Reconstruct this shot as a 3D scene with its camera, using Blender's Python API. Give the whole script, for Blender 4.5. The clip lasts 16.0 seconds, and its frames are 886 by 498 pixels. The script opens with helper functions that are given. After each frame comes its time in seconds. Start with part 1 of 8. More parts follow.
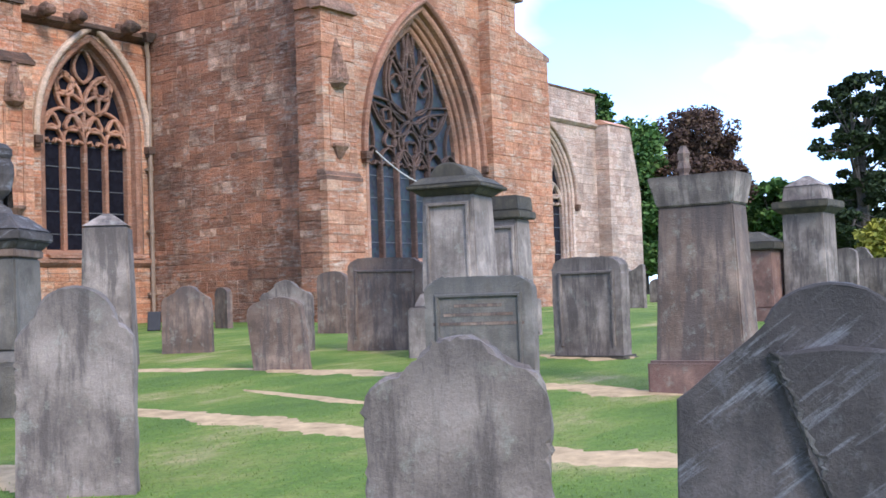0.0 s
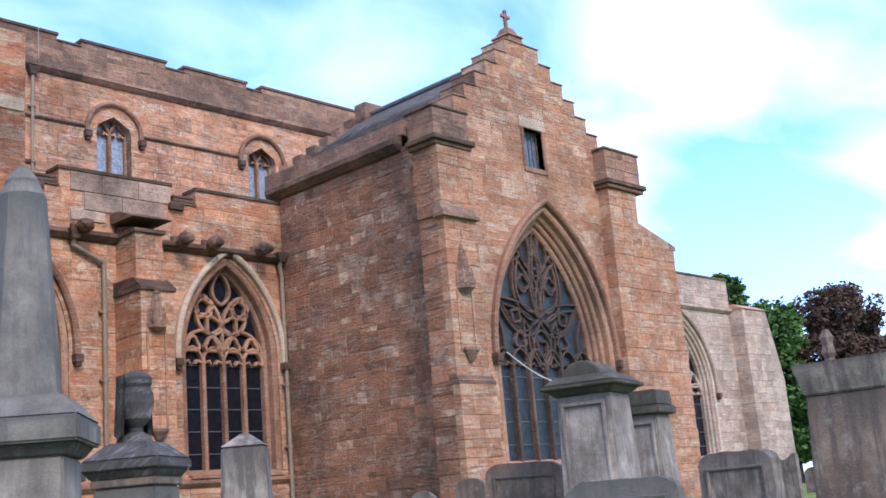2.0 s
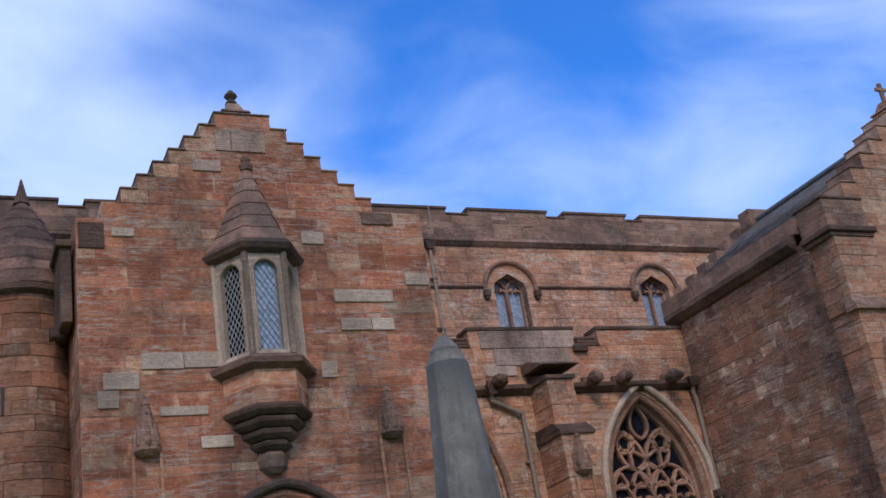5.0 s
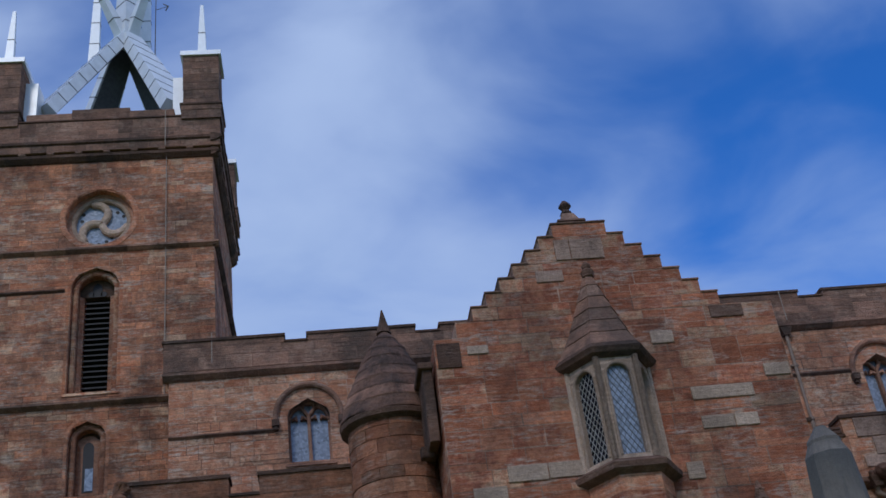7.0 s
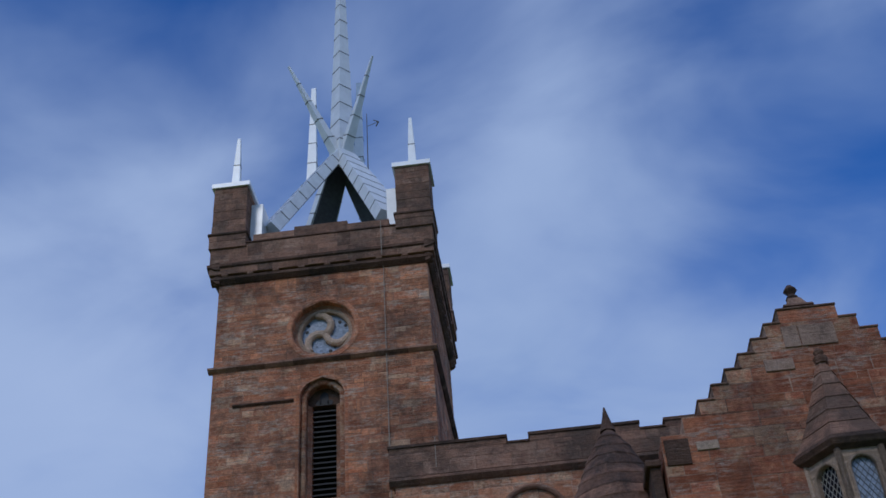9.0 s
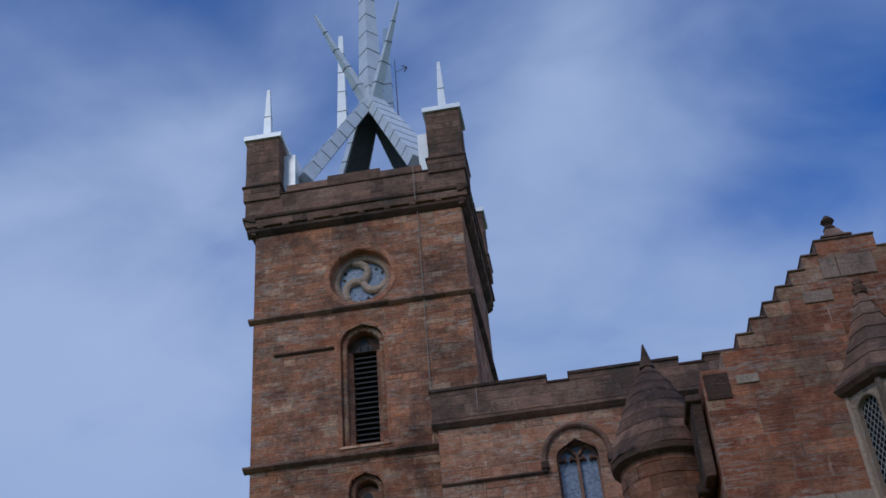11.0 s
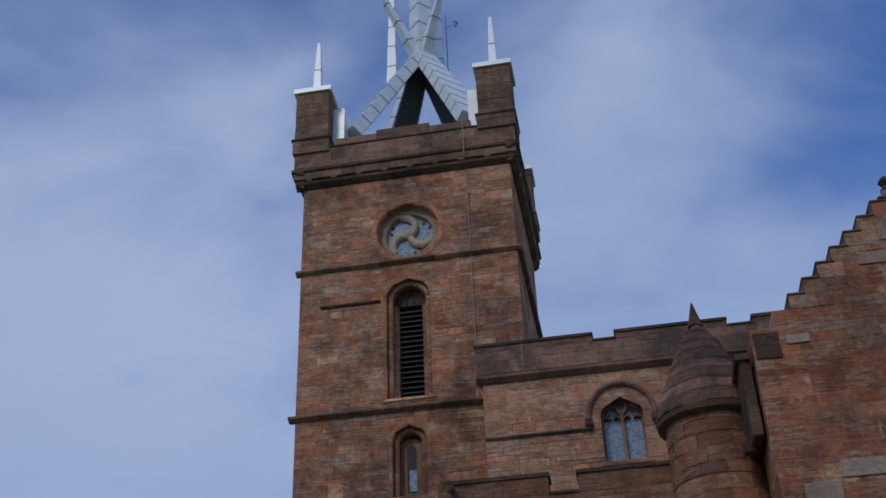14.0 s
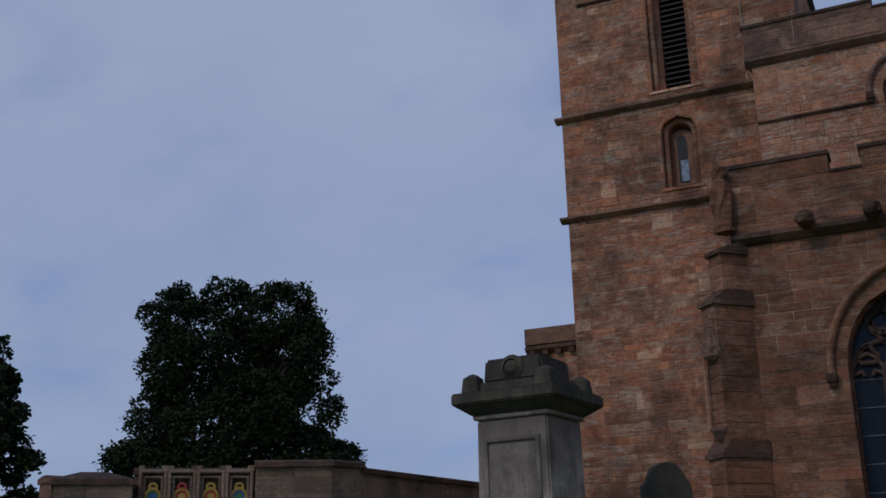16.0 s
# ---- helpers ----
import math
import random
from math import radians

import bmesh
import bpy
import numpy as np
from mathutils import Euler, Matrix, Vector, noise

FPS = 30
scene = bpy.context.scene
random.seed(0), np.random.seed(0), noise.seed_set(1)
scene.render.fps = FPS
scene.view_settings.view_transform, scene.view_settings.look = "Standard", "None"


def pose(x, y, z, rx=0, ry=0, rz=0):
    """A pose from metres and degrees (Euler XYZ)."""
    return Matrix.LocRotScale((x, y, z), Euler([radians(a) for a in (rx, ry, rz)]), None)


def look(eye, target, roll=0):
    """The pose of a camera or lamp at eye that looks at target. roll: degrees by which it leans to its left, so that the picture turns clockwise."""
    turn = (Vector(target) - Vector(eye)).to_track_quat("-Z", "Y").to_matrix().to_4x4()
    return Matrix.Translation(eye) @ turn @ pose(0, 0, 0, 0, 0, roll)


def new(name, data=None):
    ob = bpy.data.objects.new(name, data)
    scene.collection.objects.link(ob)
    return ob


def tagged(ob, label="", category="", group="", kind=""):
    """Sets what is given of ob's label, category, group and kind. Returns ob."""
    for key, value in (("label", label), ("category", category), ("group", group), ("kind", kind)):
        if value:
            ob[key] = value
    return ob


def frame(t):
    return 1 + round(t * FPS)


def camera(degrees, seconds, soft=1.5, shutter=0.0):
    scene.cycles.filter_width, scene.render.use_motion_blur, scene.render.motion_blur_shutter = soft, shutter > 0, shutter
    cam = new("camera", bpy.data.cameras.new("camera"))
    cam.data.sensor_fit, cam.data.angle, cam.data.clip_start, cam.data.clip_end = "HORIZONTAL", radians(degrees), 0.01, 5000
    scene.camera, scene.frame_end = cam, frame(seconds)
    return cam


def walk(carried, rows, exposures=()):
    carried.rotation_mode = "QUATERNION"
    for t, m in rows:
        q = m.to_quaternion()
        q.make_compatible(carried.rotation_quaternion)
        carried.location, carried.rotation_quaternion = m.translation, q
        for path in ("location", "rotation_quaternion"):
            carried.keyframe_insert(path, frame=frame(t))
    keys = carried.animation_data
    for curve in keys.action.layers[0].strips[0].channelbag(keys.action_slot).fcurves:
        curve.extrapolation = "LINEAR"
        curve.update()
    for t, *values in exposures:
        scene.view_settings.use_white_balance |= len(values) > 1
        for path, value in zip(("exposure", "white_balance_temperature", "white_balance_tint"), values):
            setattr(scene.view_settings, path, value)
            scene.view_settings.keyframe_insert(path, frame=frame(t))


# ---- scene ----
LENS = 43.66
GAZE = [  # seconds, yaw, pitch, roll, and the sway of the eye in metres
    (0.0, -53.09, 2.44, -1.98, 0.000, -0.001, -0.005),
    (0.5, -50.53, 5.76, -2.97, 0.039, 0.020, 0.015),
    (1.0, -48.80, 9.17, -3.62, 0.071, 0.042, 0.041),
    (1.5, -47.89, 11.66, -3.98, 0.119, 0.064, 0.049),
    (2.0, -46.87, 13.10, -4.91, 0.108, 0.054, 0.067),
    (2.5, -43.86, 15.64, -6.05, 0.121, 0.068, 0.081),
    (3.0, -39.40, 18.84, -7.88, 0.146, 0.143, 0.129),
    (3.5, -35.12, 20.42, -8.61, 0.139, 0.138, 0.127),
    (4.0, -31.24, 20.70, -8.65, 0.125, 0.139, 0.112),
    (4.2, -29.55, 20.93, -8.87, 0.110, 0.130, 0.107),
    (6.3, -20.81, 24.87, -8.55, -0.152, 0.107, 0.140),
    (6.5, -17.14, 25.34, -8.27, -0.175, 0.104, 0.187),
    (7.0, -8.43, 30.18, -7.84, -0.054, 0.113, 0.104),
    (7.5, -4.94, 34.00, -7.30, -0.046, 0.166, 0.146),
    (8.0, -2.51, 36.54, -5.68, -0.122, 0.228, 0.172),
    (8.5, 0.92, 36.62, -4.94, -0.151, 0.217, 0.133),
    (9.0, 3.92, 36.43, -4.31, -0.137, 0.208, 0.143),
    (9.2, 4.06, 36.88, -4.34, -0.134, 0.203, 0.160),
    (11.3, 6.47, 33.49, -5.10, -0.142, 0.131, 0.078),
    (11.5, 6.32, 33.61, -4.98, -0.129, 0.156, 0.055),
    (12.0, 5.26, 33.45, -4.05, -0.147, 0.199, 0.048),
    (12.5, 4.65, 32.99, -2.79, -0.199, 0.202, 0.050),
    (13.0, 4.04, 32.68, -3.58, -0.267, 0.289, 0.037),
    (13.5, 7.34, 32.53, -2.56, -0.287, 0.318, 0.025),
    (14.0, 9.22, 31.83, -2.32, -0.285, 0.268, -0.027),
    (14.5, 14.02, 28.42, -2.70, -0.284, 0.242, -0.020),
    (15.0, 18.58, 23.91, -1.93, -0.270, 0.217, -0.069),
    (15.5, 22.24, 20.06, -1.76, -0.254, 0.198, -0.100),
    (16.0, 24.52, 16.99, -1.46, -0.302, 0.171, -0.178),
]
EYE = Vector((0.0, 0.0, 1.6))


def gaze(yaw, pitch, roll, dx, dy, dz):
    y, p = radians(yaw), radians(pitch)
    ahead = Vector((-math.sin(y) * math.cos(p), math.cos(y) * math.cos(p), math.sin(p)))
    eye = EYE + Vector((dx, dy, dz))
    return look(eye, eye + ahead, roll)


EXPOSURES = [(0.0, 1.15, 6450, 11), (1.5, 1.05, 6450, 11), (2.5, 0.72, 6450, 11), (3.5, 0.40, 6400, 11), (4.0, 0.28, 6400, 11), (6.5, -0.66, 6150, 10), (7.5, -0.93, 5950, 9), (9.0, -1.08, 5900, 9), (12.0, -1.1, 6000, 9), (14.0, -1.12, 6300, 10), (15.0, -1.15, 6500, 11), (16.0, -1.34, 6600, 12)]
cam = camera(LENS, 16.0, 1.6)
walk(cam, [(t, gaze(*g)) for t, *g in GAZE], EXPOSURES)

# ---- sky and sun ----
CLEAR = [(-30, 42, 20, 0.34), (40, 55, 21, 0.5), (-19, 32, 9, 0.15), (-63, 12, 7, 0.34), (-70, 19, 8, 0.14), (-31, 26, 11, 0.2), (-46, 28, 13, 0.26), (11, 46, 12, 0.22), (36, 14, 28, -0.26)]   # yaw, elevation, reach in degrees, depth (below zero: closed cloud)
SUN_AZ, SUN_EL = 200.0, 38.0   # degrees clockwise from north, above the horizon


def make_world():
    w = bpy.data.worlds.new("sky")
    w.use_nodes = True
    scene.world = w
    nt = w.node_tree
    nt.nodes.clear()
    N, K = nt.nodes.new, nt.links.new
    out, bg = N("ShaderNodeOutputWorld"), N("ShaderNodeBackground")
    sky = N("ShaderNodeTexSky")
    sky.sky_type, sky.sun_disc = "NISHITA", False
    sky.sun_elevation, sky.sun_rotation = radians(SUN_EL), radians(SUN_AZ)
    sky.ozone_density, sky.dust_density = 2.5, 0.6
    tc = N("ShaderNodeTexCoord")
    # flatten the direction on to a cloud layer: xy / (z + k)
    sep = N("ShaderNodeSeparateXYZ")
    K(tc.outputs["Generated"], sep.inputs[0])
    zz = N("ShaderNodeMath"); zz.operation = "MAXIMUM"; zz.inputs[1].default_value = 0.0
    K(sep.outputs["Z"], zz.inputs[0])
    za = N("ShaderNodeMath"); za.operation = "ADD"; za.inputs[1].default_value = 0.35
    K(zz.outputs[0], za.inputs[0])
    comb = N("ShaderNodeCombineXYZ")
    for ax in "XY":
        d = N("ShaderNodeMath"); d.operation = "DIVIDE"
        K(sep.outputs[ax], d.inputs[0]); K(za.outputs[0], d.inputs[1]); K(d.outputs[0], comb.inputs[ax])
    mp = N("ShaderNodeMapping")
    mp.inputs["Location"].default_value = (1.7, 5.1, 0.4)
    mp.inputs["Rotation"].default_value = (0, 0, radians(28))
    mp.inputs["Scale"].default_value = (1.0, 1.35, 1.0)
    K(comb.outputs[0], mp.inputs[0])
    n1 = N("ShaderNodeTexNoise")
    n1.inputs["Scale"].default_value, n1.inputs["Detail"].default_value, n1.inputs["Roughness"].default_value = 4.2, 5.0, 0.47
    n1.inputs["Distortion"].default_value = 0.35
    K(mp.outputs[0], n1.inputs["Vector"])
    # open sky in two quarters, cloud veil between and around them
    tot = N("ShaderNodeMath"); tot.operation = "MULTIPLY_ADD"
    tot.inputs[1].default_value, tot.inputs[2].default_value = 1.0, 0.17
    K(n1.outputs["Fac"], tot.inputs[0])
    for yaw, el, wide, amount in CLEAR:
        y, e = radians(yaw), radians(el)
        dot = N("ShaderNodeVectorMath"); dot.operation = "DOT_PRODUCT"
        dot.inputs[1].default_value = (-math.sin(y) * math.cos(e), math.cos(y) * math.cos(e), math.sin(e))
        K(tc.outputs["Generated"], dot.inputs[0])
        gap = N("ShaderNodeMapRange"); gap.interpolation_type = "SMOOTHSTEP"
        gap.inputs["From Min"].default_value, gap.inputs["From Max"].default_value = math.cos(radians(wide)), 1.0
        gap.inputs["To Min"].default_value, gap.inputs["To Max"].default_value = 0.0, -amount
        K(dot.outputs["Value"], gap.inputs["Value"])
        nxt = N("ShaderNodeMath"); nxt.operation = "ADD"
        K(tot.outputs[0], nxt.inputs[0]); K(gap.outputs[0], nxt.inputs[1])
        tot = nxt
    ramp = N("ShaderNodeValToRGB")
    ramp.color_ramp.elements[0].position, ramp.color_ramp.elements[1].position = 0.10, 0.90
    ramp.color_ramp.elements[0].color = (0.04, 0.04, 0.04, 1)
    ramp.color_ramp.elements[1].color = (0.92, 0.92, 0.92, 1)
    ramp.color_ramp.interpolation = "EASE"
    K(tot.outputs[0], ramp.inputs[0])
    # a closed bank of cloud low down, thinning upwards
    low = N("ShaderNodeMapRange")
    low.inputs["From Min"].default_value, low.inputs["From Max"].default_value = 0.02, 0.40
    low.inputs["To Min"].default_value, low.inputs["To Max"].default_value = 0.8, 0.02
    K(sep.outputs["Z"], low.inputs["Value"])
    mx = N("ShaderNodeMath"); mx.operation = "MAXIMUM"
    K(ramp.outputs[0], mx.inputs[0]); K(low.outputs[0], mx.inputs[1])
    # cloud brightness: grey undersides against white
    n2 = N("ShaderNodeTexNoise")
    n2.inputs["Scale"].default_value, n2.inputs["Detail"].default_value = 1.2, 5.0
    K(mp.outputs[0], n2.inputs["Vector"])
    cl = N("ShaderNodeValToRGB")
    cl.color_ramp.elements[0].position, cl.color_ramp.elements[1].position = 0.32, 0.7
    cl.color_ramp.elements[0].color = (0.66, 0.85, 1.26, 1)
    cl.color_ramp.elements[1].color = (0.88, 1.05, 1.45, 1)
    K(n2.outputs["Fac"], cl.inputs[0])
    lift = N("ShaderNodeMixRGB"); lift.blend_type = "MULTIPLY"; lift.inputs[0].default_value = 1.0
    K(cl.outputs[0], lift.inputs[1]); lift.inputs[2].default_value = (10.0, 10.0, 10.0, 1)
    deep = N("ShaderNodeMixRGB"); deep.blend_type = "MULTIPLY"; deep.inputs[0].default_value = 1.0
    K(sky.outputs[0], deep.inputs[1]); deep.inputs[2].default_value = (0.20, 1.20, 2.6, 1)
    mix = N("ShaderNodeMixRGB")
    K(mx.outputs[0], mix.inputs[0]); K(deep.outputs[0], mix.inputs[1]); K(lift.outputs[0], mix.inputs[2])
    K(mix.outputs[0], bg.inputs[0])
    bg.inputs[1].default_value = 0.1
    K(bg.outputs[0], out.inputs[0])


make_world()
sun = new("sun", bpy.data.lights.new("sun", "SUN"))
sun.data.energy, sun.data.angle, sun.data.color = 1.6, radians(12), (1.0, 0.93, 0.84)
_a, _e = radians(SUN_AZ), radians(SUN_EL)
sun.matrix_world = look((0, 0, 60), (-math.sin(_a) * math.cos(_e), -math.cos(_a) * math.cos(_e), 60 - math.sin(_e)))

# ---- materials ----


def nodes_of(name):
    m = bpy.data.materials.new(name)
    m.use_nodes = True
    nt = m.node_tree
    return m, nt, nt.nodes["Principled BSDF"]


def ramp_node(nt, stops, mode="LINEAR"):
    r = nt.nodes.new("ShaderNodeValToRGB")
    e = r.color_ramp.elements
    r.color_ramp.interpolation = mode
    while len(e) < len(stops):
        e.new(0.5)
    for el, (p, c) in zip(e, stops):
        el.position, el.color = p, (*c, 1)
    return r


def noise_node(nt, pos, scale, detail=6, rough=0.6, stretch=(1, 1, 1)):
    mp = nt.nodes.new("ShaderNodeMapping")
    mp.inputs["Scale"].default_value = stretch
    nt.links.new(pos, mp.inputs[0])
    n = nt.nodes.new("ShaderNodeTexNoise")
    n.inputs["Scale"].default_value, n.inputs["Detail"].default_value, n.inputs["Roughness"].default_value = scale, detail, rough
    nt.links.new(mp.outputs[0], n.inputs["Vector"])
    return n.outputs["Fac"]


def mix_node(nt, fac, a, b, mode="MIX"):
    m = nt.nodes.new("ShaderNodeMixRGB")
    m.blend_type = mode
    for sock, v in zip(m.inputs, (fac, a, b)):
        if hasattr(v, "is_linked") or hasattr(v, "links"):
            nt.links.new(v, sock)
        elif isinstance(v, tuple):
            sock.default_value = (*v, 1)
        else:
            sock.default_value = v
    return m.outputs[0]


def bump_node(nt, height, strength, dist=0.02):
    b = nt.nodes.new("ShaderNodeBump")
    b.inputs["Strength"].default_value, b.inputs["Distance"].default_value = strength, dist
    nt.links.new(height, b.inputs["Height"])
    return b.outputs[0]


def stone(name, stops, stain=(0.062, 0.042, 0.035), stain_amt=0.6, bed=0.82, rough=0.92, relief=0.8, stain_at=(0.46, 0.60), pale=(0.50, 0.37, 0.29), pale_amt=0.3, tone=0.9):
    """Weathered sandstone: a colour for each block, eroded bedding lines, soot, scoured pale smears, fine grain."""
    m, nt, b = nodes_of(name)
    N, K = nt.nodes.new, nt.links.new
    geo, oi = N("ShaderNodeNewGeometry"), N("ShaderNodeObjectInfo")
    pos = geo.outputs["Position"]

    def calc(op, a, c, e=None):
        q = N("ShaderNodeMath"); q.operation = op
        for sock, v in zip(q.inputs, (a, c, e)):
            if v is None:
                continue
            if isinstance(v, (int, float)):
                sock.default_value = v
            else:
                K(v, sock)
        return q.outputs[0]

    def grey(fac, stops2):
        r = ramp_node(nt, [(p, (v,) * 3) for p, v in stops2])
        K(fac, r.inputs[0])
        return r.outputs[0]

    idn = calc("FRACT", calc("ADD", geo.outputs["Random Per Island"], oi.outputs["Random"]), 0.0)
    within = noise_node(nt, pos, 1.7, 6, 0.65)
    both = N("ShaderNodeMath"); both.operation = "MULTIPLY_ADD"; both.use_clamp = True
    K(idn, both.inputs[0]); both.inputs[1].default_value = 0.9; K(calc("MULTIPLY_ADD", within, 1.5, -0.70), both.inputs[2])
    stops = [(p, (r * 1.14, g * 0.96, bl * 0.86)) for p, (r, g, bl) in stops]
    col = ramp_node(nt, stops); K(both.outputs[0], col.inputs[0])
    c = col.outputs[0]
    # each block a tone of its own
    c = mix_node(nt, tone, c, grey(calc("FRACT", calc("MULTIPLY", idn, 7.31), 0.0), [(0, 0.66), (0.3, 0.92), (0.7, 1.06), (1, 1.36)]), "MULTIPLY")
    # pale lime smears and scoured faces, drawn out along the courses
    scour = noise_node(nt, pos, 0.9, 9, 0.74, (1, 1, 2.4))
    smear = noise_node(nt, pos, 3.4, 8, 0.74, (0.8, 0.8, 4.5))
    k = calc("MULTIPLY", calc("MULTIPLY", grey(scour, [(0.47, 0.12), (0.60, 1)]), grey(smear, [(0.46, 0), (0.57, 1)])), min(0.95, pale_amt * 1.9))
    c = mix_node(nt, k, c, pale)
    # eroded beds: thin dark lines with ragged ends, crevice shadow put in the colour
    beds = noise_node(nt, pos, 2.6, 9, 0.74, (0.5, 0.5, 7.5))
    c = mix_node(nt, bed, c, grey(beds, [(0.33, 0.34), (0.40, 0.84), (0.47, 1.0), (0.58, 1.08), (0.67, 1.4)]), "MULTIPLY")
    # pitted and spalled spots, with the shade of the hollows in the colour
    pits = noise_node(nt, pos, 5.5, 7, 0.7, (0.8, 0.8, 1.7))
    c = mix_node(nt, 0.75 * bed, c, grey(pits, [(0.32, 0.46), (0.42, 0.97), (0.66, 1.14)]), "MULTIPLY")
    # soot
    blot = noise_node(nt, pos, 0.5, 10, 0.72, (1, 1, 0.75))
    c = mix_node(nt, calc("MULTIPLY", grey(blot, [(stain_at[0], 0), (stain_at[1], 1)]), stain_amt), c, stain)
    fine = noise_node(nt, pos, 13, 7, 0.78)
    c = mix_node(nt, 0.75, c, grey(fine, [(0.3, 0.62), (0.7, 1.34)]), "MULTIPLY")
    K(c, b.inputs["Base Color"])
    b.inputs["Roughness"].default_value = rough
    b.inputs["Specular IOR Level"].default_value = 0.2
    hs = calc("ADD", calc("ADD", beds, fine), calc("MULTIPLY", pits, 0.8))
    K(bump_node(nt, hs, relief, 0.06), b.inputs["Normal"])
    return m


RED, PINK, CREAM = (0.31, 0.112, 0.058), (0.44, 0.228, 0.14), (0.47, 0.335, 0.225)
M_TOWER = stone("tower_sandstone", [(0, (0.42, 0.165, 0.085)), (0.22, (0.52, 0.25, 0.135)), (0.42, (0.29, 0.15, 0.095)), (0.6, (0.48, 0.24, 0.14)), (0.76, (0.36, 0.145, 0.08)), (0.9, (0.54, 0.34, 0.215)), (1, (0.56, 0.40, 0.275))], pale=(0.56, 0.44, 0.34), pale_amt=0.45)
M_NAVE = stone("nave_sandstone", [(0, (0.47, 0.225, 0.125)), (0.25, (0.52, 0.30, 0.19)), (0.5, (0.42, 0.18, 0.10)), (0.7, (0.54, 0.31, 0.195)), (0.85, (0.30, 0.16, 0.10)), (0.95, (0.58, 0.43, 0.30)), (1, (0.50, 0.28, 0.175))], stain_amt=0.5, stain_at=(0.5, 0.68), pale=(0.60, 0.46, 0.35), pale_amt=0.5, tone=0.65)
M_PORCH = stone("porch_sandstone", [(0, RED), (0.25, (0.38, 0.15, 0.08)), (0.45, (0.43, 0.20, 0.115)), (0.62, (0.29, 0.10, 0.056)), (0.76, PINK), (0.86, CREAM), (0.93, (0.40, 0.20, 0.12)), (1, (0.47, 0.32, 0.21))], stain_amt=0.5, pale_amt=0.45)
M_BROWN = stone("brown_weathered_ashlar", [(0, (0.27, 0.12, 0.07)), (0.3, (0.32, 0.155, 0.09)), (0.55, (0.20, 0.105, 0.066)), (0.8, (0.34, 0.18, 0.11)), (0.93, (0.26, 0.14, 0.09)), (1, (0.42, 0.29, 0.205))], stain_amt=0.65, stain_at=(0.45, 0.66), pale_amt=0.25)
M_TRANS = stone("transept_rubble", [(0, (0.29, 0.145, 0.09)), (0.3, (0.34, 0.165, 0.10)), (0.55, (0.23, 0.125, 0.085)), (0.75, (0.36, 0.18, 0.11)), (0.86, (0.27, 0.175, 0.125)), (0.93, (0.44, 0.29, 0.205)), (1, (0.52, 0.38, 0.29))], stain_amt=0.45, pale=(0.47, 0.335, 0.255), pale_amt=0.5)
M_GABLE = stone("gable_ashlar", [(0, (0.40, 0.205, 0.125)), (0.3, (0.43, 0.24, 0.15)), (0.5, (0.36, 0.17, 0.10)), (0.75, (0.44, 0.265, 0.175)), (0.92, (0.50, 0.355, 0.25)), (1, (0.40, 0.22, 0.14))], stain_amt=0.3, pale=(0.54, 0.41, 0.31), pale_amt=0.48, tone=0.5)
M_DARK = stone("weathered_parapet_stone", [(0, (0.26, 0.158, 0.115)), (0.4, (0.31, 0.195, 0.142)), (0.7, (0.19, 0.125, 0.096)), (0.9, (0.34, 0.235, 0.178)), (1, (0.27, 0.17, 0.125))], stain=(0.07, 0.055, 0.046), stain_amt=0.7, stain_at=(0.44, 0.64), pale_amt=0.15)
M_PALE = stone("pale_choir_ashlar", [(0, (0.44, 0.36, 0.30)), (0.4, (0.52, 0.44, 0.38)), (0.7, (0.38, 0.285, 0.235)), (1, (0.48, 0.40, 0.34))], stain=(0.12, 0.10, 0.09), stain_amt=0.4, pale=(0.58, 0.51, 0.45), tone=0.5)
M_TRIM = stone("dressed_stone", [(0, (0.36, 0.20, 0.14)), (0.5, (0.41, 0.25, 0.175)), (1, (0.31, 0.17, 0.115))], stain_amt=0.5, bed=0.3)
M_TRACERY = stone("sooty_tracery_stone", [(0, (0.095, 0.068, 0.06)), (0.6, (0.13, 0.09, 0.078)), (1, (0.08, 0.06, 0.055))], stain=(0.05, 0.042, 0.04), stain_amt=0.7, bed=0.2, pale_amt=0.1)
M_CREAM = stone("renewed_cream_stone", [(0, (0.44, 0.37, 0.295)), (1, (0.52, 0.44, 0.355))], stain_amt=0.35, bed=0.25)
M_STRING = stone("dark_string_course", [(0, (0.10, 0.066, 0.05)), (1, (0.16, 0.10, 0.074))], stain=(0.045, 0.036, 0.03), stain_amt=0.7, pale_amt=0.12)
M_MORTAR = stone("lime_mortar", [(0, (0.20, 0.125, 0.09)), (0.4, (0.32, 0.215, 0.16)), (0.7, (0.44, 0.325, 0.25)), (1, (0.52, 0.40, 0.32))], stain=(0.07, 0.05, 0.04), stain_amt=0.8, bed=0.3)
M_OPEN = stone("weathered_joints", [(0, (0.15, 0.085, 0.06)), (0.4, (0.25, 0.15, 0.105)), (0.8, (0.38, 0.26, 0.195)), (1, (0.46, 0.34, 0.26))], stain=(0.06, 0.042, 0.035), stain_amt=0.7, bed=0.3, pale_amt=0.4)
M_ROOFSTONE = stone("stone_slab_roof", [(0, (0.12, 0.075, 0.056)), (0.5, (0.20, 0.125, 0.094)), (1, (0.28, 0.17, 0.125))], stain=(0.045, 0.036, 0.033), stain_amt=0.85, stain_at=(0.42, 0.58), bed=0.5, pale_amt=0.12)
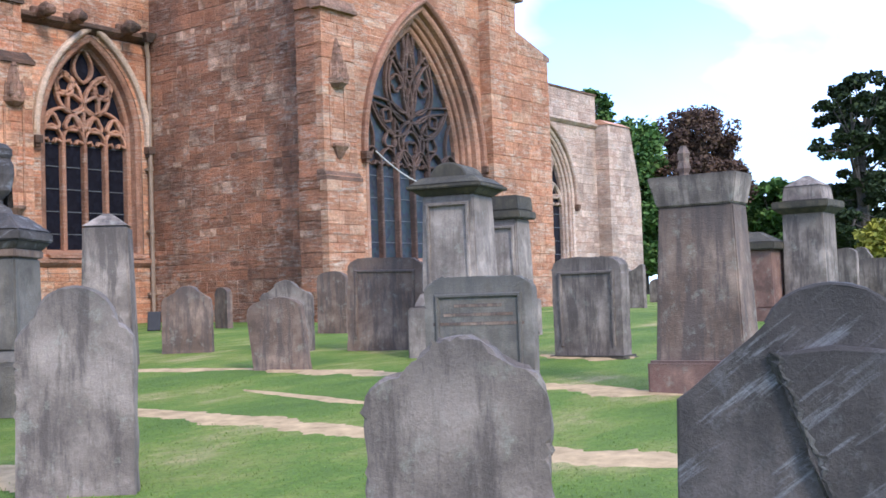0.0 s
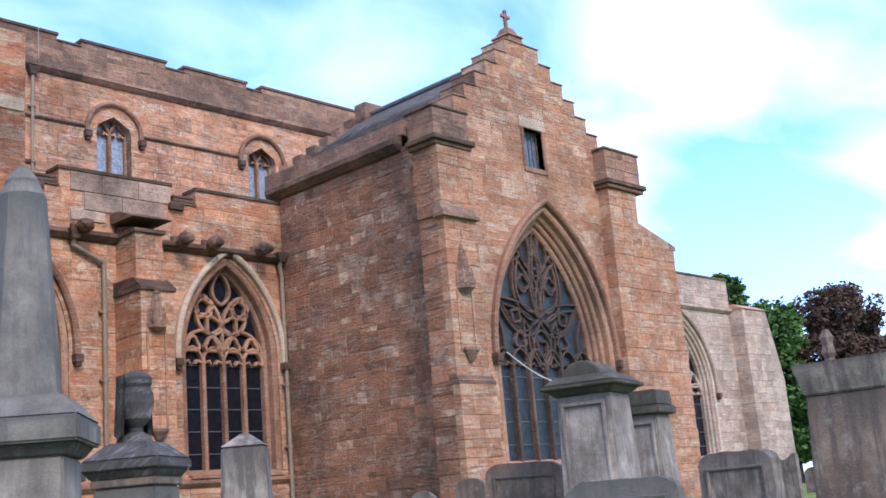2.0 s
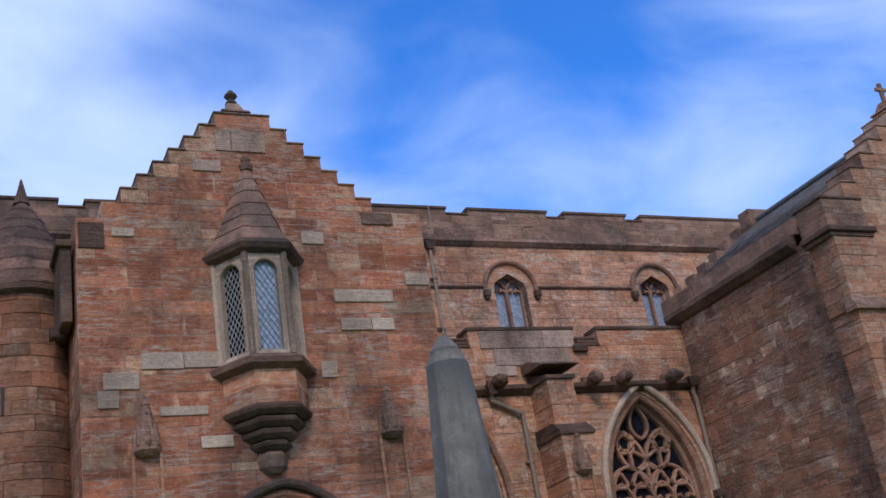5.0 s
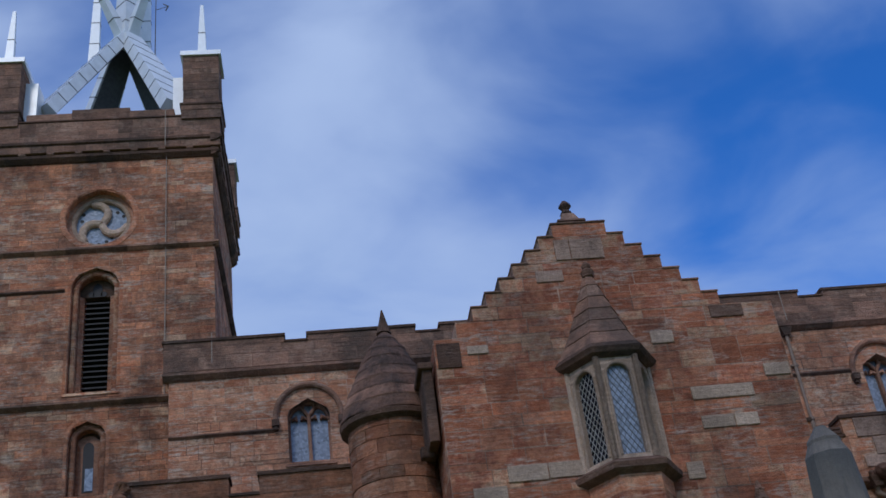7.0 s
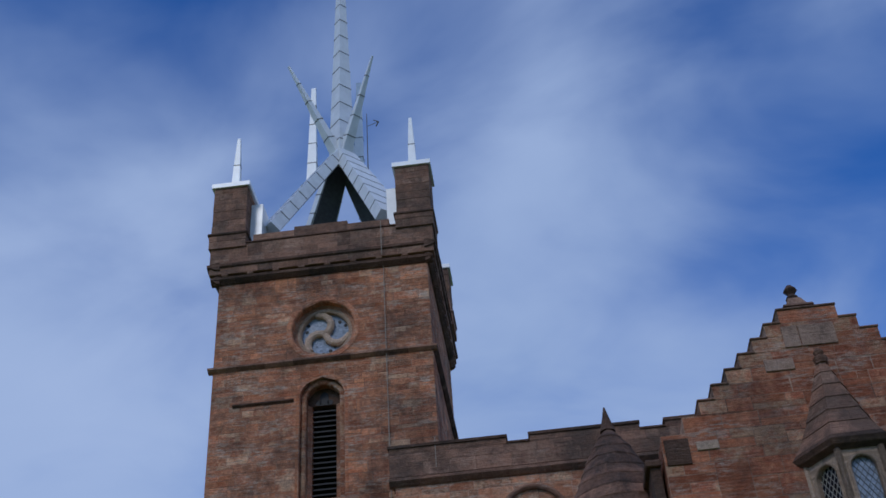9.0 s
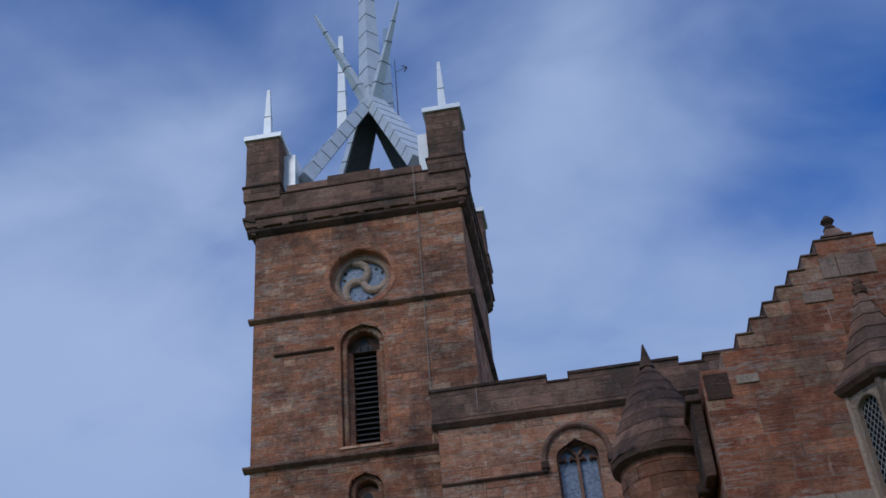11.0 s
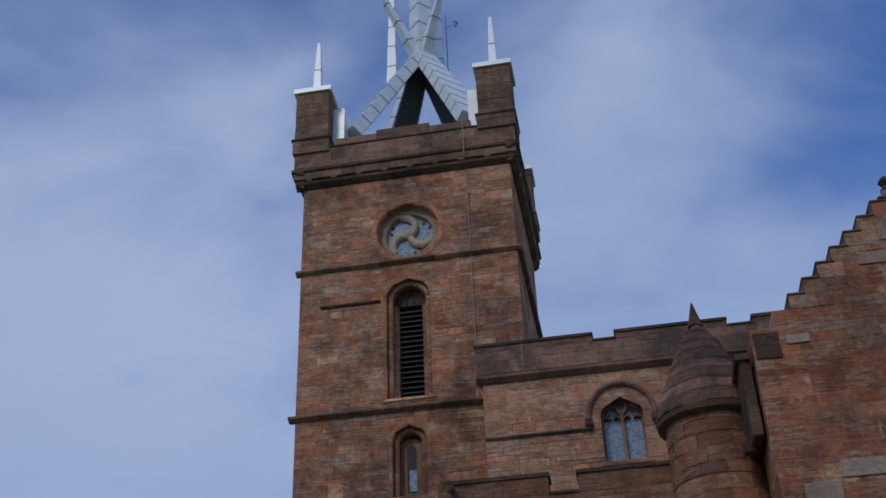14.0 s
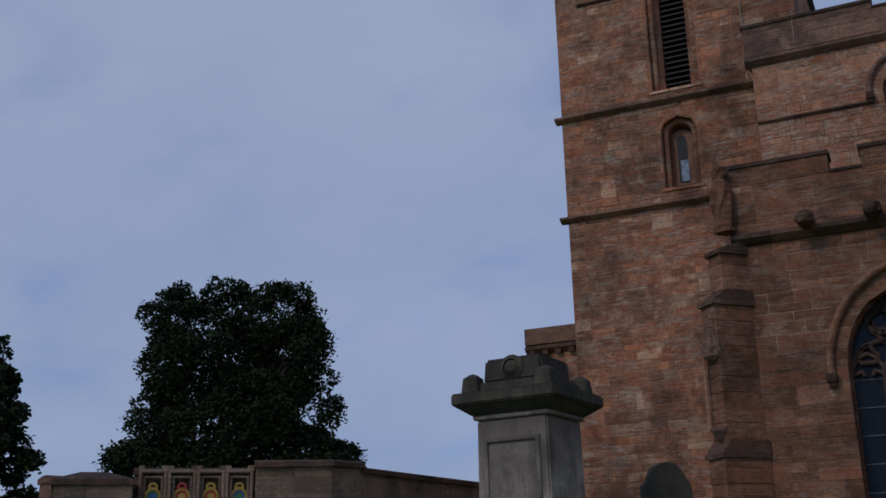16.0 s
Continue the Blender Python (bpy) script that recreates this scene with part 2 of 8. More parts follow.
M_SLATE = stone("grey_slate", [(0, (0.045, 0.043, 0.045)), (0.5, (0.065, 0.06, 0.06)), (1, (0.09, 0.082, 0.08))], stain=(0.17, 0.16, 0.11), stain_amt=0.3, bed=0.1, rough=0.9, relief=0.3, pale=(0.2, 0.2, 0.2))


def simple(name, color, rough=0.6, metal=0.0, vary=0.25, scale=6.0, relief=0.1, spec=0.4):
    m, nt, b = nodes_of(name)
    geo = nt.nodes.new("ShaderNodeNewGeometry")
    n = noise_node(nt, geo.outputs["Position"], scale, 6, 0.65)
    r = ramp_node(nt, [(0.3, (1 - vary,) * 3), (0.7, (1 + vary,) * 3)])
    nt.links.new(n, r.inputs[0])
    nt.links.new(mix_node(nt, 1.0, color, r.outputs[0], "MULTIPLY"), b.inputs["Base Color"])
    b.inputs["Roughness"].default_value, b.inputs["Metallic"].default_value = rough, metal
    b.inputs["Specular IOR Level"].default_value = spec
    if relief:
        nt.links.new(bump_node(nt, n, relief, 0.02), b.inputs["Normal"])
    return m


def leaded(name, color, lattice, rough=0.12, hue=0.0, gloss=0.4):
    """Old leaded glass: dark uneven quarries between lead lines."""
    m, nt, b = nodes_of(name)
    N, K = nt.nodes.new, nt.links.new
    geo = N("ShaderNodeNewGeometry")
    vor = N("ShaderNodeTexVoronoi"); vor.inputs["Scale"].default_value = lattice
    K(geo.outputs["Position"], vor.inputs["Vector"])
    bw = N("ShaderNodeRGBToBW"); K(vor.outputs["Color"], bw.inputs[0])
    tint = mix_node(nt, hue, bw.outputs[0], vor.outputs["Color"])
    K(mix_node(nt, 0.55, color, tint, "MULTIPLY"), b.inputs["Base Color"])
    b.inputs["Roughness"].default_value = rough
    b.inputs["Specular IOR Level"].default_value = gloss
    K(bump_node(nt, noise_node(nt, geo.outputs["Position"], 5, 3, 0.5), 0.25, 0.02), b.inputs["Normal"])
    return m


M_GLASS = leaded("dark_leaded_glass", (0.014, 0.015, 0.022), 9, 0.2, gloss=0.2)
M_STAIN = leaded("stained_glass", (0.045, 0.055, 0.068), 8, 0.42, hue=0.4, gloss=0.25)
# Pale blue base carries the sky's reflection in its colour.
M_SKY_QUARRY = leaded("sky_toned_quarry_glass", (0.36, 0.40, 0.48), 13, 0.1)
# Blue of the attic pane: reflected sky put into the base colour.
M_SKY_DIM = leaded("sky_tinted_attic_glass", (0.16, 0.20, 0.27), 14, 0.15)
M_LEAD = simple("lead", (0.13, 0.135, 0.14), 0.55, 0.3)
M_SLAT = simple("black_timber_louvre", (0.022, 0.018, 0.018), 0.6)
M_ALU = simple("anodised_aluminium", (0.74, 0.75, 0.77), 0.36, 0.1, 0.10, 2.0, 0.02)
M_SEAM = simple("dark_panel_seam", (0.10, 0.10, 0.10), 0.6)
M_PIPE = simple("painted_iron_downpipe", (0.24, 0.165, 0.115), 0.6)
M_WIRE = simple("pale_conductor_strip", (0.45, 0.42, 0.38), 0.6)
M_STRIP = simple("weathered_conductor_strip", (0.33, 0.26, 0.2), 0.7)
M_DOOR = simple("dark_oak", (0.05, 0.035, 0.025), 0.6)

# ---- mesh helpers ----


def mesh_ob(name, bm, material, parent=None, label="", smooth=False):
    me = bpy.data.meshes.new(name)
    bmesh.ops.recalc_face_normals(bm, faces=bm.faces)
    bm.to_mesh(me)
    bm.free()
    for m in (material if isinstance(material, (list, tuple)) else [material]):
        me.materials.append(m)
    if smooth:
        for p in me.polygons:
            p.use_smooth = True
    ob = new(name, me)
    if parent:
        ob.parent = parent
    if label:
        ob["label"] = label
    return ob


def part(name, bm, material, parent, label="", smooth=False):
    return mesh_ob(name, bm, material, parent, label, smooth)


def hexa(bm, c):
    """A solid from eight corners: four below in a ring, four above."""
    v = [bm.verts.new(p) for p in c]
    for f in ((0, 3, 2, 1), (4, 5, 6, 7), (0, 1, 5, 4), (1, 2, 6, 5), (2, 3, 7, 6), (3, 0, 4, 7)):
        bm.faces.new([v[i] for i in f])
    return v


def box(bm, x0, y0, z0, x1, y1, z1):
    return hexa(bm, [(x0, y0, z0), (x1, y0, z0), (x1, y1, z0), (x0, y1, z0), (x0, y0, z1), (x1, y0, z1), (x1, y1, z1), (x0, y1, z1)])


def bevelled(bm, amount=0.02, segments=1):
    bmesh.ops.remove_doubles(bm, verts=bm.verts, dist=1e-5)
    bmesh.ops.bevel(bm, geom=list(bm.edges), offset=amount, segments=segments, affect="EDGES", clamp_overlap=True)
    return bm


def frustum(bm, cx, cy, z0, z1, ax, ay, bx, by):
    """Half sizes ax, ay below and bx, by above."""
    return hexa(bm, [(cx - ax, cy - ay, z0), (cx + ax, cy - ay, z0), (cx + ax, cy + ay, z0), (cx - ax, cy + ay, z0),
                     (cx - bx, cy - by, z1), (cx + bx, cy - by, z1), (cx + bx, cy + by, z1), (cx - bx, cy + by, z1)])


def lathe(bm, cx, cy, rings, n=16, a0=0.0):
    """Rings of (radius, z), closed at both ends."""
    last = None
    for r, z in rings:
        ring = [bm.verts.new((cx + r * math.cos(a0 + i * math.tau / n), cy + r * math.sin(a0 + i * math.tau / n), z)) for i in range(n)]
        if last:
            for i in range(n):
                bm.faces.new((last[i], last[(i + 1) % n], ring[(i + 1) % n], ring[i]))
        else:
            bm.faces.new(ring[::-1])
        last = ring
    bm.faces.new(last)


class Face:
    """A wall's outer face: a place on it is (s along, z up, n outwards)."""

    def __init__(self, o, u):
        self.o, self.u = Vector((*o, 0)), Vector((*u, 0)).normalized()
        self.n = Vector((self.u.y, -self.u.x, 0))

    def at(self, s, z, n=0.0):
        return self.o + self.u * s + self.n * n + Vector((0, 0, z))

    def box(self, bm, s0, z0, n0, s1, z1, n1):
        p = self.at
        hexa(bm, [p(s0, z0, n1), p(s1, z0, n1), p(s1, z0, n0), p(s0, z0, n0), p(s0, z1, n1), p(s1, z1, n1), p(s1, z1, n0), p(s0, z1, n0)])

    def prism(self, bm, s, z, n0, n1):
        """s = (lo below, hi below, lo above, hi above)."""
        p, (z0, z1) = self.at, z
        hexa(bm, [p(s[0], z0, n1), p(s[1], z0, n1), p(s[1], z0, n0), p(s[0], z0, n0), p(s[2], z1, n1), p(s[3], z1, n1), p(s[3], z1, n0), p(s[2], z1, n0)])

    def sweep(self, bm, pts, w, n0, n1, closed=False, chamfer=0.0):
        """A bar of width w along (s, z) points on the face, from n0 out to n1."""
        P = [Vector(p) for p in pts]
        k = len(P)
        rows = []
        for i in range(k):
            a = P[i] - P[i - 1] if (i or closed) else P[1] - P[0]
            b = P[(i + 1) % k] - P[i] if (i < k - 1 or closed) else P[i] - P[i - 1]
            a, b = a.normalized(), b.normalized()
            t = (a + b)
            t = t.normalized() if t.length > 1e-6 else a
            side = Vector((-t.y, t.x)) / max(0.45, t.dot(a))
            c = chamfer
            ring = [(P[i] - side * w / 2, n0), (P[i] - side * w / 2, n1 - c), (P[i] - side * (w / 2 - c), n1), (P[i] + side * (w / 2 - c), n1), (P[i] + side * w / 2, n1 - c), (P[i] + side * w / 2, n0)]
            if not c:
                ring = [ring[0], ring[1], ring[4], ring[5]]
            rows.append([bm.verts.new(self.at(q.x, q.y, n)) for q, n in ring])
        m = len(rows[0])
        for i in range(k if closed else k - 1):
            r0, r1 = rows[i], rows[(i + 1) % k]
            for j in range(m):
                bm.faces.new((r0[j], r0[(j + 1) % m], r1[(j + 1) % m], r1[j]))
        if not closed:
            bm.faces.new(rows[0][::-1])
            bm.faces.new(rows[-1])


class Arch:
    """An opening with a pointed head: centre, half width, sill, springing, apex."""

    def __init__(self, c, w, sill, spring, apex):
        self.c, self.w, self.sill, self.spring, self.apex = c, w, sill, spring, apex
        h = max(apex - spring, 1e-3)
        self.R = (w * w + h * h) / (2 * w)
        self.flat = apex - spring < 0.01
        if h < w - 1e-6 and not self.flat:
            self.R = (w * w + h * h) / (2 * h)
            self.segment = True
        else:
            self.segment = False

    def half(self, z):
        if z <= self.spring or self.flat:
            return self.w
        d = z - self.spring
        if self.segment:
            return math.sqrt(max(0.0, self.R ** 2 - (d + self.R - (self.apex - self.spring)) ** 2))
        return max(0.0, math.sqrt(max(0.0, self.R ** 2 - d * d)) - (self.R - self.w))

    def breaks(self):
        out = [self.sill, self.apex]
        if not self.flat:
            out.append(self.spring)
        return out

    def span(self, z):
        if self.sill <= z <= self.apex:
            h = self.half(z)
            return self.c - h, self.c + h
        return None

    def line(self, grow=0.0, n=14, foot=None):
        """The outline from the left foot over the apex to the right foot, as (s, z)."""
        a = Arch(self.c, self.w + grow, self.sill, self.spring, self.apex + grow * 1.15)
        foot = a.spring if foot is None else foot
        pts = [(a.c - a.w, foot)] if foot < a.spring - 1e-6 else []
        zs = [a.spring + (a.apex - a.spring) * math.sin(i / n * math.pi / 2) for i in range(n + 1)]
        left = [(a.c - a.half(z), z) for z in zs]
        right = [(2 * a.c - s, z) for s, z in left[-2::-1]]
        return pts + left + right + ([(a.c + a.w, foot)] if pts else [])


class Disc:
    def __init__(self, c, z, r):
        self.c, self.z, self.r, self.sill, self.apex = c, z, r, z - r, z + r

    def breaks(self):
        return [self.sill, self.z, self.apex]

    def span(self, z):
        h = math.sqrt(max(0.0, self.r ** 2 - (z - self.z) ** 2))
        return (self.c - h, self.c + h) if self.sill <= z <= self.apex else None


def free(bands, holes, z):
    """The stretches of wall at the height z."""
    got = [(lo, hi) for z0, z1, lo, hi in bands if z0 <= z <= z1]
    for h in holes:
        sp = h.span(z)
        if not sp:
            continue
        nxt = []
        for lo, hi in got:
            if sp[0] >= hi or sp[1] <= lo:
                nxt.append((lo, hi))
            else:
                if sp[0] > lo:
                    nxt.append((lo, sp[0]))
                if sp[1] < hi:
                    nxt.append((sp[1], hi))
        got = nxt
    return got


def unit_stone(seed=0):
    """One block, 1 x 1 x 1 from its lower left back corner, with worn corners and a rounded front; s = x, n = -y, z = z."""
    rng = random.Random(seed)
    me = bpy.data.meshes.new("stone")
    c = 0.03
    ring = [(rng.uniform(0, 0.016), rng.uniform(0, 0.04)), (1 - rng.uniform(0, 0.016), rng.uniform(0, 0.04)), (1 - rng.uniform(0, 0.016), 1 - rng.uniform(0, 0.04)), (rng.uniform(0, 0.016), 1 - rng.uniform(0, 0.04))]
    v = [(x, 0, z) for x, z in ring] + [(x, -rng.uniform(0.35, 0.65), z) for x, z in ring]
    v += [(min(max(x, c / 2 + 0.01), 0.99 - c / 2), -rng.uniform(0.8, 1.1), min(max(z, c + 0.01), 0.99 - c)) for x, z in ring]
    f = [(8, 9, 10, 11), (0, 1, 5, 4), (1, 2, 6, 5), (2, 3, 7, 6), (3, 0, 4, 7), (4, 5, 9, 8), (5, 6, 10, 9), (6, 7, 11, 10), (7, 4, 8, 11)]
    me.from_pydata(v, [], f)
    return me


STONES = {}
PENDING = []


def wall(name, face, bands, holes=(), thick=0.9, material=None, course=0.30, length=(0.4, 1.0), joint=0.007, proud=0.006, singles=0, seed=1, label="", core=None, region=None):
    """A wall with its core, openings through it, and coursed stones standing a little proud on its outer face."""
    rng = random.Random(seed)
    cuts = sorted({round(z, 4) for b in bands for z in b[:2]} | {round(z, 4) for h in holes for z in h.breaks() if bands[0][0] < z < max(b[1] for b in bands)})
    bm = bmesh.new()
    verts, faces, single = [], [], []
    for za, zb in zip(cuts, cuts[1:]):
        if zb - za < 0.004:
            continue
        arched = any(h.span((za + zb) / 2) and not (isinstance(h, Arch) and (h.flat or zb <= h.spring + 1e-3)) for h in holes)
        n = max(1, round((zb - za) / 0.14)) if arched else 1
        for i in range(n):
            z0, z1 = za + (zb - za) * i / n, za + (zb - za) * (i + 1) / n
            lo, hi = free(bands, holes, z0 + 1e-4), free(bands, holes, z1 - 1e-4)
            if len(lo) != len(hi):
                lo = hi = min(lo, hi, key=len)
            for a, b in zip(lo, hi):
                face.prism(bm, (a[0], a[1], b[0], b[1]), (z0, z1), -thick, 0)
        n = max(1, round((zb - za) / (course * rng.uniform(0.9, 1.1))))
        ws = [rng.choice((0.5, 0.7, 1.0, 1.0, 1.25, 1.5)) * rng.uniform(0.9, 1.1) for _ in range(n)]
        zs = [za + (zb - za) * sum(ws[:i]) / sum(ws) for i in range(n + 1)]
        taken = []
        for ci, (z0, z1) in enumerate(zip(zs, zs[1:])):
            lo, hi = free(bands, holes, z0 + 1e-4), free(bands, holes, z1 - 1e-4)
            if len(lo) != len(hi):
                lo = hi = min(lo, hi, key=len)
            top = zs[ci + 2] if ci + 2 < len(zs) else None
            nxt = []
            for a, b in zip(lo, hi):
                l, r = max(a[0], b[0]), min(a[1], b[1])
                if r - l < 0.05:
                    continue
                blocks = [t for t in taken if l - 1e-6 <= t[0] and t[1] <= r + 1e-6]
                edges = []
                at = l
                for t in blocks + [(r, r)]:
                    while t[0] - at > length[1] * 1.2:
                        e = at + rng.uniform(*length)
                        edges.append((at, e))
                        at = e
                    if t[0] - at > 0.03:
                        edges.append((at, t[0]))
                    at = t[1]
                for i, (p, q) in enumerate(edges):
                    first, last = abs(p - l) < 1e-6, abs(q - r) < 1e-6
                    quad = [a[0] if first else p, a[1] if last else q, b[1] if last else q, b[0] if first else p]
                    out = proud * rng.uniform(0.4, 1.4)
                    j = joint / 2
                    square = abs(quad[0] - quad[3]) < 1e-3 and abs(quad[1] - quad[2]) < 1e-3
                    if not (square and q - p > 0.15):
                        add_stone(verts, faces, face, quad, z0 + j, z1 - j, j, out)
                        continue
                    roll = rng.random()
                    if roll < 0.13 and top and not first and not last and q - p < 0.75 and any(u[0] < p and q < u[1] for u in free(bands, holes, top - 1e-3)) and any(u[0] < p and q < u[1] for u in free(bands, holes, z1 + 1e-3)):
                        nxt.append((p, q))
                        single.append((p + j, z0 + j, q - p - joint, top - z0 - joint, out))
                    elif roll < 0.27 and z1 - z0 > 0.2:
                        k = z0 + (z1 - z0) * rng.uniform(0.35, 0.65)
                        single.append((p + j, z0 + j, q - p - joint, k - z0 - joint, out))
                        m = p + (q - p) * rng.uniform(0.35, 0.65)
                        single.append((p + j, k + j, m - p - joint, z1 - k - joint, out * 0.8))
                        single.append((m + j, k + j, q - m - joint, z1 - k - joint, out * 1.1))
                    else:
                        single.append((p + j, z0 + j, q - p - joint, z1 - z0 - joint, out))
            taken = sorted(nxt)
    body = mesh_ob(name, bm, core or M_MORTAR)
    tagged(body, label, "wall", kind="structure")
    if region:
        single.sort(key=lambda q: abs(q[0] - region[0]) + abs(q[1] - region[1]))
    keep = single[:singles]
    for p, z, w, h, out in single[singles:]:
        add_stone(verts, faces, face, [p, p + w, p + w, p], z, z + h, 0.0, out)
    if verts:
        me = bpy.data.meshes.new("stonework")
        me.from_pydata(verts, [], faces)
        me.materials.append(material)
        ob = new("stonework", me)
        ob.parent = body
        ob["kind"] = "stuff"
    PENDING.append((face, body, keep, material))
    return body


def add_stone(verts, faces, face, quad, z0, z1, j, out):
    w = min(quad[1] - quad[0], quad[2] - quad[3], z1 - z0)
    c = min(0.012, 0.2 * max(w, 0.02))
    k = len(verts)
    rag = lambda i: 0.010 * (0.5 + 0.5 * noise.noise(Vector((quad[0] * 3.7 + i * 5.3, z0 * 4.1, i)))) if w > 0.1 else 0.0
    q = [quad[0] + j + rag(1), quad[1] - j - rag(2), quad[2] - j - rag(3), quad[3] + j + rag(4)]
    za, zb, zc, zd = z0 + rag(5), z0 + rag(6), z1 - rag(7), z1 - rag(8)
    at = face.at
    ring = [(q[0], za), (q[1], zb), (q[2], zc), (q[3], zd)]
    verts += [at(s, z, 0)[:] for s, z in ring]
    verts += [at(s, z, out * 0.5)[:] for s, z in ring]
    verts += [at(s + c * a, z + c * b, out)[:] for (s, z), (a, b) in zip(ring, ((1, 1), (-1, 1), (-1, -1), (1, -1)))]
    for f in ((8, 9, 10, 11), (0, 1, 5, 4), (1, 2, 6, 5), (2, 3, 7, 6), (3, 0, 4, 7), (4, 5, 9, 8), (5, 6, 10, 9), (6, 7, 11, 10), (7, 4, 8, 11)):
        faces.append(tuple(k + i for i in f))


def lay_single_stones():
    """The nearest stones of each wall, objects of their own on one mesh a material."""
    rng = random.Random(17)
    for face, body, keep, material in PENDING:
        if material.name not in STONES:
            STONES[material.name] = [unit_stone(i) for i in range(7)]
            for me in STONES[material.name]:
                me.materials.append(material)
        for p, z, w, h, out in keep:
            ob = new("stone", rng.choice(STONES[material.name]))
            ob.parent = body
            m = Matrix.Identity(4)
            o = face.at(p, z, 0)
            for i in range(3):
                m[i][0], m[i][1], m[i][2], m[i][3] = face.u[i] * w, -face.n[i] * out, (h if i == 2 else 0), o[i]
            ob.matrix_basis = m


def run(name, face, s0, s1, z0, z1, n0, n1, material, parent=None, label="", category="moulding"):
    """A string course or coping along a face, its lower edge hollowed back."""
    bm = bmesh.new()
    p = face.at
    d = n1 - n0
    prof = [(z0, n0), (z0 + (z1 - z0) * 0.1, n0 + d * 0.45), (z0 + (z1 - z0) * 0.45, n1), (z0 + (z1 - z0) * 0.75, n1), (z1, n0 + d * 0.35), (z1, n0)]
    k = max(1, int((s1 - s0) / 0.9))
    edge = [s0 + (s1 - s0) * i / k for i in range(k + 1)]
    for a, b in zip(edge, edge[1:]):
        L = [bm.verts.new(p(a + 0.004, z, n)) for z, n in prof]
        R = [bm.verts.new(p(b - 0.004, z, n)) for z, n in prof]
        for i in range(len(prof)):
            j = (i + 1) % len(prof)
            bm.faces.new((L[i], R[i], R[j], L[j]))
        bm.faces.new(L)
        bm.faces.new(R[::-1])
    ob = mesh_ob(name, bm, material, parent)
    if not parent:
        tagged(ob, label or "dark weathered stone string course along the wall", category, kind="structure")
    return ob


def courses(parent, x0, x1, y0, y1, z0, z1, rng, h=0.31, material=None):
    """A pier of squared blocks, two or three to a course, with open joints; each block a stone of its own."""
    n = max(1, round((z1 - z0) / h))
    ws = [rng.uniform(0.6, 1.4) for _ in range(n)]
    for i in range(n):
        a, b = z0 + (z1 - z0) * sum(ws[:i]) / sum(ws), z0 + (z1 - z0) * sum(ws[:i + 1]) / sum(ws)
        o = rng.uniform(0, 0.018)
        cut = [x0]
        while x1 - cut[-1] > 0.75:
            cut.append(cut[-1] + rng.uniform(0.28, 0.72))
        cut.append(x1)
        for p, q in zip(cut, cut[1:]):
            bm = bmesh.new()
            box(bm, p + 0.003 - (o if p == x0 else 0), y0 - o, a + 0.003, q - 0.003 + (o if q == x1 else 0), y1, b - 0.003)
            bevelled(bm, 0.007)
            part("stone", bm, material, parent)

# ---- ground ----


def ground_z(x, y):
    d = 0.66 * x + 0.75 * y
    if d <= 0:
        return 0.04 * max(d, -40)
    return 1.25 * math.tanh(d * 0.055 / 1.25)


def make_ground():
    bm = bmesh.new()
    xs = [-900, -400, -200, -100, -60] + [-40 + 1.5 * i for i in range(67)] + [70, 100, 160, 260, 500, 900]
    ys = [-600, -250, -100, -40] + [-12 + 1.5 * i for i in range(41)] + [60, 90, 150, 260, 500, 1200]
    grid = [[bm.verts.new((x, y, ground_z(x, y) + (0.03 * noise.noise(Vector((x * 0.35, y * 0.35, 0))) if abs(x) < 60 and abs(y) < 50 else 0))) for x in xs] for y in ys]
    for j in range(len(ys) - 1):
        for i in range(len(xs) - 1):
            bm.faces.new((grid[j][i], grid[j][i + 1], grid[j + 1][i + 1], grid[j + 1][i]))
    m, nt, b = nodes_of("mown_grass")
    geo = nt.nodes.new("ShaderNodeNewGeometry")
    pos = geo.outputs["Position"]
    big = noise_node(nt, pos, 0.5, 5, 0.6, (1, 2.2, 1))
    c = ramp_node(nt, [(0.34, (0.066, 0.122, 0.010)), (0.50, (0.112, 0.178, 0.016)), (0.59, (0.18, 0.212, 0.035)), (0.68, (0.33, 0.275, 0.11))])
    nt.links.new(big, c.inputs[0])
    fine = noise_node(nt, pos, 22, 6, 0.75)
    f = ramp_node(nt, [(0.3, (0.55,) * 3), (0.7, (1.4,) * 3)])
    nt.links.new(fine, f.inputs[0])
    nt.links.new(mix_node(nt, 0.8, c.outputs[0], f.outputs[0], "MULTIPLY"), b.inputs["Base Color"])
    b.inputs["Roughness"].default_value = 0.95
    nt.links.new(bump_node(nt, fine, 0.8, 0.05), b.inputs["Normal"])
    ob = mesh_ob("ground", bm, m, smooth=True)
    tagged(ob, "mown churchyard grass sloping up gently to the church", "grass", kind="structure")


make_ground()

# ---- church: faces ----
TW, TE, TS, TN = -10.62, -2.95, 32.5, 40.2          # tower
F_TOWER_S, F_TOWER_E = Face((0, TS), (1, 0)), Face((TE, 0), (0, 1))
F_TOWER_W, F_TOWER_N = Face((TW, 0), (0, -1)), Face((0, TN), (-1, 0))
NY, AY, PY, GY, TX = 31.2, 26.0, 22.5, 19.2, 20.6    # nave, aisle, porch, gable, transept west wall
F_NAVE, F_AISLE, F_PORCH, F_GABLE = (Face((0, y), (1, 0)) for y in (NY, AY, PY, GY))
F_TRANS = Face((TX, 0), (0, -1))

TR = 26.3   # where the transept roof stops short of the clerestory

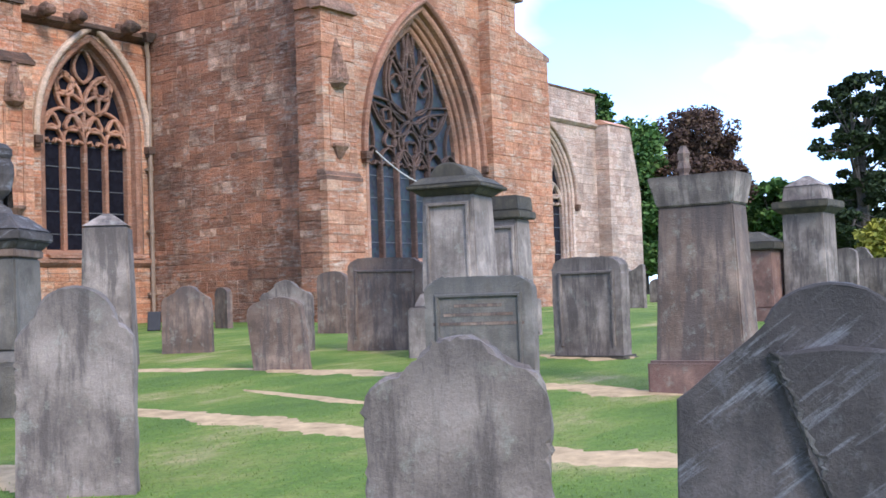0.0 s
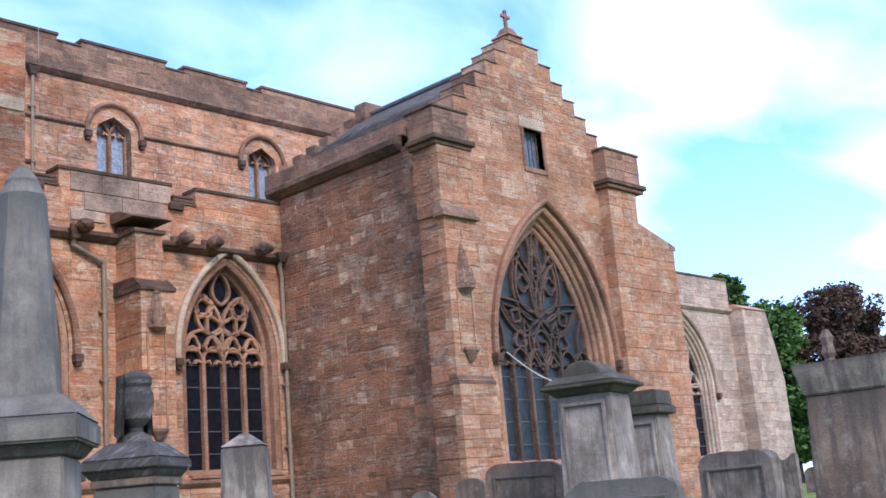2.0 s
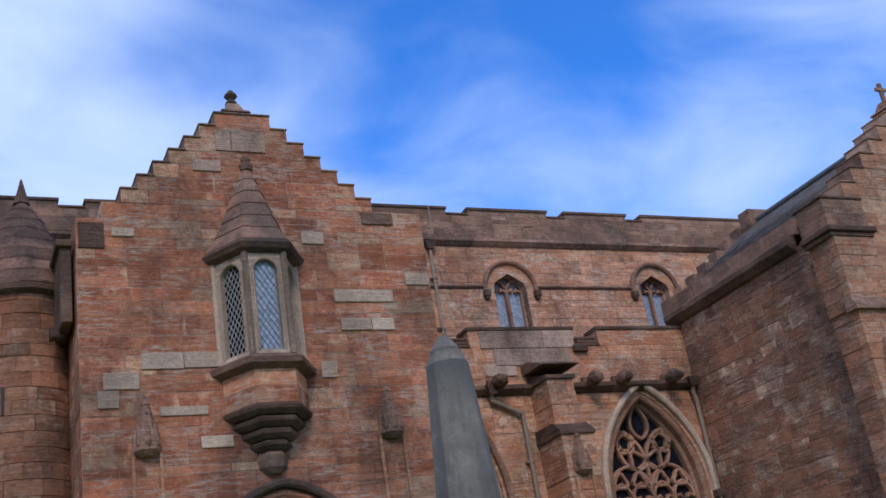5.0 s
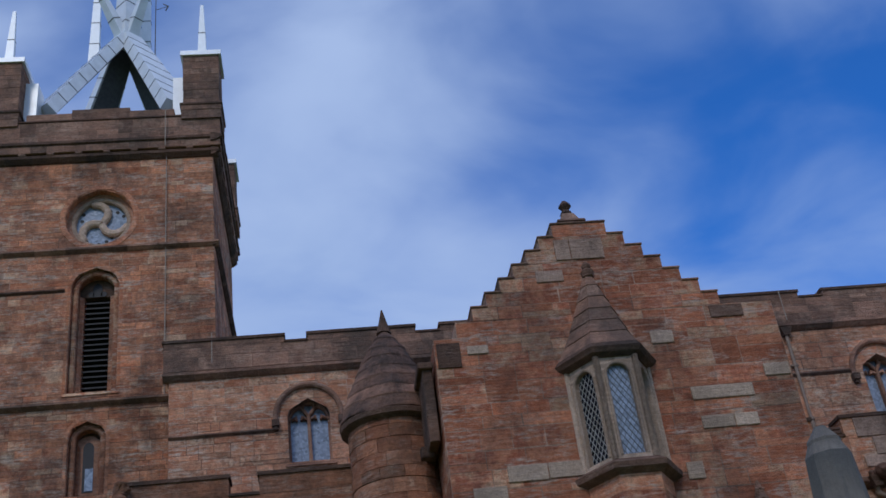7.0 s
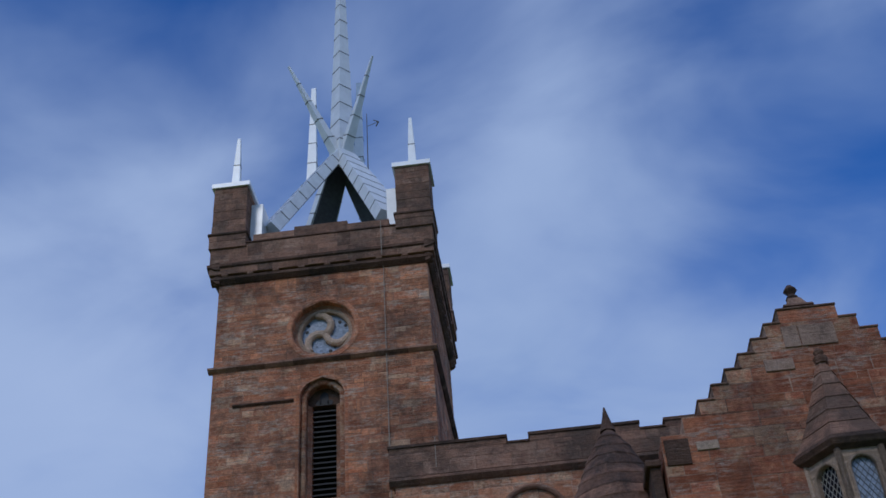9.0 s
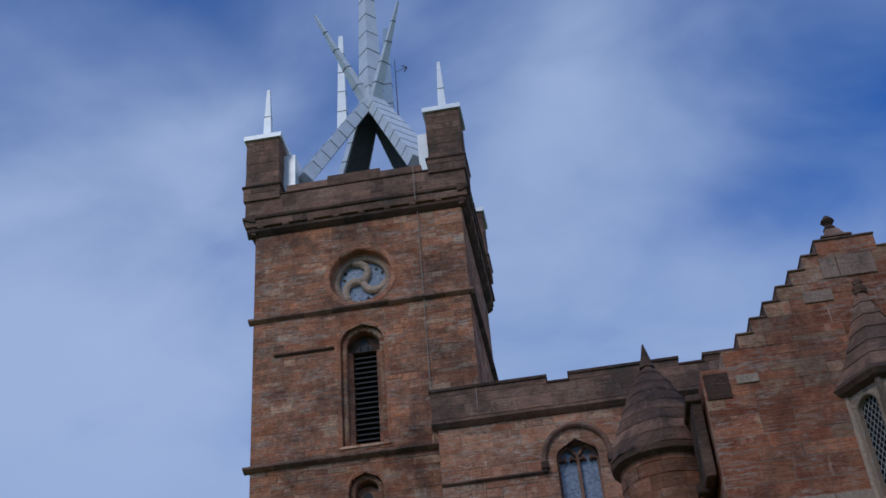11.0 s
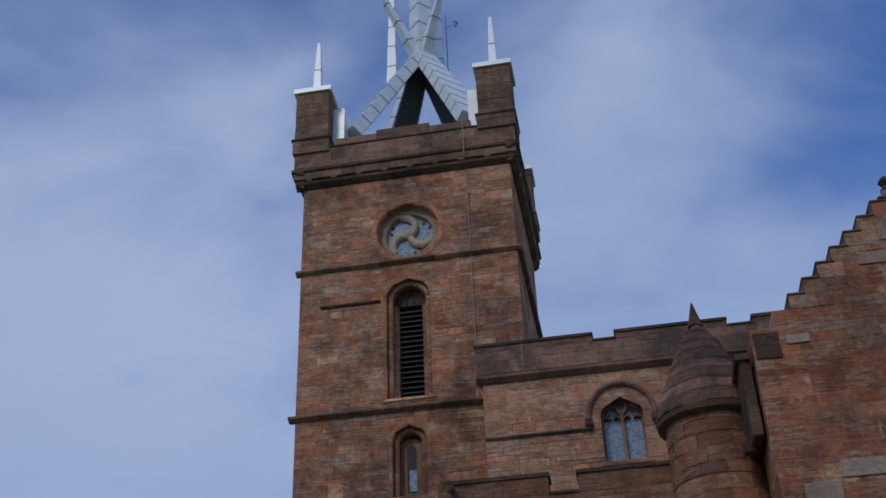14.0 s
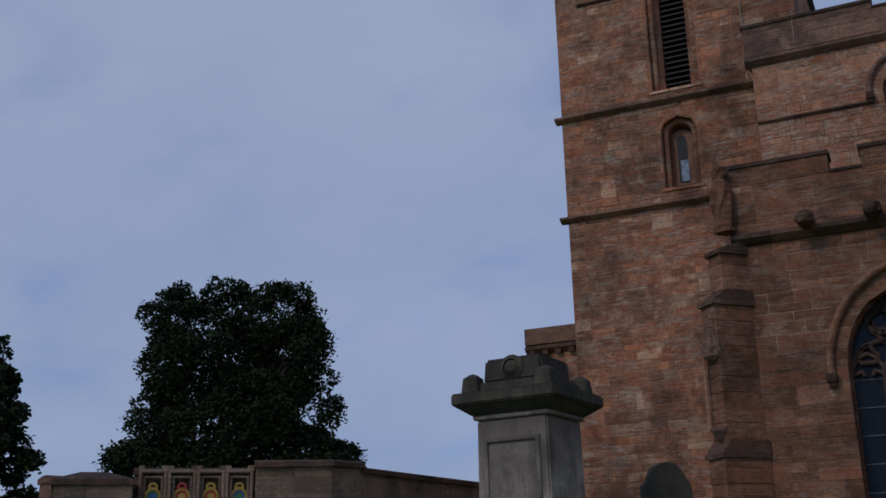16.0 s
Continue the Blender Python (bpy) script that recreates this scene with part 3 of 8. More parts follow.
# openings
LOUVRE, SLIT = Arch(-6.79, 0.76, 16.42, 20.22, 20.86), Arch(-6.84, 0.55, 13.1, 15.0, 15.45)
ROUND = Disc(-6.76, 22.82, 1.17)
CLER = [Arch(c, 0.62, 13.1, 14.55, 15.08) for c in (-0.15, 18.05, 24.05)]
AISLE_W = Arch(-0.85, 1.42, 2.6, 5.9, 7.75)
AISLE_E, AISLE_E2 = Arch(18.64, 1.42, 3.1, 6.35, 8.95), Arch(12.05, 1.42, 3.1, 6.35, 8.95)
GREAT, ATTIC = Arch(24.95, 2.2, 2.6, 5.5, 9.42), Arch(24.8, 0.42, 11.08, 12.28, 12.28)
CHOIR_OPEN = Arch(42.4, 2.55, 2.8, 5.8, 9.3)
GREAT_OPEN, AISLE_OPEN, AISLE_OPEN2 = Arch(24.95, 2.70, 2.6, 5.5, 10.0), Arch(18.64, 1.64, 3.1, 6.35, 9.19), Arch(12.05, 1.64, 3.1, 6.35, 9.19)
DOOR = Arch(6.75, 1.25, 0.6, 4.6, 6.0)
CHOIR = Arch(42.4, 2.1, 2.8, 5.8, 8.8)

wall("wall_tower_south", F_TOWER_S, [(0, 12.55, TW + 0.02, TE - 0.006), (12.55, 25.2, TW, TE - 0.006)], [LOUVRE, SLIT, ROUND], 1.1, M_TOWER, 0.26, (0.3, 1.0), singles=300, seed=3, label="red and brown coursed sandstone tower wall, south side", region=(-7.5, 15), core=M_OPEN)
wall("wall_tower_east", F_TOWER_E, [(9, 25.2, TS + 0.006, TN)], [], 1.1, M_TOWER, 0.29, (0.35, 0.95), seed=4, label="dark sandstone tower wall, east side in shade", core=M_OPEN)
wall("wall_tower_west", F_TOWER_W, [(0, 25.2, -TN, -TS - 1.1)], [], 1.1, M_TOWER, 0.4, (0.6, 1.2), seed=5, label="coursed sandstone tower wall, west side")
wall("wall_tower_north", F_TOWER_N, [(0, 25.2, -TE + 1.1, -TW - 1.1)], [], 1.1, M_TOWER, 0.5, (0.8, 1.5), seed=6, label="coursed sandstone tower wall, north side")
wall("wall_clerestory", F_NAVE, [(9.5, 16.2, -4.25, 31.0)], CLER, 0.9, M_NAVE, 0.36, (0.45, 1.2), singles=300, seed=7, label="pink and orange sandstone clerestory wall of the nave", region=(14, 15))
wall("wall_nave_west", Face((-4.25, 0), (0, -1)), [(9.5, 16.2, -TS, -NY - 0.9)], [], 0.8, M_NAVE, 0.3, seed=8, label="short sandstone return wall of the nave")
wall("wall_aisle_west", F_AISLE, [(0, 8.95, -4.45, 3.6)], [AISLE_W], 0.9, M_BROWN, 0.37, (0.5, 1.2), singles=220, seed=9, label="brown-pink sandstone aisle wall beside the tower", region=(-3, 7))
wall("wall_aisle_end", Face((-4.45, 0), (0, -1)), [(0, 11.0, -TS, -AY - 0.9)], [], 0.8, M_NAVE, 0.31, seed=10, label="sandstone end wall of the aisle against the tower")
wall("wall_aisle_east", F_AISLE, [(0, 9.2, 10.0, TX)], [AISLE_OPEN, AISLE_OPEN2], 0.9, M_NAVE, 0.38, (0.5, 1.2), singles=300, seed=11, label="pink sandstone aisle wall between porch and transept", region=(17, 6))
STEPS_P = [(12.88 + 0.352 * i, 12.88 + 0.352 * (i + 1), 3.72 + 0.37 * i, 9.62 - 0.39 * i) for i in range(7)]
wall("wall_porch_front", F_PORCH, [(0, 12.5, 2.756, 10.85), (12.5, 12.9, 3.3, 10.85)] + STEPS_P, [DOOR], 0.8, M_PORCH, 0.38, (0.45, 1.25), singles=300, seed=12, label="red sandstone porch front with renewed cream blocks and a crow-stepped gable", region=(6, 10))
wall("wall_porch_west", Face((2.75, 0), (0, -1)), [(0, 12.4, -AY, -PY - 0.006)], [], 0.7, M_PORCH, 0.30, seed=13, label="red sandstone side wall of the porch in shade")
wall("wall_porch_east", Face((10.85, 0), (0, 1)), [(0, 12.4, PY + 0.8, NY)], [], 0.7, M_PORCH, 0.35, seed=14, label="sandstone east side wall of the porch")
wall("wall_transept_west", F_TRANS, [(0, 10.9, -NY, -GY - 0.006), (10.9, 11.35, -TR - 0.45, -GY - 0.006)], [], 1.0, M_TRANS, 0.27, (0.3, 0.95), singles=300, seed=15, label="brown rubble sandstone side wall of the transept", proud=0.014, region=(-22, 6), core=M_OPEN)
STEPS_G = [(12.2 + 0.46 * i, 12.2 + 0.46 * (i + 1), 21.45 + 0.50 * i, 28.1 - 0.52 * i) for i in range(6)]
wall("wall_transept_gable", F_GABLE, [(0, 12.2, TX + 0.006, 28.9)] + STEPS_G, [GREAT_OPEN, ATTIC], 0.9, M_GABLE, 0.29, (0.35, 0.9), singles=300, seed=16, label="warm pink ashlar transept gable with crow steps", region=(23, 10))
wall("wall_transept_east", Face((28.9, 0), (0, 1)), [(0, 11.8, GY + 0.9, NY)], [], 0.9, M_TRANS, 0.45, (0.6, 1.2), seed=17, label="sandstone east side wall of the transept")
wall("wall_choir_aisle", F_AISLE, [(0, 9.4, 29.0, 47.2)], [CHOIR_OPEN], 0.9, M_PALE, 0.34, (0.5, 1.1), singles=60, seed=18, label="pale cream ashlar wall of the choir aisle", region=(46, 6))


def parapet(name, face, z0, ztop, zlow, merlons, s0, s1, thick, out, material, label):
    """A parapet with merlons, of coursed blocks, under a thin projecting coping."""
    bands = [(z0, zlow, s0, s1)]
    w = wall(name, face, bands, [], thick, material, 0.3, (0.5, 1.1), seed=int(s0 * 10) + 77, label=label, core=M_DARK)
    bm = bmesh.new()
    for a, b in merlons:
        face.box(bm, a, zlow, -thick, b, ztop - 0.09, 0.01)
    part("merlons", bm, material, w)
    last = s0
    for a, b in merlons + [(s1, s1)]:
        if a - last > 0.05:
            bm = bmesh.new()
            face.box(bm, last, zlow, -thick - 0.03, a, zlow + 0.06, 0.05)
            part("coping", bm, M_STRING, w)
        if b > a:
            bm = bmesh.new()
            face.box(bm, a - 0.04, ztop - 0.09, -thick - 0.03, b + 0.04, ztop, 0.06)
            part("coping", bm, M_STRING, w)
        last = b
    return w


F_NPAR = Face((0, NY - 0.12), (1, 0))
parapet("wall_nave_parapet_west", F_NPAR, 16.2, 17.24, 16.95, [(-4.4, -0.76), (-0.04, 3.3), (4.1, 6.0)], -4.4, 6.0, 0.7, 0.1, M_DARK, "dark weathered crenellated nave parapet beside the tower")
parapet("wall_nave_parapet_east", F_NPAR, 16.35, 17.5, 17.22, [(6.0, 7.4), (8.2, 11.5), (12.3, 16.0), (16.85, 20.0), (20.75, 23.4), (24.1, 29.5)], 6.0, 29.5, 0.7, 0.1, M_DARK, "dark weathered crenellated nave parapet above the aisle")
parapet("wall_nave_parapet_return", Face((-4.4, 0), (0, -1)), 16.2, 17.24, 16.95, [(-TS, -NY + 0.12 - 0.7)], -TS, -NY + 0.12 - 0.7, 0.7, 0.1, M_DARK, "dark weathered end of the nave parapet")
run("trim_nave_cornice_west", F_NAVE, -4.42, 6.0, 15.9, 16.22, -0.05, 0.22, M_DARK, label="dark moulded cornice below the nave parapet")
run("trim_nave_cornice_east", F_NAVE, 6.0, 29.5, 16.05, 16.4, -0.05, 0.22, M_DARK, label="dark moulded cornice below the nave parapet")
parapet("wall_aisle_parapet_west", Face((0, AY - 0.06), (1, 0)), 9.25, 11.0, 10.45, [(-4.5, -2.12), (-1.4, 3.0)], -4.5, 3.0, 0.6, 0.1, M_BROWN, "crenellated brown sandstone aisle parapet beside the tower")
parapet("wall_aisle_parapet_east", Face((0, AY - 0.06), (1, 0)), 9.5, 11.17, 10.6, [(10.85, 12.6), (13.4, 16.74), (17.57, TX)], 10.85, TX, 0.6, 0.1, M_NAVE, "patched crenellated aisle parapet")
parapet("wall_choir_parapet", Face((0, AY - 0.06), (1, 0)), 9.7, 11.1, 10.9, [(29.5, 42.0), (42.8, 47.2)], 29.2, 47.2, 0.6, 0.1, M_PALE, "pale stone choir parapet")
run("trim_aisle_cornice_west", F_AISLE, -4.5, 3.0, 8.95, 9.28, -0.05, 0.24, M_STRING, label="dark projecting cornice on the aisle wall")
run("trim_aisle_cornice_east", F_AISLE, 10.85, TX, 9.2, 9.52, -0.05, 0.24, M_STRING, label="dark projecting cornice on the aisle wall")
run("trim_choir_cornice", F_AISLE, 29.2, 47.3, 9.4, 9.7, -0.05, 0.2, M_PALE, label="pale moulded cornice on the choir aisle")
run("trim_aisle_plinth", F_AISLE, 10.85, TX, 2.7, 3.0, -0.05, 0.16, M_TRIM, label="sloping stone plinth course under the aisle windows")
for z, o in ((12.55, 0.05), (16.0, 0.04), (21.52, 0.0)):
    run("trim_tower_string", F_TOWER_S, TW - 0.16 - o, TE + 0.16 + o, z - 0.11, z + 0.12, -0.05, 0.17 + o, M_DARK, label="dark stone string course round the tower")
    run("trim_tower_string", F_TOWER_E, TS - 0.1, TN + 0.1, z - 0.11, z + 0.12, -0.05, 0.17, M_STRING, label="dark stone string course round the tower")
run("trim_clerestory_string", F_NAVE, -4.25, -1.12, 14.06, 14.2, -0.04, 0.11, M_DARK, label="thin dark stone string course beside the clerestory window")
for s0, s1 in ((14.9, 17.05), (19.05, 23.05), (25.05, 29.0)):
    run("trim_clerestory_string", F_NAVE, s0, s1, 14.48, 14.64, -0.04, 0.11, M_DARK, label="thin dark stone string course between clerestory windows")

# tower head: corbelled cornice, parapet and corner pedestals
OUT = 0.34


def tower_head():
    for face, a, b in ((F_TOWER_S, TW - 0.08, TE + 0.02), (F_TOWER_E, TS, TN), (F_TOWER_W, -TN, -TS), (F_TOWER_N, -TE, -TW)):
        run("trim_tower_cornice", face, a - 0.2, b + 0.2, 25.1, 25.45, -0.05, 0.22, M_STRING, label="dark moulded lower cornice of the tower")
        run("trim_tower_cornice", face, a - OUT, b + OUT, 25.62, 25.95, -0.05, OUT, M_STRING, label="dark moulded upper cornice of the tower")
        s = a + 0.2
        while s < b:
            bm = bmesh.new()
            face.box(bm, s, 25.36, 0.0, s + 0.24, 25.70, 0.26)
            bevelled(bm, 0.03)
            tagged(mesh_ob("corbel", bm, M_DARK), "small dark stone corbel under the tower parapet", "corbel", "tower corbels")
            s += 0.95
        fo = Face(face.at(0, 0, OUT - 0.08).xy, face.u.xy)
        e = 0.55 if face in (F_TOWER_S, F_TOWER_N) else -0.3
        w = wall("wall_tower_parapet", fo, [(25.45, 26.75, a - OUT + 0.08 - (0.0 if e > 0 else -0.6), b + OUT - 0.08 + (0.0 if e > 0 else -0.6))], [], 0.6, M_DARK, 0.3, (0.5, 1.0), seed=int(a * 7) + 900, label="dark weathered tower parapet", core=M_DARK)
        bm = bmesh.new()
        k = (a + b) / 2
        for m0, m1 in ((k - 2.55, k - 1.0), (k + 1.0, k + 2.55)):
            fo.box(bm, m0, 26.8, -0.6, m1, 27.1, 0.02)
        for m0, m1 in ((k - 1.0, k + 1.0),):
            fo.box(bm, m0, 26.8, -0.6, m1, 27.25, 0.02)
        part("merlons", bm, M_DARK, w)
        bm = bmesh.new()
        fo.box(bm, a + 0.9, 26.76, -0.62, b - 0.9, 26.81, 0.05)
        part("coping", bm, M_STRING, w)


tower_head()


def pinnacle(cx, cy):
    base = new("corner_pinnacle")
    base.location = (0, 0, 0)
    tagged(base, "sandstone corner pedestal with white metal cap and spike", "pinnacle", "tower pinnacles")
    rng = random.Random(int(cx * 31 + cy))
    courses(base, cx - 0.70, cx + 0.70, cy - 0.70, cy + 0.70, 26.6, 27.2, rng, 0.3, M_DARK)
    courses(base, cx - 0.64, cx + 0.64, cy - 0.64, cy + 0.64, 27.25, 29.55, rng, 0.31, M_DARK)
    bm = bmesh.new()
    box(bm, cx - 0.76, cy - 0.76, 27.18, cx + 0.76, cy + 0.76, 27.3)
    bevelled(bm, 0.03)
    part("band", bm, M_STRING, base)
    bm = bmesh.new()
    frustum(bm, cx, cy, 29.52, 29.72, 0.74, 0.74, 0.74, 0.74)
    frustum(bm, cx, cy, 29.72, 29.8, 0.74, 0.74, 0.4, 0.4)
    part("cap", bm, M_WHITE, base, "white painted metal cap")
    for z0, z1, a, b in ((29.75, 31.1, 0.165, 0.13), (31.13, 32.6, 0.125, 0.06)):
        bm = bmesh.new()
        frustum(bm, cx, cy, z0, z1, a, a, b, b)
        part("spike", bm, M_WHITE, base, "white metal spike")
    bm = bmesh.new()
    box(bm, cx - 0.135, cy - 0.135, 31.095, cx + 0.135, cy + 0.135, 31.135)
    part("seam", bm, M_SEAM, base)


M_WHITE = simple("white_coat_and_sunlit_metal", (0.82, 0.83, 0.85), 0.4, 0.1, 0.06, 3.0, 0.0)
for cx in (-10.33, -3.31):
    for cy in (TS + 0.36, TN - 0.36):
        pinnacle(cx, cy)


def beam(bm, p, q, wa, wb, ta, tb, side=None, seams=0, sm=None):
    """A tapering box beam from p to q: widths and thicknesses at both ends; seams: dark joints on a second bmesh."""
    p, q = Vector(p), Vector(q)
    d = (q - p).normalized()
    side = (Vector(side) if side else d.cross(Vector((0, 0, 1)))).normalized()
    up = side.cross(d).normalized()

    def ring(t, grow=0.0):
        c, w, h = p.lerp(q, t), (wa + (wb - wa) * t) / 2 + grow, (ta + (tb - ta) * t) / 2 + grow
        return [c - side * w - up * h, c + side * w - up * h, c + side * w + up * h, c - side * w + up * h]
    hexa(bm, ring(0) + ring(1))
    e = 0.018 / (q - p).length
    for i in range(1, seams):
        t = i / seams
        one = bmesh.new()
        hexa(one, ring(t - e, 0.012) + ring(t + e, 0.012))
        sm.append(one)


# Flat dark colour for the shade on the undersides of the crown legs.
M_LEG_SHADE = simple("leg_underside_shade", (0.11, 0.115, 0.125), 0.5, 0.1)


def crown():
    base = new("crown_spire")
    tagged(base, "modern silver aluminium crown spire of angled panelled struts on the tower", "spire")
    c = Vector((-6.82, 36.75, 0))
    for sx in (-1, 1):
        for sy in (-1, 1):
            foot = Vector((c.x + sx * 2.85, c.y + sy * 3.1, 27.4))
            boss = Vector((c.x + sx * 0.15, c.y + sy * 0.2, 34.42))
            knee = foot + Vector((0, 0, 1.6))
            bm, sm = bmesh.new(), []
            beam(bm, knee - Vector((sx * 0.25, sy * 0.25, 0.7)), boss, 1.6, 0.9, 0.5, 0.45, None, 8, sm)
            leg = part("leg", bm, M_ALU, base)
            for one in sm:
                part("seam", one, M_SEAM, leg)
            # Thin dark sheet below the leg, painting its underside shade.
            bm = bmesh.new()
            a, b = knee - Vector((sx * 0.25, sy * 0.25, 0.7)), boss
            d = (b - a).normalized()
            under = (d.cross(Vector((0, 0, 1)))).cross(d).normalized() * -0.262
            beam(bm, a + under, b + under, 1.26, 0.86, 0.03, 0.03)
            part("shade_sheet", bm, M_LEG_SHADE, leg, "thin dark sheet painting shade under the leg")
            bm = bmesh.new()
            beam(bm, foot + Vector((sx * 0.02, sy * 0.3, -0.6)), knee + Vector((sx * 0.02, sy * 0.3, 0.1)), 0.9, 0.9, 0.9, 0.9, (1, 0, 0))
            part("foot_block", bm, M_ALU, base)
            tip = Vector((c.x + sx * 1.75 - (0.35 if sx < 0 else 0), c.y + sy * 1.75, 38.75)) if sy < 0 else Vector((-7.32 + sx * 1.1, 38.1, 40.3))
            root = Vector((c.x + sx * 0.1, c.y + sy * 0.1, 34.35)) if sy < 0 else Vector((-7.32 + sx * 1.08, 37.9, 34.0))
            bm, sm = bmesh.new(), []
            beam(bm, root, tip, 0.5 if sy < 0 else 0.46, 0.08 if sy < 0 else 0.22, 0.4, 0.08, None if sy < 0 else (1, 0, 0), 5, sm)
            # Rear petals take white, which paints their sunlit look into the colour.
            petal = part("petal", bm, M_ALU if sy < 0 else M_WHITE, base)
            for one in sm:
                part("seam", one, M_SEAM, petal)
    bm, sm = bmesh.new(), []
    beam(bm, (c.x, c.y, 34.0), (c.x, c.y, 50.0), 0.85, 0.12, 0.85, 0.12, (1, 1, 0), 14, sm)
    sp = part("needle", bm, M_ALU, base)
    for one in sm:
        part("seam", one, M_SEAM, sp)
    bm = bmesh.new()
    tube_pts = ((-5.85, 38.0, 33.0), (-5.85, 38.0, 38.1))
    beam(bm, *tube_pts, 0.05, 0.03, 0.05, 0.03, (1, 0, 0))
    part("vane_mast", bm, M_SEAM, base, "thin dark mast of the weathervane")
    bm = bmesh.new()
    beam(bm, (-5.85, 38.0, 37.3), (-5.32, 37.9, 37.4), 0.02, 0.02, 0.02, 0.02)
    beam(bm, (-5.52, 37.95, 37.6), (-5.28, 37.9, 37.42), 0.05, 0.05, 0.03, 0.03)
    beam(bm, (-5.42, 37.95, 37.2), (-5.28, 37.9, 37.42), 0.05, 0.05, 0.03, 0.03)
    part("weathervane", bm, M_SEAM, base, "small dark arrow weathervane")


crown()

# ---- roofs ----


def slab(name, pts, thick, material, label):
    bm = bmesh.new()
    n = (Vector(pts[1]) - Vector(pts[0])).cross(Vector(pts[2]) - Vector(pts[0])).normalized() * thick
    hexa(bm, [tuple(Vector(p) - n) for p in pts] + list(pts))
    return tagged(mesh_ob(name, bm, material), label, "roof", kind="structure")


slab("roof_nave", [(-4.0, NY + 0.2, 16.4), (31, NY + 0.2, 16.4), (31, 36.7, 17.0), (-4.0, 36.7, 17.0)], 0.2, M_LEAD, "low lead nave roof behind the parapet")
slab("roof_nave_north", [(-4.0, 36.7, 17.0), (31, 36.7, 17.0), (31, 42.2, 16.4), (-4.0, 42.2, 16.4)], 0.2, M_LEAD, "low lead nave roof slope")
slab("roof_aisle_west", [(-4.4, AY + 0.4, 10.0), (3.5, AY + 0.4, 10.0), (3.5, NY, 12.0), (-4.4, NY, 12.0)], 0.2, M_LEAD, "lean-to lead aisle roof")
slab("roof_aisle_east", [(10.9, AY + 0.4, 10.0), (TX, AY + 0.4, 10.0), (TX, NY, 12.0), (10.9, NY, 12.0)], 0.2, M_LEAD, "lean-to lead aisle roof")
slab("roof_choir_aisle", [(29.0, AY + 0.4, 10.2), (47.0, AY + 0.4, 10.2), (47.0, NY, 12.0), (29.0, NY, 12.0)], 0.2, M_LEAD, "lean-to lead choir aisle roof")
slab("roof_porch_west", [(3.0, PY + 0.8, 12.4), (6.45, PY + 0.8, 15.0), (6.45, NY, 15.0), (3.0, NY, 12.4)], 0.15, M_SLATE, "slate porch roof slope")
slab("roof_porch_east", [(10.6, PY + 0.8, 12.4), (6.45, PY + 0.8, 15.0), (6.45, NY, 15.0), (10.6, NY, 12.4)], -0.15, M_SLATE, "slate porch roof slope")
slab("roof_transept_west", [(TX + 0.25, GY + 0.9, 11.9), (24.6, GY + 0.9, 14.75), (24.6, TR, 14.75), (TX + 0.25, TR, 11.9)], 0.15, M_SLATE, "grey slate transept roof slope")
slab("roof_transept_east", [(28.8, GY + 0.9, 11.7), (24.6, GY + 0.9, 14.75), (24.6, TR, 14.75), (28.8, TR, 11.7)], -0.15, M_SLATE, "grey slate transept roof slope")
slab("roof_tower", [(TW, TS, 26.4), (TE, TS, 26.4), (TE, TN, 26.4), (TW, TN, 26.4)], 0.2, M_LEAD, "flat lead tower roof behind the parapet")
bm = bmesh.new()
hexa(bm, [(TX + 0.1, TR, 11.2), (28.85, TR, 11.2), (28.85, TR + 0.45, 11.2), (TX + 0.1, TR + 0.45, 11.2), (TX + 0.1, TR, 11.95), (28.85, TR, 11.8), (28.85, TR + 0.45, 11.8), (TX + 0.1, TR + 0.45, 11.95)])
for i in range(7):
    a, b = TX + 0.1 + 0.58 * i, 28.85 - 0.6 * i
    box(bm, a, TR, 11.8 + 0.42 * i + (0.15 if i == 0 else 0), b, TR + 0.45, 12.22 + 0.42 * i)
tagged(mesh_ob("wall_transept_rear", bm, M_DARK), "stepped dark stone rear gable of the transept roof", "wall", kind="structure")
run("trim_transept_eave", F_TRANS, -TR, -GY - 1.3, 11.2, 11.7, -0.05, 0.28, M_STRING, label="dark heavy eaves cornice on the transept wall")
wall("wall_transept_blocking", Face((TX + 0.02, 0), (0, -1)), [(11.7, 12.15, -TR, -GY - 1.2)], [], 0.5, M_DARK, 0.45, (0.8, 1.6), seed=31, label="dark weathered blocking course above the transept eaves", core=M_DARK)

run("trim_tower_panel", F_TOWER_S, -9.85, -7.75, 19.98, 20.12, -0.04, 0.1, M_STRING, label="short dark stone ledge over a blocked panel in the tower")

# ---- windows ----


def fill(bm, face, line, n0, n1):
    a = [bm.verts.new(face.at(s, z, n1)) for s, z in line]
    b = [bm.verts.new(face.at(s, z, n0)) for s, z in line]
    bm.faces.new(a)
    bm.faces.new(b[::-1])
    k = len(a)
    for i in range(k):
        bm.faces.new((a[i], a[(i + 1) % k], b[(i + 1) % k], b[i]))


def arc_pts(c, z, r, a0, a1, n=12):
    return [(c + r * math.cos(radians(a0 + (a1 - a0) * i / n)), z + r * math.sin(radians(a0 + (a1 - a0) * i / n))) for i in range(n + 1)]


def foil(c, z, r, lobes, turn=90.0, n=7):
    """A foiled ring of round lobes."""
    out = []
    rr = r * 0.52
    for i in range(lobes):
        a = turn + 360 * i / lobes
        x, y = c + (r - rr) * math.cos(radians(a)), z + (r - rr) * math.sin(radians(a))
        span = 180 - 360 / lobes / 2 + 12
        out += arc_pts(x, y, rr, a - span * 0.62, a + span * 0.62, n)
    return out


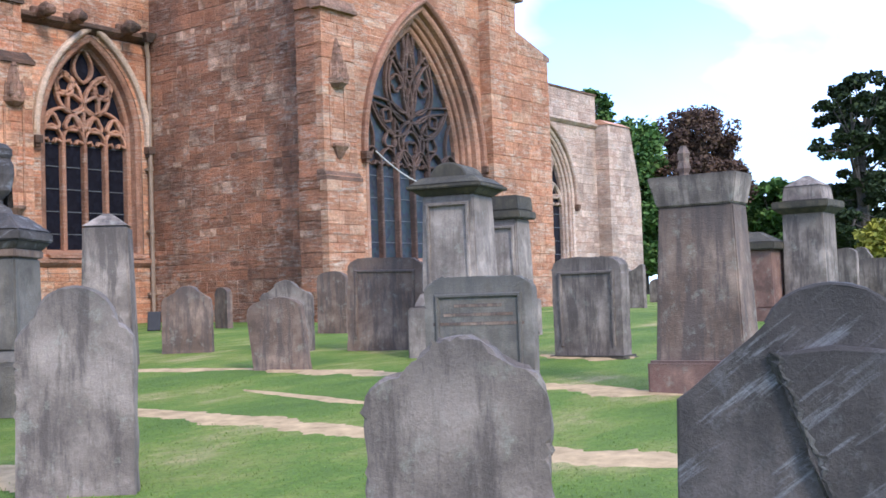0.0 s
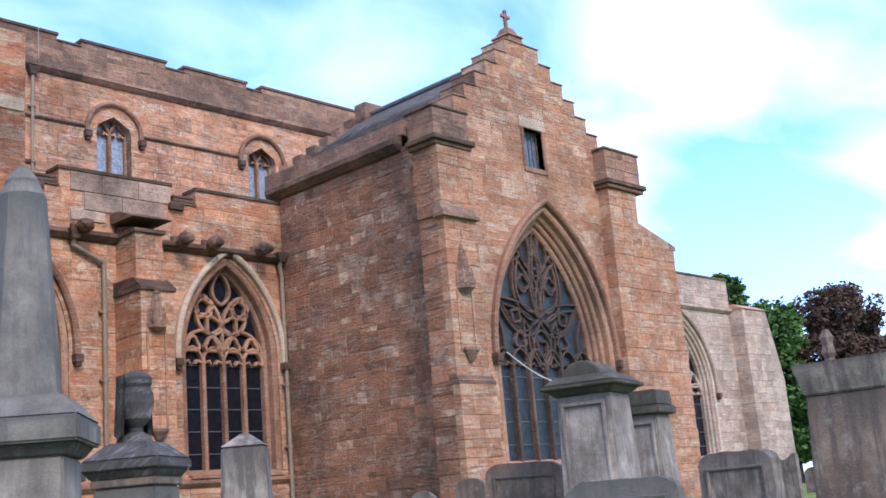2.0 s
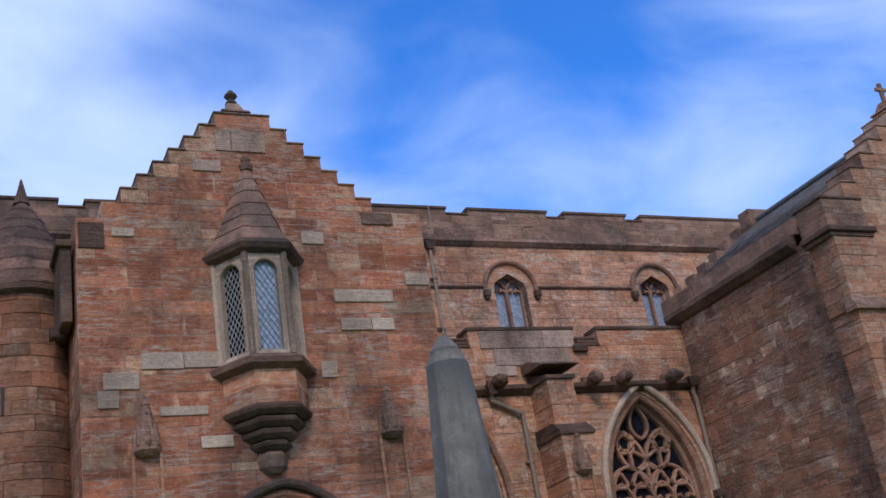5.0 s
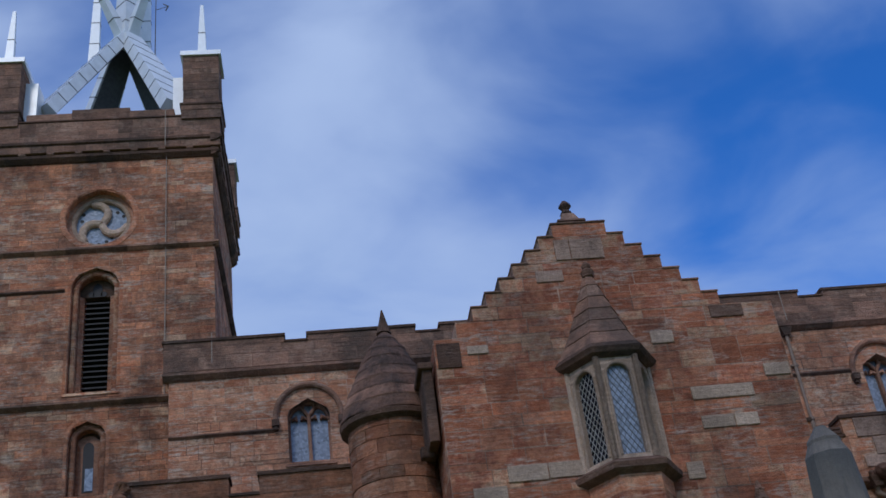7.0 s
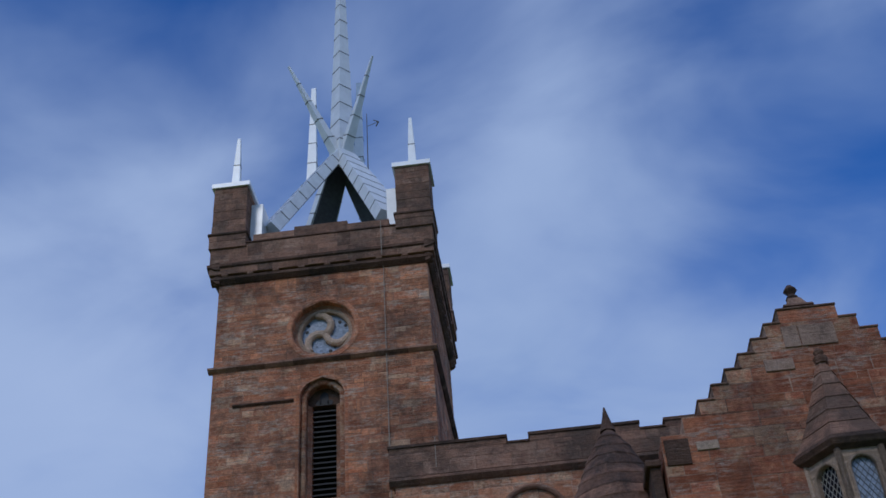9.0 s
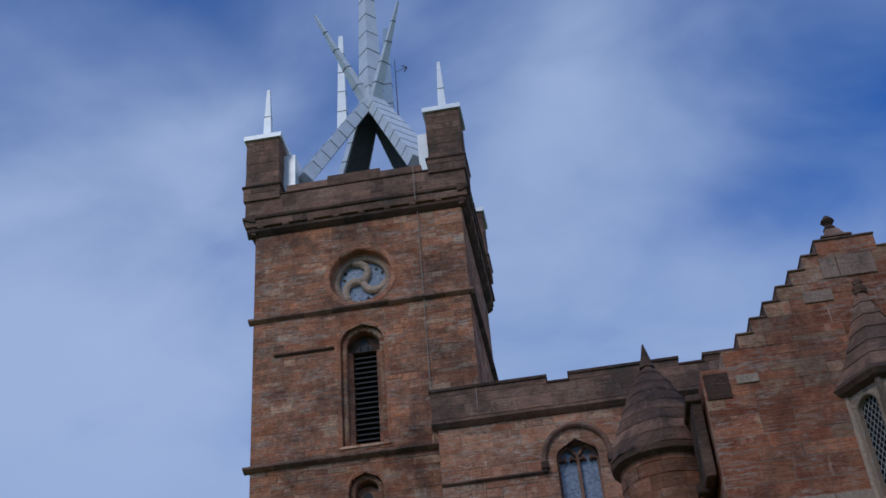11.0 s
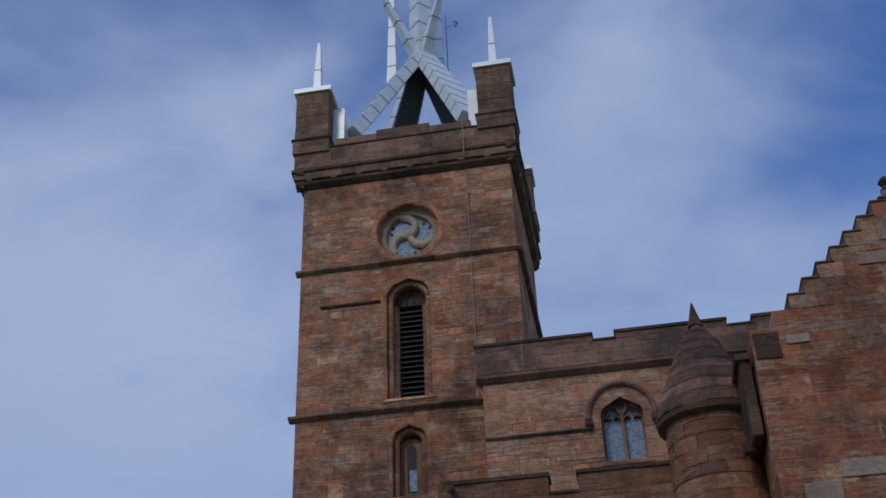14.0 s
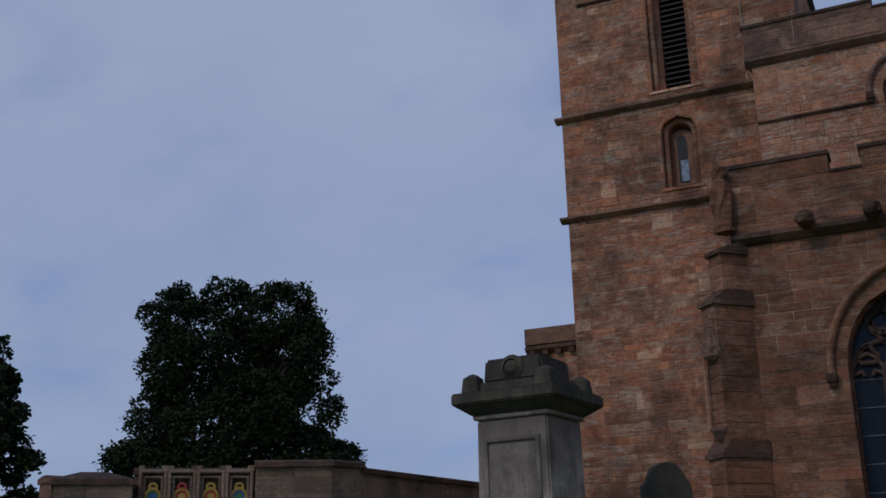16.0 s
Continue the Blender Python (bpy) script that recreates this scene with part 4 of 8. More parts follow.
def drop(c, z, turn, length, width, bend=0.0, n=18):
    """A flowing teardrop starting at (c, z) and running along turn degrees."""
    left, right = [], []
    for i in range(n + 1):
        t = i / n
        w = width * math.sin(math.pi * t ** 0.8) ** 0.85 if 0 < t < 1 else 0.0
        a = radians(turn) + bend * (t - 0.2)
        ax, ay = c + length * t * math.cos(a), z + length * t * math.sin(a)
        nx, ny = -math.sin(a), math.cos(a)
        left.append((ax + nx * w, ay + ny * w))
        right.append((ax - nx * w, ay - ny * w))
    return left + right[-2:0:-1]


def window(name, face, arch, lights, style, glass, label, depth=0.45, ring=((0.0, 0.2, -0.55, -0.25), (0.16, 0.18, -0.3, 0.03)), hood=0.34, hood_w=0.16, hood_out=0.17, stone_mat=None, bar=0.09, sill_out=0.16, hood_foot=None, hood_mat=None, tracery_mat=None):
    sm = stone_mat or M_TRIM
    base = new(name)
    tagged(base, label, "window", kind="structure")
    bm = bmesh.new()
    fill(bm, face, arch.line(0.06, foot=arch.sill - 0.02) if not arch.flat else [(arch.c - arch.w - .02, arch.sill), (arch.c - arch.w - .02, arch.apex), (arch.c + arch.w + .02, arch.apex), (arch.c + arch.w + .02, arch.sill)], -depth - 0.06, -depth - 0.03)
    part("glass", bm, glass, base)
    for grow, w, n0, n1 in ring:
        bm = bmesh.new()
        face.sweep(bm, arch.line(grow, 16, arch.sill), w, n0, n1, chamfer=min(0.05, w * 0.3))
        part("frame", bm, sm, base)
    if hood:
        bm = bmesh.new()
        line = arch.line(hood, 16, hood_foot if hood_foot is not None else arch.spring - 0.15)
        face.sweep(bm, line, hood_w, -0.02, hood_out, chamfer=0.05)
        part("hood_mould", bm, hood_mat or sm, base)
        for s, z in (line[0], line[-1]):
            bm = bmesh.new()
            face.box(bm, s - 0.11, z - 0.2, -0.02, s + 0.11, z, hood_out + 0.05)
            face.box(bm, s - 0.07, z - 0.3, -0.02, s + 0.07, z - 0.2, hood_out)
            part("label_stop", bm, M_STRING, base)
    bm = bmesh.new()
    p = face.at
    w = arch.w + 0.12
    hexa(bm, [p(arch.c - w, arch.sill - 0.14, sill_out), p(arch.c + w, arch.sill - 0.14, sill_out), p(arch.c + w, arch.sill - 0.14, -depth), p(arch.c - w, arch.sill - 0.14, -depth),
              p(arch.c - w, arch.sill - 0.06, sill_out), p(arch.c + w, arch.sill - 0.06, sill_out), p(arch.c + w, arch.sill + 0.12, -depth), p(arch.c - w, arch.sill + 0.12, -depth)])
    part("sill", bm, sm, base)
    inner = arch.w - 0.04
    step = 2 * inner / lights

    def bars(lines, b, n0=-depth - 0.02, n1=-depth + 0.14, nm="tracery"):
        for pts, closed in lines:
            keep = []
            for s, z in pts:
                z = min(max(z, arch.sill), arch.apex - 0.05)
                h = max(0.02, arch.half(z) - 0.02)
                keep.append((min(max(s, arch.c - h), arch.c + h), z))
            clean = [keep[0]]
            for q in keep[1:]:
                if (Vector(q) - Vector(clean[-1])).length > 0.012:
                    clean.append(q)
            if len(clean) < 3 and closed:
                continue
            if len(clean) < 2:
                continue
            bm = bmesh.new()
            face.sweep(bm, clean, b, n0, n1, closed, chamfer=b * 0.28)
            part(nm, bm, tracery_mat or sm, base)

    spring = arch.spring
    tops = spring if style != "two" else arch.apex - 0.30
    if lights > 1:
        for i in range(1, lights):
            s = arch.c - inner + step * i
            bars([([(s, arch.sill), (s, tops if style != "two" else spring + 0.1)], False)], bar * 1.25, nm="mullion", n1=-depth + 0.17)
    heads = []
    if style in ("four", "flame"):
        for i in range(lights):
            c = arch.c - inner + step * (i + 0.5)
            a = Arch(c, step / 2, spring - 0.5, spring - 0.18, spring + 0.3)
            heads.append((a.line(0, 7), False))
            for sx in (-1, 1):
                heads.append(([(c + sx * step * 0.44, spring - 0.16), (c + sx * step * 0.20, spring - 0.10), (c + sx * step * 0.12, spring - 0.2)], False))
        bars(heads, bar * 0.7)
    k = arch.w / 1.42
    H = arch.apex - spring
    if style == "four":
        z = lambda f: spring + f * H
        L = [(drop(arch.c, z(0.60), 90, 0.98 * k, 0.30 * k), True), ([(arch.c, spring), (arch.c, z(0.30))], False)]
        for sx in (-1, 1):
            c = arch.c + sx * step
            L += [(Arch(c, step, spring, spring + 0.02, z(0.30)).line(0, 9), False), (drop(arch.c + sx * 0.04, z(0.30), 90 - sx * 55, 1.28 * k, 0.38 * k, sx * 0.45), True)]
            L += [(foil(c + sx * step * 0.46, z(0.14), 0.23 * k, 3, 90), True), (foil(c - sx * step * 0.46, z(0.14), 0.23 * k, 3, 90), True)]
            L += [(foil(arch.c + sx * 0.30 * k, z(0.36), 0.27 * k, 3, 90 - sx * 30), True), (foil(arch.c + sx * 0.62 * k, z(0.56), 0.33 * k, 5, 90), True)]
        bars(L, bar * 0.95)
    if style == "flame":
        L = []
        x0, zc = arch.c, spring + H * 0.30
        # six great petals round a boss, each doubled and foiled
        for a, ln, wd, bd in ((90, 2.5, 0.30, 0.0), (52, 2.15, 0.56, 0.35), (128, 2.15, 0.56, -0.35), (-8, 1.9, 0.46, 0.55), (188, 1.9, 0.46, -0.55), (-90, 1.5, 0.58, 0.0)):
            ca, sa = math.cos(radians(a)), math.sin(radians(a))
            L += [(drop(x0, zc, a, ln, wd, bd), True), (drop(x0 + 0.3 * ca, zc + 0.3 * sa, a, ln * 0.72, wd * 0.66, bd), True)]
            L += [(foil(x0 + ln * 0.56 * math.cos(radians(a) + bd * 0.36), zc + ln * 0.56 * math.sin(radians(a) + bd * 0.36), wd * 0.46, 4, a + 45), True)]
        for sx in (-1, 1):
            L += [(drop(x0 + sx * 0.35, zc + 1.5, 90 - sx * 8, 1.6, 0.2, sx * 0.3), True), (drop(x0 + sx * 0.75, spring - 0.1, 90 + sx * 24, 1.25, 0.2, -sx * 0.5), True),
                  (drop(x0 + sx * 0.85, zc + 1.7, 90 + sx * 18, 1.1, 0.16, -sx * 0.3), True), (drop(x0 + sx * 1.35, zc + 1.45, 90 + sx * 26, 1.0, 0.14, -sx * 0.2), True),
                  (foil(x0 + sx * 0.95, zc - 0.62, 0.26, 3, 90), True), (drop(x0 + sx * 0.12, zc + 1.9, 90 - sx * 3, 1.5, 0.12, sx * 0.1), True),
                  (drop(x0 + sx * 1.95, spring - 0.1, 90 + sx * 10, 1.5, 0.22, -sx * 0.3), True), (drop(x0 + sx * 1.85, zc + 0.75, 90 + sx * 32, 1.3, 0.18, -sx * 0.3), True)]
        bars(L, bar * 0.85, n1=-depth + 0.10)
    if style == "two":
        L = []
        for sx in (-1, 1):
            c = arch.c + sx * inner / 2
            a = Arch(c, inner / 2, spring - 0.4, spring - 0.05, spring + 0.38)
            L += [(a.line(0, 8), False), ([(c - inner * .4, spring - 0.02), (c - inner * .16, spring + 0.06), (c - inner * .12, spring - .04)], False), ([(c + inner * .4, spring - 0.02), (c + inner * .16, spring + 0.06), (c + inner * .12, spring - .04)], False)]
        L += [(drop(arch.c, spring + 0.1, 90, 0.62, 0.16), True)]
        bars(L, bar * 0.8)
    # lead saddle bars
    z = arch.sill + 0.55
    lines = []
    while z < spring - 0.2:
        lines.append(([(arch.c - inner, z), (arch.c + inner, z)], False))
        z += 0.62
    if style != "two":
        for pts, _ in lines:
            bm = bmesh.new()
            face.sweep(bm, pts, 0.022, -depth - 0.03, -depth - 0.005)
            part("saddle_bar", bm, M_LEAD, base)
    return base


for i, a in enumerate(CLER):
    window("window_clerestory", F_NAVE, a, 2, "two", M_SKY_QUARRY, "round-hooded two-light clerestory window, leaded glass painted pale with sky reflection", 0.42, ((0.0, 0.12, -0.5, -0.3), (0.10, 0.16, -0.34, -0.1)), 0.36, 0.15, 0.16, M_TRIM, 0.085, 0.06)
window("window_aisle", F_AISLE, AISLE_E, 4, "four", M_GLASS, "four-light pointed aisle window with flowing stone tracery and dark glass", 0.5, ((0.02, 0.14, -0.65, -0.3), (0.15, 0.2, -0.65, -0.02)), 0.40, 0.17, 0.18, M_TRIM, 0.095, 0.2, hood_mat=M_CREAM, tracery_mat=M_TRIM)
window("window_aisle", F_AISLE, AISLE_E2, 4, "four", M_GLASS, "four-light pointed aisle window with flowing stone tracery and dark glass", 0.5, ((0.02, 0.14, -0.65, -0.3), (0.15, 0.2, -0.65, -0.02)), 0.40, 0.17, 0.18, M_TRIM, 0.095, 0.2, tracery_mat=M_TRIM)
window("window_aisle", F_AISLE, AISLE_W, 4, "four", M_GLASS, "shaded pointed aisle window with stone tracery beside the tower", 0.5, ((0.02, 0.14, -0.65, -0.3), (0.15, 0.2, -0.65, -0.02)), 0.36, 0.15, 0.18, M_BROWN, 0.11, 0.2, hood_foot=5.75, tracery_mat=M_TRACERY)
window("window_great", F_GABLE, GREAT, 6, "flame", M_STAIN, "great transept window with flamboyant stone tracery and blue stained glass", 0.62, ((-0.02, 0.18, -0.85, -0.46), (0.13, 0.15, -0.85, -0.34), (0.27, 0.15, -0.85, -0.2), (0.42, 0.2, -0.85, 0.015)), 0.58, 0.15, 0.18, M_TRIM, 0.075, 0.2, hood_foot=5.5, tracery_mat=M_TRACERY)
window("window_choir", F_AISLE, CHOIR, 4, "four", M_GLASS, "pale pointed choir window with stone tracery", 0.5, ((0.02, 0.14, -0.7, -0.34), (0.15, 0.15, -0.7, -0.22), (0.3, 0.15, -0.7, -0.1), (0.43, 0.16, -0.7, 0.01)), 0.56, 0.16, 0.18, M_PALE, 0.11)


def louvre_window(name, arch, slats, inner_w, label, head):
    """A tower opening: two plain orders stepping back, then a narrow light under a stone head."""
    base = new(name)
    tagged(base, label, "window", kind="structure")
    f = F_TOWER_S
    p = f.at
    cx, iw = arch.c - 0.03, inner_w
    wide = arch.w - 0.16
    for grow, w, n0, n1 in ((0.07, 0.16, -0.3, 0.012), (-0.10, 0.18, -0.5, -0.16)):
        bm = bmesh.new()
        f.sweep(bm, arch.line(grow, 12, arch.sill), w, n0, n1, chamfer=0.04)
        part("frame", bm, M_TOWER, base)
    for sx in (-1, 1):
        bm = bmesh.new()
        a, b = arch.c + sx * (arch.w + 0.02), cx + sx * iw
        hexa(bm, [p(a, arch.sill, -0.3), p(b, arch.sill, -0.58), p(b, arch.sill, -0.9), p(a, arch.sill, -0.9), p(a, head, -0.3), p(b, head, -0.58), p(b, head, -0.9), p(a, head, -0.9)])
        part("jamb", bm, M_TOWER, base)
    bm = bmesh.new()
    fill(bm, f, [(cx - arch.w, head)] + [(s, z) for s, z in arch.line(0.02, 8) if z > head] + [(cx + arch.w, head)], -0.9, -0.56)
    # Dark string-course stone paints the reveal's shadow into the head.
    part("tympanum", bm, M_STRING, base)
    bm = bmesh.new()
    f.box(bm, cx - iw, arch.sill, -0.95, cx + iw, head, -0.9)
    part("backing", bm, M_SLAT, base)
    if slats:
        bm = bmesh.new()
        fill(bm, f, Arch(cx, 0.15, head, head + 0.3, head + 0.52).line(0, 7, head), -0.57, -0.545)
        part("head_light", bm, M_SLAT, base, "dark cusped opening above the slats")
        for sx in (-1, 1):
            bm = bmesh.new()
            fill(bm, f, arc_pts(cx + sx * 0.2, head + 0.1, 0.1, 0, 340, 12), -0.57, -0.545)
            part("head_light", bm, M_SLAT, base)
    z = arch.sill + 0.2
    while z < head - 0.1 and slats:
        bm = bmesh.new()
        hexa(bm, [p(cx - iw, z, -0.64), p(cx + iw, z, -0.64), p(cx + iw, z + 0.10, -0.86), p(cx - iw, z + 0.10, -0.86),
                  p(cx - iw, z + 0.05, -0.64), p(cx + iw, z + 0.05, -0.64), p(cx + iw, z + 0.15, -0.86), p(cx - iw, z + 0.15, -0.86)])
        part("slat", bm, M_SLAT, base)
        z += 0.19
    if not slats:
        bm = bmesh.new()
        fill(bm, f, Arch(cx, wide - 0.02, head, head + 0.1, head + 0.3).line(0, 7, arch.sill + 0.1), -0.54, -0.50)
        part("inner_order", bm, M_TRIM, base)
        bm = bmesh.new()
        fill(bm, f, Arch(cx, iw, head, head - 0.1, head + 0.1).line(0, 7, arch.sill + 0.25), -0.51, -0.49)
        part("reveal", bm, M_SLAT, base)
        bm = bmesh.new()
        f.box(bm, cx - iw * 0.5, arch.sill + 0.3, -0.49, cx + iw, head - 0.75, -0.475)
        part("glass", bm, M_SKY_QUARRY, base)
    bm = bmesh.new()
    w = arch.w + 0.1
    hexa(bm, [p(arch.c - w, arch.sill - 0.12, 0.05), p(arch.c + w, arch.sill - 0.12, 0.05), p(arch.c + w, arch.sill - 0.12, -0.8), p(arch.c - w, arch.sill - 0.12, -0.8),
              p(arch.c - w, arch.sill - 0.04, 0.05), p(arch.c + w, arch.sill - 0.04, 0.05), p(arch.c + w, arch.sill + 0.2, -0.8), p(arch.c - w, arch.sill + 0.2, -0.8)])
    part("sill", bm, M_TOWER, base)


louvre_window("window_belfry", LOUVRE, True, 0.41, "tall belfry opening with black louvre slats in the tower", 20.05)
louvre_window("window_tower_slit", SLIT, False, 0.16, "narrow round-headed stair window in the tower", 14.85)


def roundel():
    base = new("window_roundel")
    tagged(base, "round tower window with pale three-armed swirling stone tracery", "window", kind="structure")
    f, c, z = F_TOWER_S, ROUND.c, ROUND.z
    for r, w, n0, n1, m in ((1.22, 0.22, -0.3, 0.03, M_TOWER), (1.06, 0.2, -0.5, -0.28, M_TRIM), (0.93, 0.17, -0.5, -0.30, M_CREAM)):
        bm = bmesh.new()
        f.sweep(bm, arc_pts(c, z, r, 0, 352.5, 47), w, n0, n1, True, chamfer=0.04)
        part("frame", bm, m, base)
    bm = bmesh.new()
    fill(bm, f, arc_pts(c, z, 1.0, 0, 350, 35), -0.54, -0.50)
    part("glass", bm, M_SKY_QUARRY, base)
    for i in range(3):
        a = 50 + 120 * i
        spot = lambda r, tw: (c + r * math.cos(radians(a + tw)), z + r * math.sin(radians(a + tw)))
        bm = bmesh.new()
        f.sweep(bm, [spot(*q) for q in ((0.0, 0), (0.14, 0), (0.3, 4), (0.46, 14), (0.62, 28), (0.76, 44), (0.88, 62))], 0.24, -0.5, -0.31, chamfer=0.06)
        part("tracery", bm, M_CREAM, base)
        # pierced eyes round the head of each light
        for q, rr in ((84, 0.80), (104, 0.72), (124, 0.62)):
            bm = bmesh.new()
            sx, sz = spot(rr - 0.02, q + 10)
            fill(bm, f, arc_pts(sx, sz, 0.065, 0, 330, 11), -0.5, -0.485)
            part("eye", bm, M_SLAT, base)


roundel()


def attic_window():
    base = new("window_attic")
    tagged(base, "small square-headed gable window with dark leaded glass", "window", kind="structure")
    a, f = ATTIC, F_GABLE
    bm = bmesh.new()
    f.box(bm, a.c - a.w, a.sill, -0.3, a.c + a.w, a.apex, -0.27)
    part("glass", bm, M_SKY_DIM, base)
    for s0, z0, s1, z1, m in ((a.c - a.w - 0.18, a.apex, a.c + a.w + 0.18, a.apex + 0.34, M_CREAM), (a.c - a.w - 0.12, a.sill - 0.16, a.c + a.w + 0.12, a.sill, M_TRIM), (a.c - a.w - 0.13, a.sill, a.c - a.w, a.apex, M_TRIM), (a.c + a.w, a.sill, a.c + a.w + 0.13, a.apex, M_TRIM)):
        bm = bmesh.new()
        f.box(bm, s0, z0, -0.2, s1, z1, 0.05)
        bevelled(bm, 0.02)
        part("frame", bm, m, base)
    for i in range(1, 5):
        bm = bmesh.new()
        s = a.c - a.w + 2 * a.w * i / 5
        f.box(bm, s - 0.012, a.sill, -0.27, s + 0.012, a.apex, -0.24)
        part("lead_bar", bm, M_LEAD, base)


attic_window()


def porch_door():
    base = new("door_1")
    tagged(base, "deep moulded pointed porch doorway under a dark hood", "door", kind="structure")
    for grow, w, n0, n1, m in ((-0.02, 0.22, -0.7, -0.4, M_TRIM), (0.12, 0.2, -0.45, -0.18, M_TRIM), (0.26, 0.18, -0.2, 0.06, M_PORCH), (0.42, 0.18, -0.02, 0.22, M_STRING)):
        bm = bmesh.new()
        F_PORCH.sweep(bm, DOOR.line(grow, 16, DOOR.sill if grow < 0.4 else 4.4), w, n0, n1, chamfer=0.05)
        part("arch_order", bm, m, base)
    bm = bmesh.new()
    F_PORCH.sweep(bm, [(DOOR.c + 0.98 * s, z - 0.1) for s, z in [(q[0] - DOOR.c, q[1]) for q in DOOR.line(-0.2, 10)]], 0.12, -0.6, -0.5)
    part("cusped_fringe", bm, M_STRING, base)
    bm = bmesh.new()
    F_PORCH.box(bm, DOOR.c - 1.3, 0.6, -2.6, DOOR.c + 1.3, 6.2, -2.5)
    part("door_leaf", bm, M_DOOR, base, "dark oak door in shadow")


porch_door()

# ---- masonry piers and buttresses ----


def sloped(bm, x0, x1, yf, yb, z0, z1, yt=None):
    """A weathering: its top slopes back from the front yf to yt."""
    yt = yb if yt is None else yt
    hexa(bm, [(x0, yf, z0), (x1, yf, z0), (x1, yb, z0), (x0, yb, z0), (x0, yt, z1), (x1, yt, z1), (x1, yb, z1), (x0, yb, z1)])


def buttress(name, stages, label, material, m=None, seed=1):
    """Stages from below: x0, x1, front y, back y, z0, z1; a weathering closes each one."""
    base = new(name)
    tagged(base, label, "buttress")
    if m:
        base.matrix_basis = m
    rng = random.Random(seed)
    for i, (x0, x1, yf, yb, z0, z1) in enumerate(stages):
        courses(base, x0, x1, yf, yb, z0, z1, rng, 0.31, material)
        bm = bmesh.new()
        nxt = stages[i + 1][2] if i + 1 < len(stages) else yb
        box(bm, x0 - 0.06, yf - 0.08, z1, x1 + 0.06, yb, z1 + 0.1)
        sloped(bm, x0 - 0.05, x1 + 0.05, yf - 0.07, yb, z1 + 0.1, z1 + 0.38, min(nxt + 0.03, yb - 0.02))
        part("weathering", bm, M_STRING, base)
    return base


def niche(x, y, z, label="empty statue niche with spired stone canopy and bracket", scale=1.0, drop_to=None, shape="spire"):
    """A canopy, and below it a bracket, on a wall whose face is at y."""
    base = new("statue_niche")
    tagged(base, label, "niche", "statue niches")
    k = scale
    bm = bmesh.new()
    lathe(bm, x, y - 0.02, [(0.16 * k, z - 0.12 * k), (0.33 * k, z), (0.34 * k, z + 0.14 * k), (0.28 * k, z + 0.18 * k), (0.29 * k, z + 0.42 * k), (0.23 * k, z + 0.48 * k), (0.17 * k, z + 0.85 * k), (0.09 * k, z + 1.15 * k), (0.04 * k, z + 1.3 * k)], 6)
    part("canopy", bm, M_DARK, base)
    for i in range(5):
        a = math.pi + math.pi * i / 4
        bm = bmesh.new()
        cx, cy = x + 0.25 * k * math.cos(a), y - 0.02 + 0.25 * k * math.sin(a)
        lathe(bm, cx, cy, [(0.05 * k, z), (0.06 * k, z + 0.4 * k), (0.01 * k, z + 0.62 * k)], 5)
        part("pinnacle", bm, M_DARK, base)
    for i in range(3):
        a = math.pi * (1.25 + 0.25 * i)
        bm = bmesh.new()
        lathe(bm, x + 0.22 * k * math.cos(a), y - 0.02 + 0.22 * k * math.sin(a), [(0.13 * k, z + 0.1 * k), (0.14 * k, z + 0.2 * k), (0.05 * k, z + 0.42 * k), (0.065 * k, z + 0.5 * k), (0.01 * k, z + 0.56 * k)], 4, a)
        part("gablet", bm, M_DARK, base)
        for h, r in ((0.62, 0.17), (0.85, 0.145), (1.08, 0.11)):
            bm = bmesh.new()
            bmesh.ops.create_icosphere(bm, subdivisions=1, radius=0.04 * k, matrix=Matrix.Translation((x + r * k * math.cos(a), y - 0.02 + r * k * math.sin(a), z + h * k)))
            part("crocket", bm, M_DARK, base)
    if drop_to:
        bm = bmesh.new()
        lathe(bm, x, y - 0.02, [(0.06 * k, drop_to - 0.32 * k), (0.16 * k, drop_to - 0.2 * k), (0.2 * k, drop_to - 0.12 * k), (0.30 * k, drop_to), (0.30 * k, drop_to + 0.09 * k)], 7)
        part("bracket", bm, M_DARK, base)
        bm = bmesh.new()
        box(bm, x - 0.34 * k, y - 0.035, drop_to, x - 0.27 * k, y + 0.05, z)
        box(bm, x + 0.27 * k, y - 0.035, drop_to, x + 0.34 * k, y + 0.05, z)
        part("jamb", bm, M_GABLE, base)
    return base


buttress("aisle_buttress", [(15.0, 15.95, 24.72, AY + 0.1, 0.6, 7.75), (15.05, 15.85, 25.0, AY + 0.1, 7.75, 9.35)], "pink sandstone aisle buttress with dark weathered offsets", M_NAVE, seed=41)
bm = bmesh.new()
sloped(bm, 14.85, 16.05, 24.8, 26.0, 9.72, 10.0, 25.5)
tagged(mesh_ob("buttress_cap", bm, M_STRING), "dark weathered gabled cap on the aisle buttress", "cap")
niche(15.42, 24.72, 6.75, scale=0.85, drop_to=4.1)
buttress("tower_side_buttress", [(-0.32, 0.3, -1.0, 0.2, 0.0, 4.0), (-0.28, 0.26, -0.86, 0.2, 4.0, 7.5), (-0.24, 0.24, -0.55, 0.2, 7.5, 8.75)], "dark diagonal corner buttress with worn niches", M_BROWN, pose(-4.5, 26.05, 0, 0, 0, -45), seed=42)
niche(-5.08, 25.42, 6.3, scale=0.8, drop_to=4.6)
